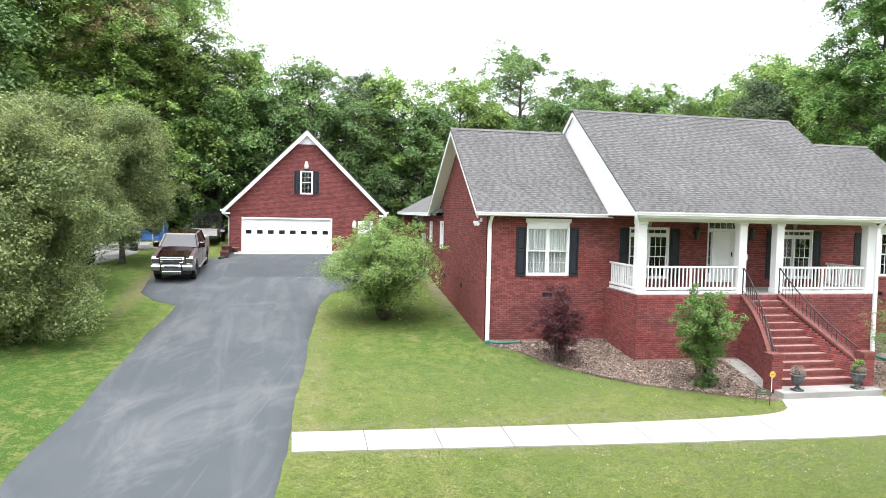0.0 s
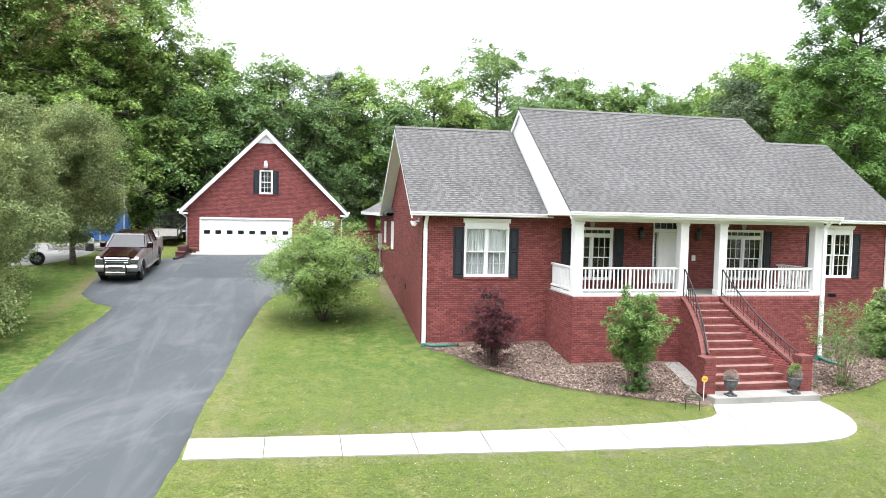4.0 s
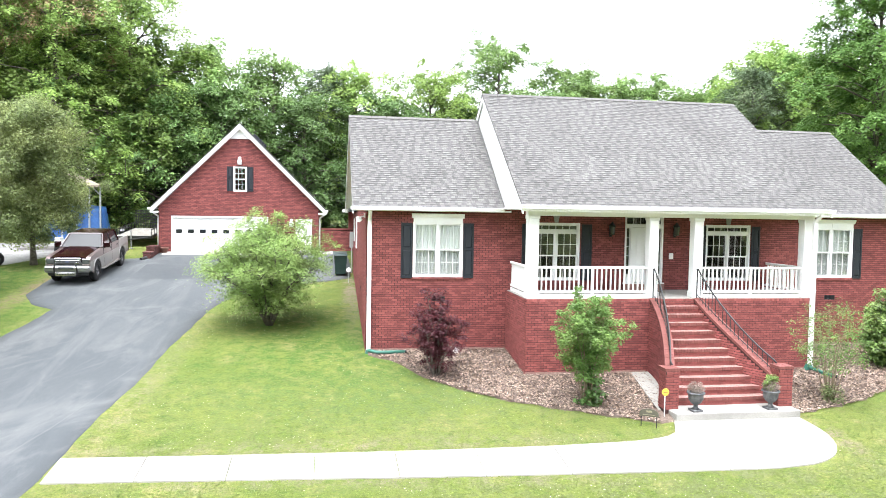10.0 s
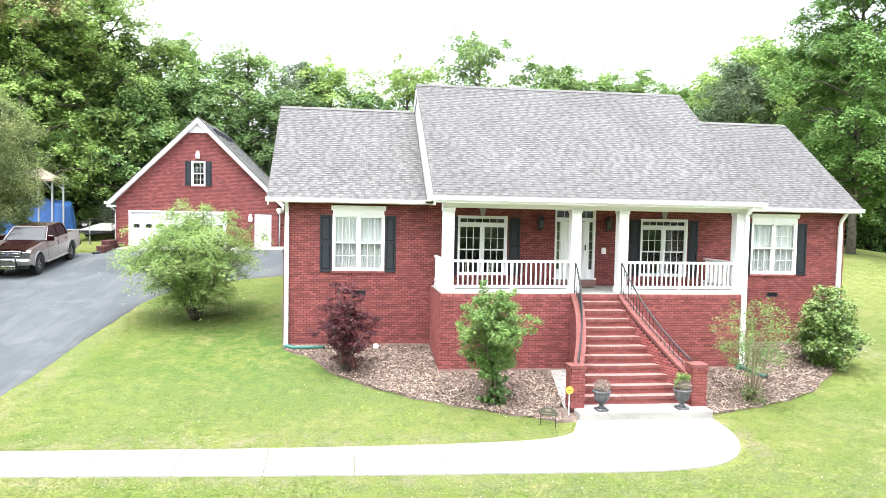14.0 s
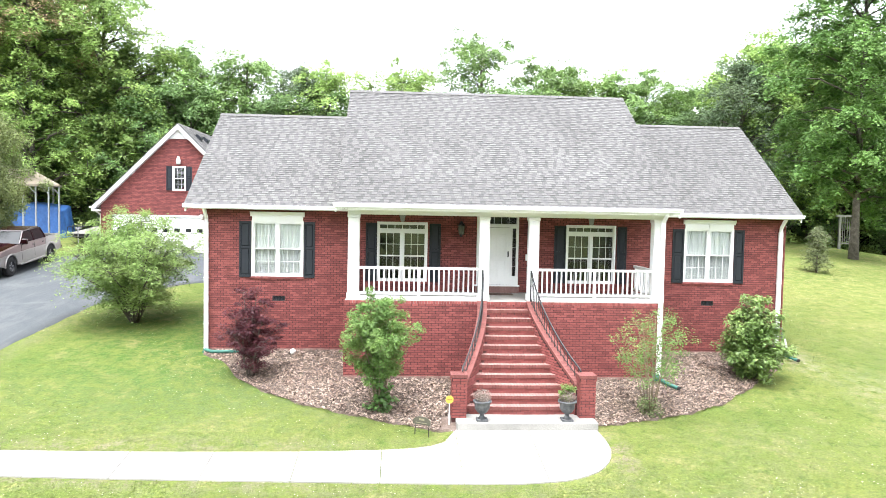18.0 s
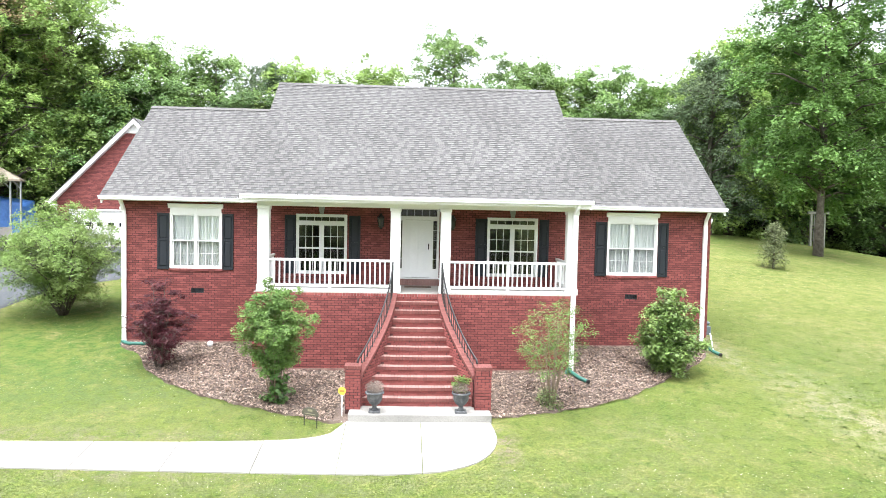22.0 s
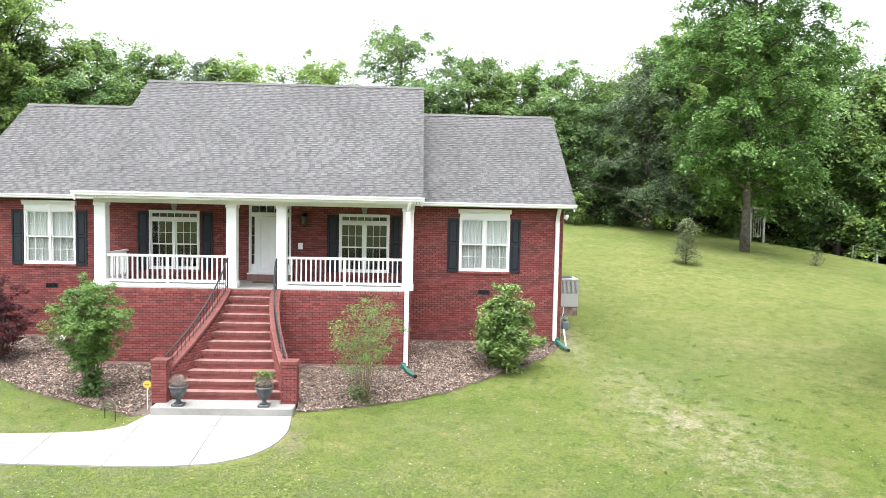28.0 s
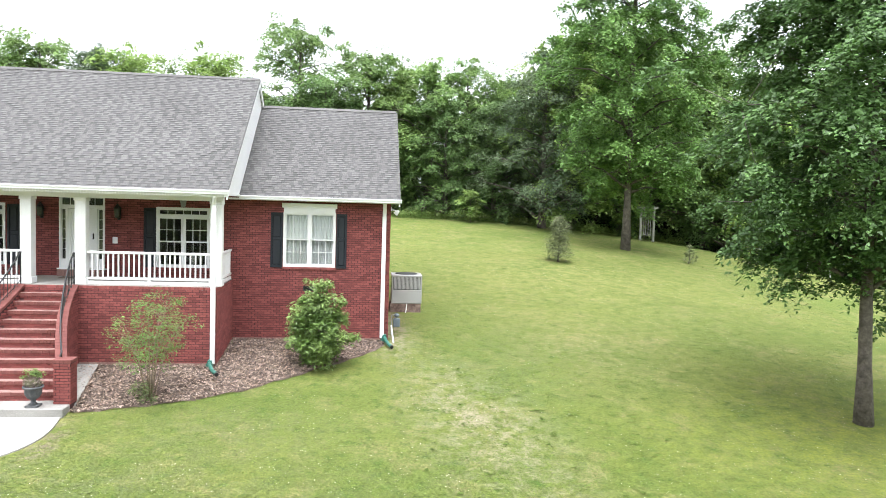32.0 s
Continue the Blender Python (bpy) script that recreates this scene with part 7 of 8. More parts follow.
# ---- open carport with a tarpaulin-covered load ----
TAN = material("tan_roof_sheet", (0.24, 0.2, 0.15), 0.7, vary=0.3, scale=2, fine=15)
TARP = material("blue_tarpaulin", (0.05, 0.14, 0.38), 0.5, vary=0.25, scale=1.2, fine=8, bump=0.5)
cp = thing("carport", "open carport with a tan roof on white steel posts", "carport")
cg = gz(-13, 51)
for x in (-17.4, -15.3, -13.2, -12.4, -11.6, -10.95):
    part("post", Shape().box(x - 0.045, x + 0.045, 50.0, 50.09, cg - 0.2, 7.0), STEEL, cp)
    part("brace", Shape().tube([(x, 50.06, 6.5), (x - 0.45, 50.06, 6.98)], 0.04, 6), STEEL, cp)
for x in (-19.0, -15.8, -12.8):
    part("post", Shape().box(x - 0.06, x + 0.06, 53.2, 53.32, cg - 0.2, 7.0), STEEL, cp)
hip = [(-17.8, 49.6), (-10.75, 49.6), (-12.3, 53.6), (-19.3, 53.6)]
ridge = [(-16.8, 51.6, 8.15), (-13.4, 51.6, 8.15)]
part("roof", Shape().add([(x, y, 7.0) for x, y in hip] + [(x, y, 7.12) for x, y in hip] + ridge,
                         [(3, 2, 1, 0), (0, 1, 5, 4), (1, 2, 6, 5), (2, 3, 7, 6), (3, 0, 4, 7), (4, 5, 9, 8), (5, 6, 9), (6, 7, 8, 9), (7, 4, 8)]), TAN, cp, "low tan sheet roof")
for k in range(9):
    x = -16.7 + k * 0.4
    part("roof_rib", Shape().prism([(49.6, 7.12), (51.6, 8.15), (51.6, 8.18), (49.6, 7.15)], "x", x, x + 0.05), TAN, cp)
rng = np.random.RandomState(3)
tv, tf = [], []
nu, nv_ = 48, 9
for i in range(nu):
    a = 2 * math.pi * i / nu
    cx_, cy_ = math.cos(a), math.sin(a)
    sq = 1 / max(abs(cx_), abs(cy_)) ** 0.85
    for j in range(nv_):
        s = j / (nv_ - 1)
        fold = 1 + 0.05 * math.sin(a * 11 + 2 * s) * (1 - s) + 0.03 * math.sin(a * 23)
        r = sq * fold * (1 - 0.12 * s)
        tv.append((-13.1 + 2.1 * r * cx_, 51.7 + 1.1 * r * cy_, cg + (2.05 + 0.12 * math.sin(a * 3)) * s))
tv.append((-13.1, 51.7, cg + 2.4))
for i in range(nu):
    for j in range(nv_ - 1):
        tf.append((i * nv_ + j, ((i + 1) % nu) * nv_ + j, ((i + 1) % nu) * nv_ + j + 1, i * nv_ + j + 1))
    tf.append((i * nv_ + nv_ - 1, ((i + 1) % nu) * nv_ + nv_ - 1, len(tv) - 1))
single("tarpaulin_load", from_arrays("tarpaulin_load", tv, tf, TARP, True), TARP, "load covered with a creased blue tarpaulin under the carport", "tarpaulin")
GRAVEL = material("pale_gravel", (0.24, 0.235, 0.225), 0.95, vary=0.35, scale=1.5, fine=14, bump=0.6)
gv, gf = [], []
for i in range(15):
    x = -20.0 + i * 0.62
    for j in range(9):
        near = float(lerp_table([(-20, 39.6), (-13.1, 40.5), (-12.2, 42.1), (-11.5, 44.4), (-11.2, 45.6)], x)) + 0.12 * math.sin(i * 2.1)
        y = near + (50.0 - near) * j / 8
        gv.append((x, y, gz(x, y) + (0.03 if 0 < i < 14 and 0 < j < 8 else -0.02)))
for i in range(14):
    gf += [(i * 9 + j, (i + 1) * 9 + j, (i + 1) * 9 + j + 1, i * 9 + j + 1) for j in range(8)]
tagged(new("gravel_pad", from_arrays("gravel_pad", gv, gf, GRAVEL, True)), "pale gravel parking pad before the carport", "gravel", kind="structure")
LUMBER = material("grey_lumber", (0.28, 0.265, 0.245), 0.9, vary=0.35, scale=2, fine=20)
lum = thing("lumber_stack", "low stack of pale weathered boards on the grass", "lumber")
for k in range(7):
    b = Shape().box(-1.6, 1.6, -0.1, 0.1, 0, 0.06)
    part("board", b.moved(Matrix.Translation((-12.6 + 0.2 * math.sin(k * 2), 46.0 + 0.22 * k, gz(-12.6, 46.0 + 0.22 * k) + 0.02 + 0.05 * (k % 2))) @ Matrix.Rotation(0.15 * math.sin(k * 1.7), 4, "Z")), LUMBER, lum)

# ---- concrete strip before the garage, and a square of fresher sealer on the drive ----
def ground_sheet(x0, x1, y0, y1, lift, nx_, ny_):
    """A slab that follows the ground, its rim turned down."""
    v, f = [], []
    for i in range(nx_ + 1):
        for j in range(ny_ + 1):
            x, y = x0 + (x1 - x0) * i / nx_, y0 + (y1 - y0) * j / ny_
            v.append((x, y, gz(x, y) + (lift if 0 < i < nx_ and 0 < j < ny_ else lift - 0.004)))
    for i in range(nx_):
        f += [(i * (ny_ + 1) + j, (i + 1) * (ny_ + 1) + j, (i + 1) * (ny_ + 1) + j + 1, i * (ny_ + 1) + j + 1) for j in range(ny_)]
    return v, f


tagged(new("garage_apron", from_arrays("garage_apron", *ground_sheet(-6.1, 3.4, 44.15, 45.27, 0.06, 20, 4), CONCRETE)), "pale concrete strip before the garage doors", "concrete", kind="structure")
SEALER = material("fresh_sealer", (0.04, 0.045, 0.049), 0.75, vary=0.25, scale=0.8, fine=60, bump=0.2, tint=(0.058, 0.063, 0.066))
tagged(new("sealed_patch", from_arrays("sealed_patch", *ground_sheet(-6.15, -0.6, 37.75, 41.3, 0.048, 24, 16), SEALER)), "darker square of fresh sealer on the driveway", "driveway", kind="structure")
bx_ = thing("white_cabinet", "small white cabinet on a black base by the gravel pad", "cabinet")
zb_ = gz(-11.9, 45.7)
part("base", Shape().box(-12.1, -11.7, 45.5, 45.9, zb_ - 0.02, zb_ + 0.45, 0.02), BLACK, bx_)
part("body", Shape().box(-12.08, -11.72, 45.47, 45.93, zb_ + 0.45, zb_ + 0.8, 0.04), WHITE, bx_)
spare = thing("loose_wheel", "black tyre on a rim standing by the gravel pad", "wheel")
wheel(spare, 0, 0, 0.34, 0.24, 1)
spare.matrix_basis = Matrix.Translation((-13.2, 40.9, gz(-13.2, 40.9) + 0.02)) @ Matrix.Rotation(radians(-60), 4, "Z")

# ---- brick edging beside the garage, with a pot ----
OLD_BRICK = material("weathered_brick", (0.105, 0.045, 0.04), 0.9, vary=0.35, scale=1.5, fine=40, bump=0.4, island=0.25, tint=(0.075, 0.04, 0.036), spec=0.15)
edge = thing("brick_edging", "stepped low red brick retaining wall beside the garage", "retaining wall")
for k, (ya, yb, z) in enumerate(((43.0, 43.8, 0.35), (43.8, 45.25, 0.62))):
    boxes = []
    x0, x1, zb = -6.75, -6.35, gz(-6.6, 43.2) - 0.1
    zt = gz(-6.6, 43.5) + z
    part("core", Shape().box(x0 + 0.01, x1 - 0.01, ya + 0.01, yb - 0.01, zb, zt - 0.02), MORTAR, edge)
    for pl, lim in ((lambda u, z, d: (u, ya - d, z), (x0, x1)), (lambda u, z, d: (x1 + d, u, z), (ya, yb)), (lambda u, z, d: (x0 - d, -u, z), (-yb, -ya))):
        boxes += brick_boxes(zb, zt - 0.09, lambda z, lim=lim: lim, [], pl, 70 + k)
    part("brickwork", brick_mesh("brickwork", boxes, OLD_BRICK), OLD_BRICK, edge)
    part("coping", Shape().box(x0 - 0.02, x1 + 0.02, ya - 0.02, yb, zt - 0.085, zt, 0.008), OLD_BRICK, edge)
TERRA = material("terracotta", (0.15, 0.075, 0.055), 0.85, vary=0.2)
pot = thing("terracotta_pot", "terracotta pot beside the garage door", "pot")
zp = GF + 0.03
part("bowl", Shape().lathe(-6.05, 44.95, [(0.12, zp), (0.2, zp + 0.3), (0.23, zp + 0.32), (0.23, zp + 0.38), (0.19, zp + 0.38), (0.17, zp + 0.3)], 14), TERRA, pot, smooth=True)
single("drain_pipe_end", Shape().tube([(-6.55, 42.9, gz(-6.5, 42.9) + 0.1), (-6.75, 42.55, gz(-6.7, 42.5) + 0.08)], 0.09, 10), BLACK, "short black drain pipe end beside the driveway", "pipe")

# ---- urns on the stair slab ----
URN = material("weathered_grey_urn", (0.05, 0.054, 0.058), 0.7, vary=0.4, scale=6, fine=30, tint=(0.14, 0.14, 0.14))
DRY = material("dry_heather", (0.31, 0.25, 0.21), 0.9, vary=0.3, island=0.4, translucent=0.25)


def urn(x, y, label, green, seed):
    z = Z0
    u = thing("garden_urn", label, "urn", "urns at the stair")
    part("plinth", Shape().box(x - 0.15, x + 0.15, y - 0.15, y + 0.15, z, z + 0.06, 0.01), URN, u)
    part("bowl", Shape().lathe(x, y, [(0.12, z + 0.06), (0.06, z + 0.12), (0.06, z + 0.18), (0.14, z + 0.24), (0.2, z + 0.34), (0.21, z + 0.48), (0.25, z + 0.5), (0.25, z + 0.54), (0.2, z + 0.54), (0.18, z + 0.46)], 20), URN, u, smooth=True)
    rng = np.random.RandomState(seed)
    part("dried_globe", quads_mesh("dried_globe", clump_leaves([(x, y, z + 0.66)], [0.25], 1300, 0.055, rng, 0.75, up=0.2, slim=0.22), DRY), DRY, u, "globe of fine dried twigs")
    if green:
        c = [(x + rng.normal() * 0.07, y + rng.normal() * 0.07, z + 0.6 + rng.uniform(0, green)) for k in range(22)]
        part("plant", quads_mesh("plant", clump_leaves(c, [0.11] * 22, 26, 0.085, rng, 0.9, slim=0.4), LEAF_CREPE), LEAF_CREPE, u, "leafy green plant")


urn(13.28, 20.43, "grey footed urn with dried heather on the slab", 0, 1)
urn(15.55, 20.43, "grey footed urn with a leafy green plant on the slab", 0.34, 2)

# ---- stakes and signs ----
YELLOW = material("yellow_sign", (0.55, 0.38, 0.05), 0.5, vary=0.08)
sg = thing("yard_sign", "small yellow octagonal security sign on a stake", "sign")
zs = gz(12.42, 20.55)
part("stake", Shape().tube([(12.42, 20.55, zs - 0.05), (12.42, 20.55, zs + 0.62)], 0.014, 6), WHITE, sg)
part("plate", Shape().lathe(0, 0, [(0.11, 0), (0.11, 0.012)], 8).moved(Matrix.Translation((12.42, 20.53, zs + 0.72)) @ Matrix.Rotation(radians(90), 4, "X") @ Matrix.Rotation(radians(22.5), 4, "Z")), YELLOW, sg)
part("print_bar", Shape().box(12.36, 12.48, 20.513, 20.516, zs + 0.7, zs + 0.735), material("faded_print", (0.3, 0.17, 0.04), 0.6), sg)
pl = thing("house_plaque", "low dark arched plaque on two iron legs", "sign")
zs = gz(11.68, 19.94)
turned = Matrix.Translation((11.68, 19.94, 0)) @ Matrix.Rotation(radians(-30), 4, "Z") @ Matrix.Translation((-11.52, -20.1, 0))
for x in (11.32, 11.72):
    part("leg", Shape().tube([(x, 20.1, zs - 0.05), (x, 20.1, zs + 0.42)], 0.012, 6).moved(turned), IRON, pl)
arc = [(11.27, zs + 0.3)] + [(11.52 - 0.25 * math.cos(a), zs + 0.38 + 0.13 * math.sin(a)) for a in np.linspace(0, math.pi, 12)] + [(11.77, zs + 0.3)]
part("plate", Shape().prism(arc, "y", 20.07, 20.1).moved(turned), material("dark_plaque", (0.085, 0.08, 0.058), 0.5, vary=0.2), pl)
part("print_bar", Shape().box(11.45, 11.6, 20.064, 20.069, zs + 0.41, zs + 0.46).box(11.36, 11.68, 20.064, 20.069, zs + 0.34, zs + 0.355).moved(turned), material("faded_gold", (0.22, 0.2, 0.13), 0.5), pl)
single("white_globe", Shape().lathe(7.5, 26.2, [(0.02, gz(7.5, 26.2) + 0.05), (0.08, gz(7.5, 26.2) + 0.09), (0.1, gz(7.5, 26.2) + 0.15), (0.08, gz(7.5, 26.2) + 0.22), (0.02, gz(7.5, 26.2) + 0.25)], 14), WHITE, "small white globe light in the mulch", "garden light", smooth=True)


# ---- green splash elbows at the downspouts ----
def elbow(path, label):
    e = thing("drain_elbow", label, "drain pipe", "drain elbows")
    part("hose", Shape().tube(path, 0.06, 8), GREEN_PLASTIC, e, smooth=True)
    x, y, z = path[0]
    part("boot", Shape().prism([(x - 0.16, z - 0.2), (x + 0.1, z - 0.2), (x + 0.06, z + 0.06), (x - 0.06, z + 0.06)], "y", y - 0.09, y + 0.09), GREEN_PLASTIC, e)
    part("mouth", Shape().tube([path[-1], tuple(Vector(path[-1]) + (Vector(path[-1]) - Vector(path[-2])).normalized() * 0.05)], 0.062, 8), BLACK, e)


g0 = gz(4.6, 26.4)
elbow([(4.52, 26.55, 1.0), (4.55, 26.4, g0 + 0.12), (4.8, 26.2, g0 + 0.1), (5.2, 26.2, g0 + 0.1), (5.75, 26.35, g0 + 0.08)], "green corrugated drain pipe at the house corner")
g1 = gz(19.3, 23.3)
elbow([(19.22, 23.9, 0.78), (19.24, 23.7, g1 + 0.22), (19.4, 23.3, g1 + 0.14), (19.58, 23.0, g1 + 0.1)], "green drain elbow under the porch downspout")
g2 = gz(24.7, 26.0)
elbow([(24.63, 26.55, 1.15), (24.65, 26.4, g2 + 0.2), (24.75, 26.0, g2 + 0.12), (24.85, 25.7, g2 + 0.08)], "green drain elbow at the house corner")

# ---- at the east side: air conditioner and gas meter ----
UNIT = material("grey_metal_casing", (0.37, 0.375, 0.355), 0.5, vary=0.1, scale=2)
ax0, ax1, ay0, ay1, az0, az1 = 24.98, 26.2, 30.3, 31.45, 1.8, 2.96
ac = thing("air_conditioner", "pale grey air-conditioning unit on a brick plinth", "air conditioner")
part("plinth", Shape().box(ax0 - 0.05, ax1 - 0.03, ay0 + 0.02, ay1, 1.0, az0), material("stained_brick", (0.115, 0.075, 0.062), 0.9, vary=0.5, scale=4, fine=12, bump=0.4, tint=(0.26, 0.19, 0.16)), ac, "stained brick plinth")
part("casing", Shape().box(ax0, ax1, ay0, ay1, az0, az0 + 0.56, 0.02), UNIT, ac)
part("coil_box", Shape().box(ax0 + 0.03, ax1 - 0.03, ay0 + 0.04, ay1 - 0.03, az0 + 0.56, az1 - 0.08), BLACK, ac)
for k in range(20):
    x = ax0 + 0.1 + (ax1 - ax0 - 0.2) * k / 19
    part("louvre", Shape().box(x - 0.018, x + 0.018, ay0 + 0.0, ay0 + 0.038, az0 + 0.58, az1 - 0.08), UNIT, ac)
for k in range(18):
    y = ay0 + 0.08 + (ay1 - ay0 - 0.16) * k / 17
    part("louvre", Shape().box(ax1 - 0.028, ax1, y - 0.018, y + 0.018, az0 + 0.58, az1 - 0.08), UNIT, ac)
for x in (ax0, ax1 - 0.06):
    part("corner_post", Shape().box(x, x + 0.06, ay0 - 0.004, ay0 + 0.05, az0 + 0.56, az1 - 0.08), UNIT, ac)
part("lid", Shape().box(ax0 - 0.01, ax1 + 0.01, ay0 - 0.01, ay1 + 0.01, az1 - 0.08, az1, 0.02), UNIT, ac)
part("fan_guard", Shape().lathe((ax0 + ax1) / 2, (ay0 + ay1) / 2, [(0.46, az1), (0.44, az1 + 0.03), (0.1, az1 + 0.05)], 24), BLACK, ac)
part("drain_pipe", Shape().tube([(ax0 + 0.62, ay0 - 0.03, az0 + 0.0), (ax0 + 0.6, ay0 - 0.05, az0 - 0.25), (ax0 + 0.56, ay0 - 0.06, az0 - 0.4), (ax0 + 0.64, ay0 - 0.1, az0 - 0.45)], 0.022, 8), WHITE, ac, "white condensate pipe")
METER = material("blue_grey_meter", (0.12, 0.15, 0.165), 0.5, vary=0.15, scale=4)
gm = thing("gas_meter", "grey gas meter with pipes on the east wall", "gas meter")
zg = gz(24.95, 27.5)
part("riser", Shape().tube([(24.9, 27.4, zg), (24.9, 27.4, zg + 0.7), (25.05, 27.4, zg + 0.75)], 0.022, 8), STEEL, gm)
part("body", Shape().box(24.96, 25.2, 27.3, 27.5, zg + 0.28, zg + 0.6, 0.03), METER, gm)
part("regulator", Shape().lathe(25.08, 27.4, [(0.04, zg + 0.62), (0.1, zg + 0.68), (0.1, zg + 0.72), (0.04, zg + 0.78)], 12), METER, gm)
single("standpipe", Shape().tube([(24.95, 26.5, gz(24.95, 26.5) - 0.02), (24.86, 26.6, gz(24.9, 26.5) + 0.6)], 0.03, 8), WHITE, "leaning white plastic pipe at the house corner", "pipe")

# ---- at the west side: floodlights, meter box, wheeled bin ----
for fx_, sd_ in ((XL, -1), (XR, 1)):
    fl = thing("floodlight", "white twin floodlight under the eave corner", "lamp", "floodlights")
    part("base", Shape().box(min(fx_ + 0.008 * sd_, fx_ + 0.06 * sd_), max(fx_ + 0.008 * sd_, fx_ + 0.06 * sd_), 27.25, 27.4, 5.55, 5.7, 0.01), WHITE, fl)
    for y, dx in ((27.2, 0.22), (27.45, 0.25)):
        part("head", Shape().lathe(0, 0, [(0.03, -0.1), (0.06, -0.04), (0.085, 0.08), (0.07, 0.085)], 12).moved(Matrix.Translation((fx_ + dx * sd_, y, 5.5)) @ Matrix.Rotation(radians(-140 * sd_), 4, "Y")), WHITE, fl)
        part("arm", Shape().tube([(fx_ + 0.05 * sd_, 27.32, 5.6), (fx_ + (dx - 0.04) * sd_, y, 5.56)], 0.018, 6), WHITE, fl)
mb = thing("meter_box", "grey electric meter box on the side wall", "meter box")
part("box", Shape().box(XL - 0.2, XL - 0.01, 39.05, 39.4, 3.9, 4.7, 0.015), UNIT, mb)
part("conduit", Shape().tube([(XL - 0.1, 39.2, 2.5), (XL - 0.1, 39.2, 3.9)], 0.035, 8), UNIT, mb)
bn = thing("wheelie_bin", "dark green wheeled bin beside the house wall", "bin")
bx, by = 3.75, 38.6
zb = gz(bx, by) + 0.04
BIN = material("dark_green_bin", (0.015, 0.035, 0.03), 0.45, vary=0.2)
part("body", Shape().add([(bx - 0.26, by - 0.3, zb + 0.05), (bx + 0.26, by - 0.3, zb + 0.05), (bx + 0.26, by + 0.24, zb + 0.05), (bx - 0.26, by + 0.24, zb + 0.05), (bx - 0.32, by - 0.38, zb + 0.98), (bx + 0.32, by - 0.38, zb + 0.98), (bx + 0.32, by + 0.36, zb + 0.98), (bx - 0.32, by + 0.36, zb + 0.98)],
     [(3, 2, 1, 0), (4, 5, 6, 7), (0, 1, 5, 4), (1, 2, 6, 5), (2, 3, 7, 6), (3, 0, 4, 7)]), BIN, bn)
part("lid", Shape().prism([(by - 0.42, zb + 0.98), (by - 0.38, zb + 1.04), (by + 0.3, zb + 1.1), (by + 0.4, zb + 1.06), (by + 0.4, zb + 0.98)], "x", bx - 0.34, bx + 0.34), BIN, bn)
for x in (bx - 0.24, bx + 0.24):
    part("wheel", Shape().lathe(0, 0, [(0.13, -0.03), (0.13, 0.03)], 14).moved(Matrix.Translation((x, by + 0.28, zb + 0.12)) @ Matrix.Rotation(radians(90), 4, "Y")), RUBBER, bn)
part("grab_bar", Shape().tube([(bx - 0.25, by + 0.42, zb + 1.0), (bx + 0.25, by + 0.42, zb + 1.0)], 0.018, 6), BIN, bn)
MX, MY = 4.12, 37.0
mk = thing("driveway_marker", "white round marker on a thin stake beside the house wall", "marker")
part("stake", Shape().tube([(MX, MY, gz(MX, MY) - 0.05), (MX, MY, gz(MX, MY) + 0.62)], 0.012, 6), STEEL, mk)
part("disc", Shape().lathe(0, 0, [(0.005, -0.012), (0.12, -0.012), (0.12, 0.012), (0.005, 0.012)], 18).moved(Matrix.Translation((MX, MY - 0.02, gz(MX, MY) + 0.62)) @ Matrix.Rotation(radians(90), 4, "X")), WHITE, mk, "white disc")
for hole, lab in (((-35.2, -34.5, 4.1, 5.45), "narrow white window in the gable side wall"), ((-37.9, -37.3, 4.3, 5.4), "narrow white window in the rear ell")):
    w = window("window_6" if hole[0] > -36 else "window_7", (hole[0], hole[1], hole[2], hole[3]), 0.0, lab, units=1, cols=2, casing=0.05)
    brick_sill(w, hole[0] - 0.03, hole[1] + 0.03, 0.0, hole[2])
    w.matrix_basis = Matrix.Translation((XL, 0, 0)) @ Matrix.Rotation(radians(-90), 4, "Z")
for y, z in ((30.4, 2.65), (33.95, 2.75)):
    v = thing("foundation_vent", "black cast-iron vent in the side wall", "vent", "foundation vents")
    part("backing", Shape().box(XL + 0.03, XL + 0.05, y, y + 0.35, z, z + 0.2), IRON, v)
    for k in range(7):
        part("slat", Shape().box(XL - 0.005, XL + 0.03, y + 0.02 + k * 0.05, y + 0.035 + k * 0.05, z, z + 0.2), SHUTTER, v)

# ---- far side of the lawn ----
POSTW = material("weathered_post", (0.25, 0.25, 0.21), 0.9, vary=0.3, scale=3)
sw = thing("swing_frame", "weathered wooden swing frame with hanging ropes", "swing")
sx_, sy_ = 45.4, 56.4
zg = gz(sx_, sy_)
for dx in (0, 1.05):
    part("post", Shape().box(sx_ + dx - 0.08, sx_ + dx + 0.08, sy_ - 0.08, sy_ + 0.08, zg - 0.1, zg + 2.5), POSTW, sw)
part("beam", Shape().box(sx_ - 0.3, sx_ + 1.35, sy_ - 0.1, sy_ + 0.1, zg + 2.5, zg + 2.68), POSTW, sw)
for dx in (0.25, 0.42, 0.62, 0.8):
    part("rope", Shape().tube([(sx_ + dx, sy_, zg + 2.5), (sx_ + dx, sy_, zg + 0.45)], 0.03, 6), POSTW, sw)
part("seat", Shape().box(sx_ + 0.2, sx_ + 0.85, sy_ - 0.12, sy_ + 0.12, zg + 0.4, zg + 0.46), POSTW, sw)
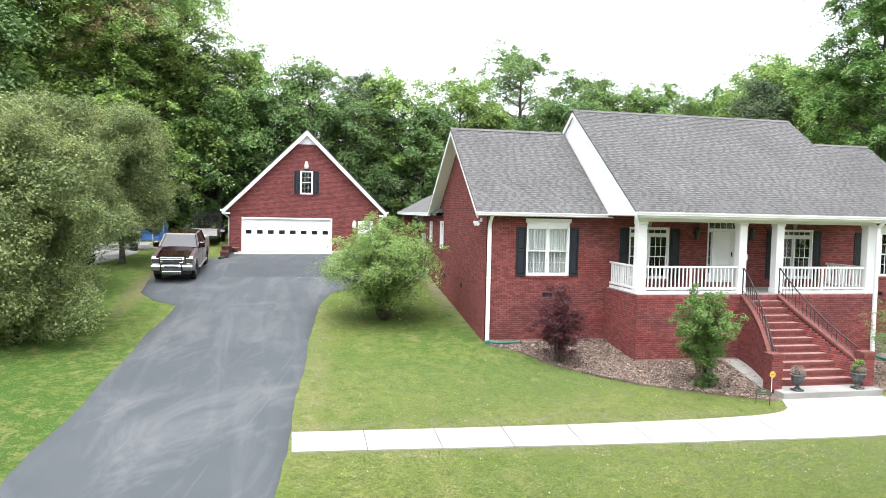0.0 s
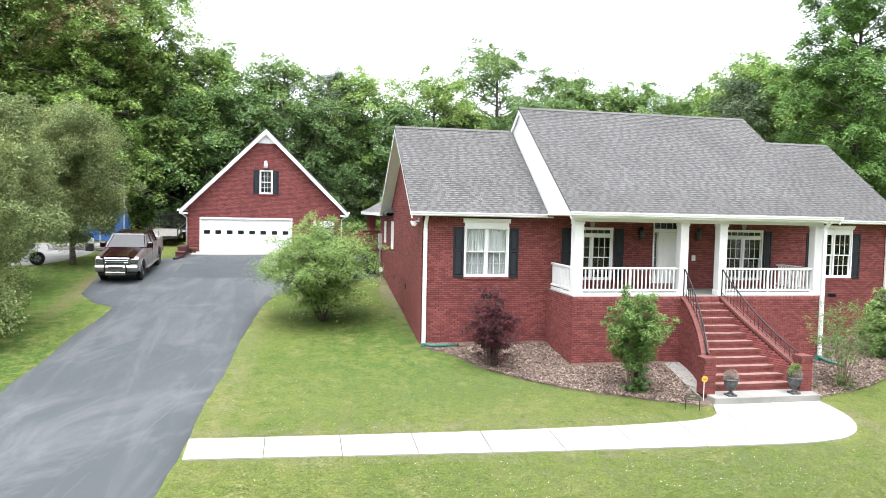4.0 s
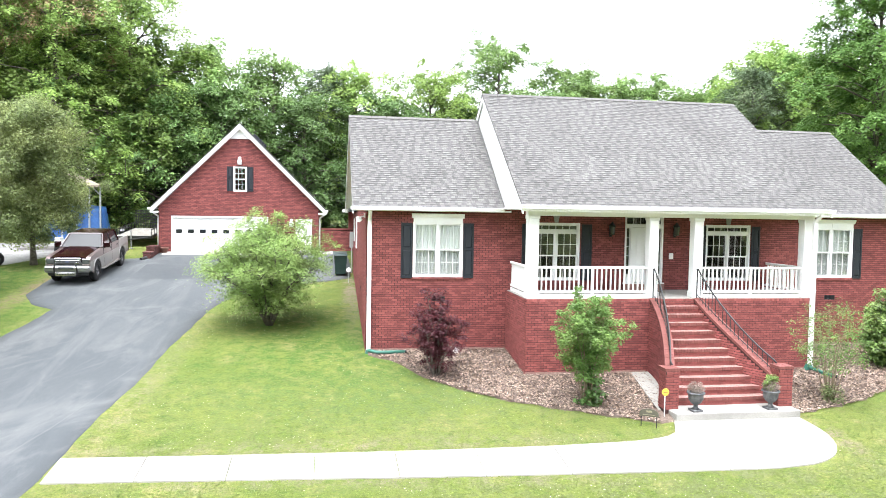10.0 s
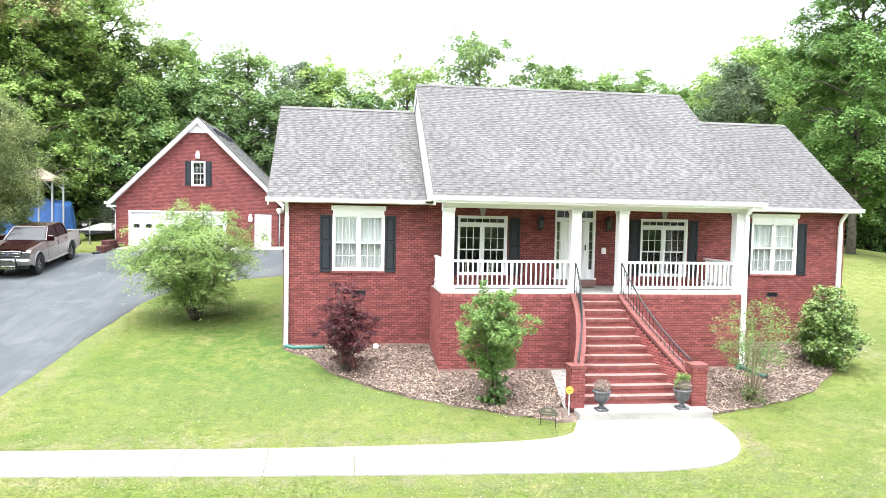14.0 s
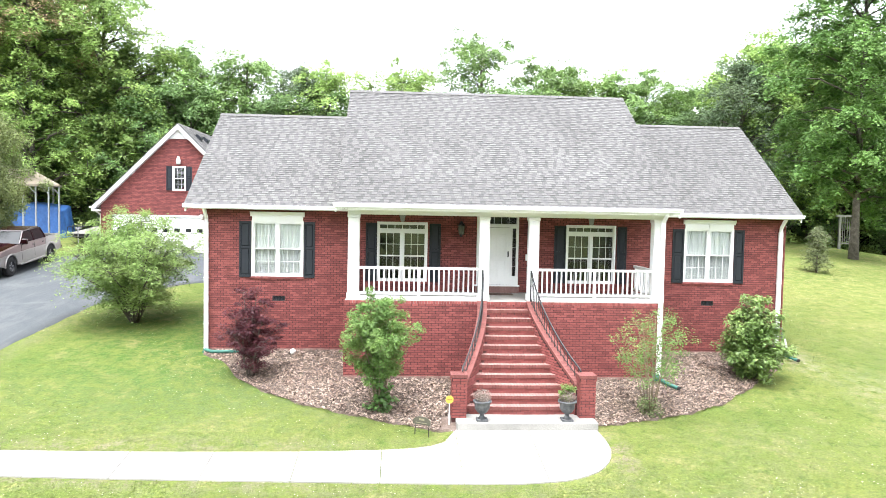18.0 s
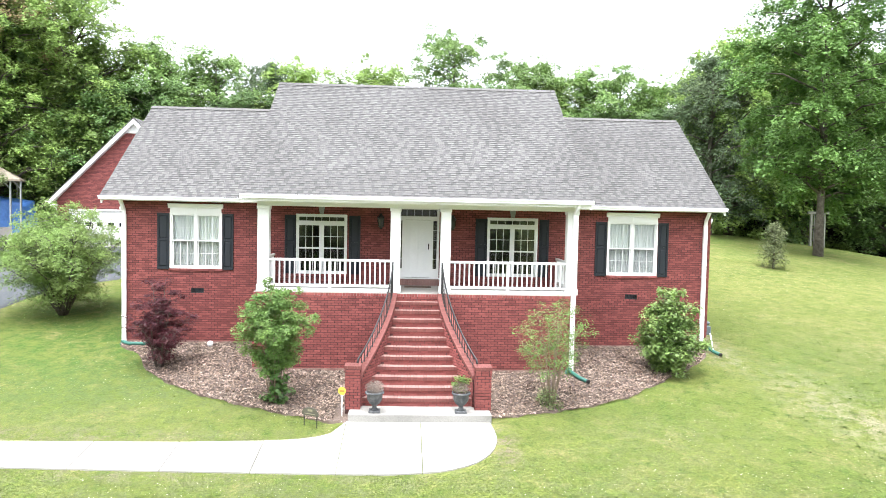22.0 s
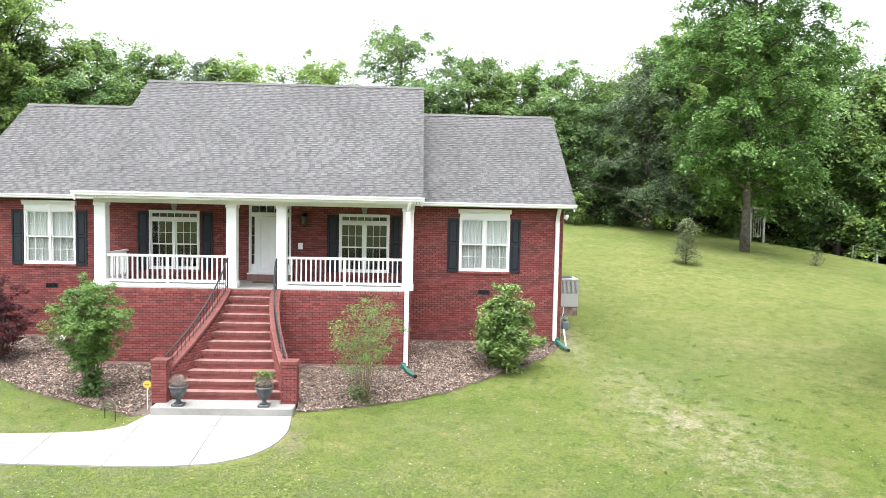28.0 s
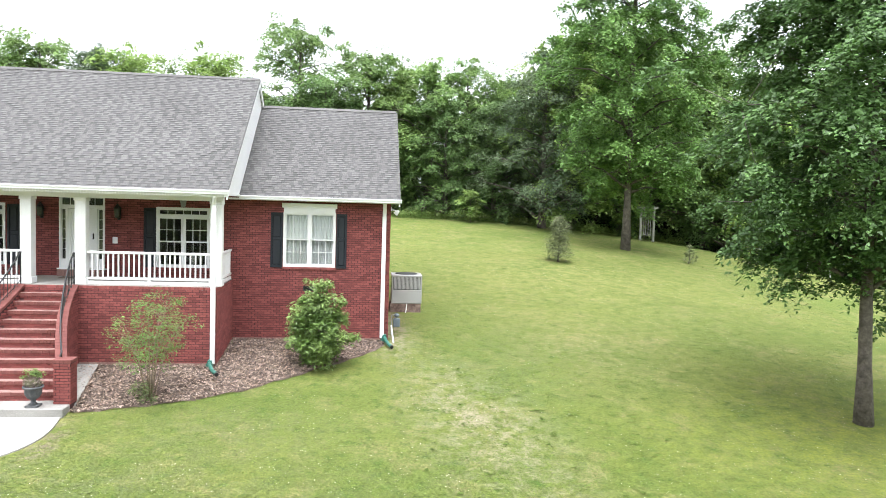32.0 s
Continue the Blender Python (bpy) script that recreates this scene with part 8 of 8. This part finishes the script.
# Boards coloured near black, almost no gloss: the trees' shade is in the colour.
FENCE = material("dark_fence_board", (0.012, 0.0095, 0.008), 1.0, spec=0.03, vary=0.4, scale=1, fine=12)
fn = thing("board_fence", "weathered board fence, darkened for the shade under the trees", "fence")
fpts = [(40.5, 62.0), (44.0, 62.0), (52.0, 60.5), (58.0, 57.6)]
for (xa, ya), (xb, yb) in zip(fpts, fpts[1:]):
    L = math.hypot(xb - xa, yb - ya)
    m = max(1, round(L / 2.4))
    for k in range(m):
        s0, s1 = k / m, (k + 1) / m
        a = (xa + (xb - xa) * s0, ya + (yb - ya) * s0)
        b = (xa + (xb - xa) * s1, ya + (yb - ya) * s1)
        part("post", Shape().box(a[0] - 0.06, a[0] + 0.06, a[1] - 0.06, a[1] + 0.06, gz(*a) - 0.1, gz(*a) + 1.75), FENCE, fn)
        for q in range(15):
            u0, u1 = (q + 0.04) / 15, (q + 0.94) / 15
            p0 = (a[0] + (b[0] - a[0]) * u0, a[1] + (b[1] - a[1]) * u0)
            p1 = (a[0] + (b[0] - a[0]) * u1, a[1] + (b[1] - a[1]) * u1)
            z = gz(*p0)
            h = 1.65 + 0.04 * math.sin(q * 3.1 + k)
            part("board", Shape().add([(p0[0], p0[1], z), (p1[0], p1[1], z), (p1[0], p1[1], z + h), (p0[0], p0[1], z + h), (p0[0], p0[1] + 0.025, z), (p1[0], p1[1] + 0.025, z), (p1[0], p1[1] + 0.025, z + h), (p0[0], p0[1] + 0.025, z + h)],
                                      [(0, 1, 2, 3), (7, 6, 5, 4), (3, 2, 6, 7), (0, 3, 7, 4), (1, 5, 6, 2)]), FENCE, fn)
wf = thing("rail_fence", "low white rail fence at the far edge of the lawn", "fence")
for k in range(5):
    x, y = 53.3 + k * 1.5, 55.9 - k * 0.7
    part("post", Shape().box(x - 0.05, x + 0.05, y - 0.05, y + 0.05, gz(x, y) - 0.1, gz(x, y) + 1.0), WHITE, wf)
    if k < 4:
        part("rail", Shape().tube([(x, y, gz(x, y) + 0.95), (x + 1.5, y - 0.7, gz(x + 1.5, y - 0.7) + 0.95)], 0.035, 6), WHITE, wf)
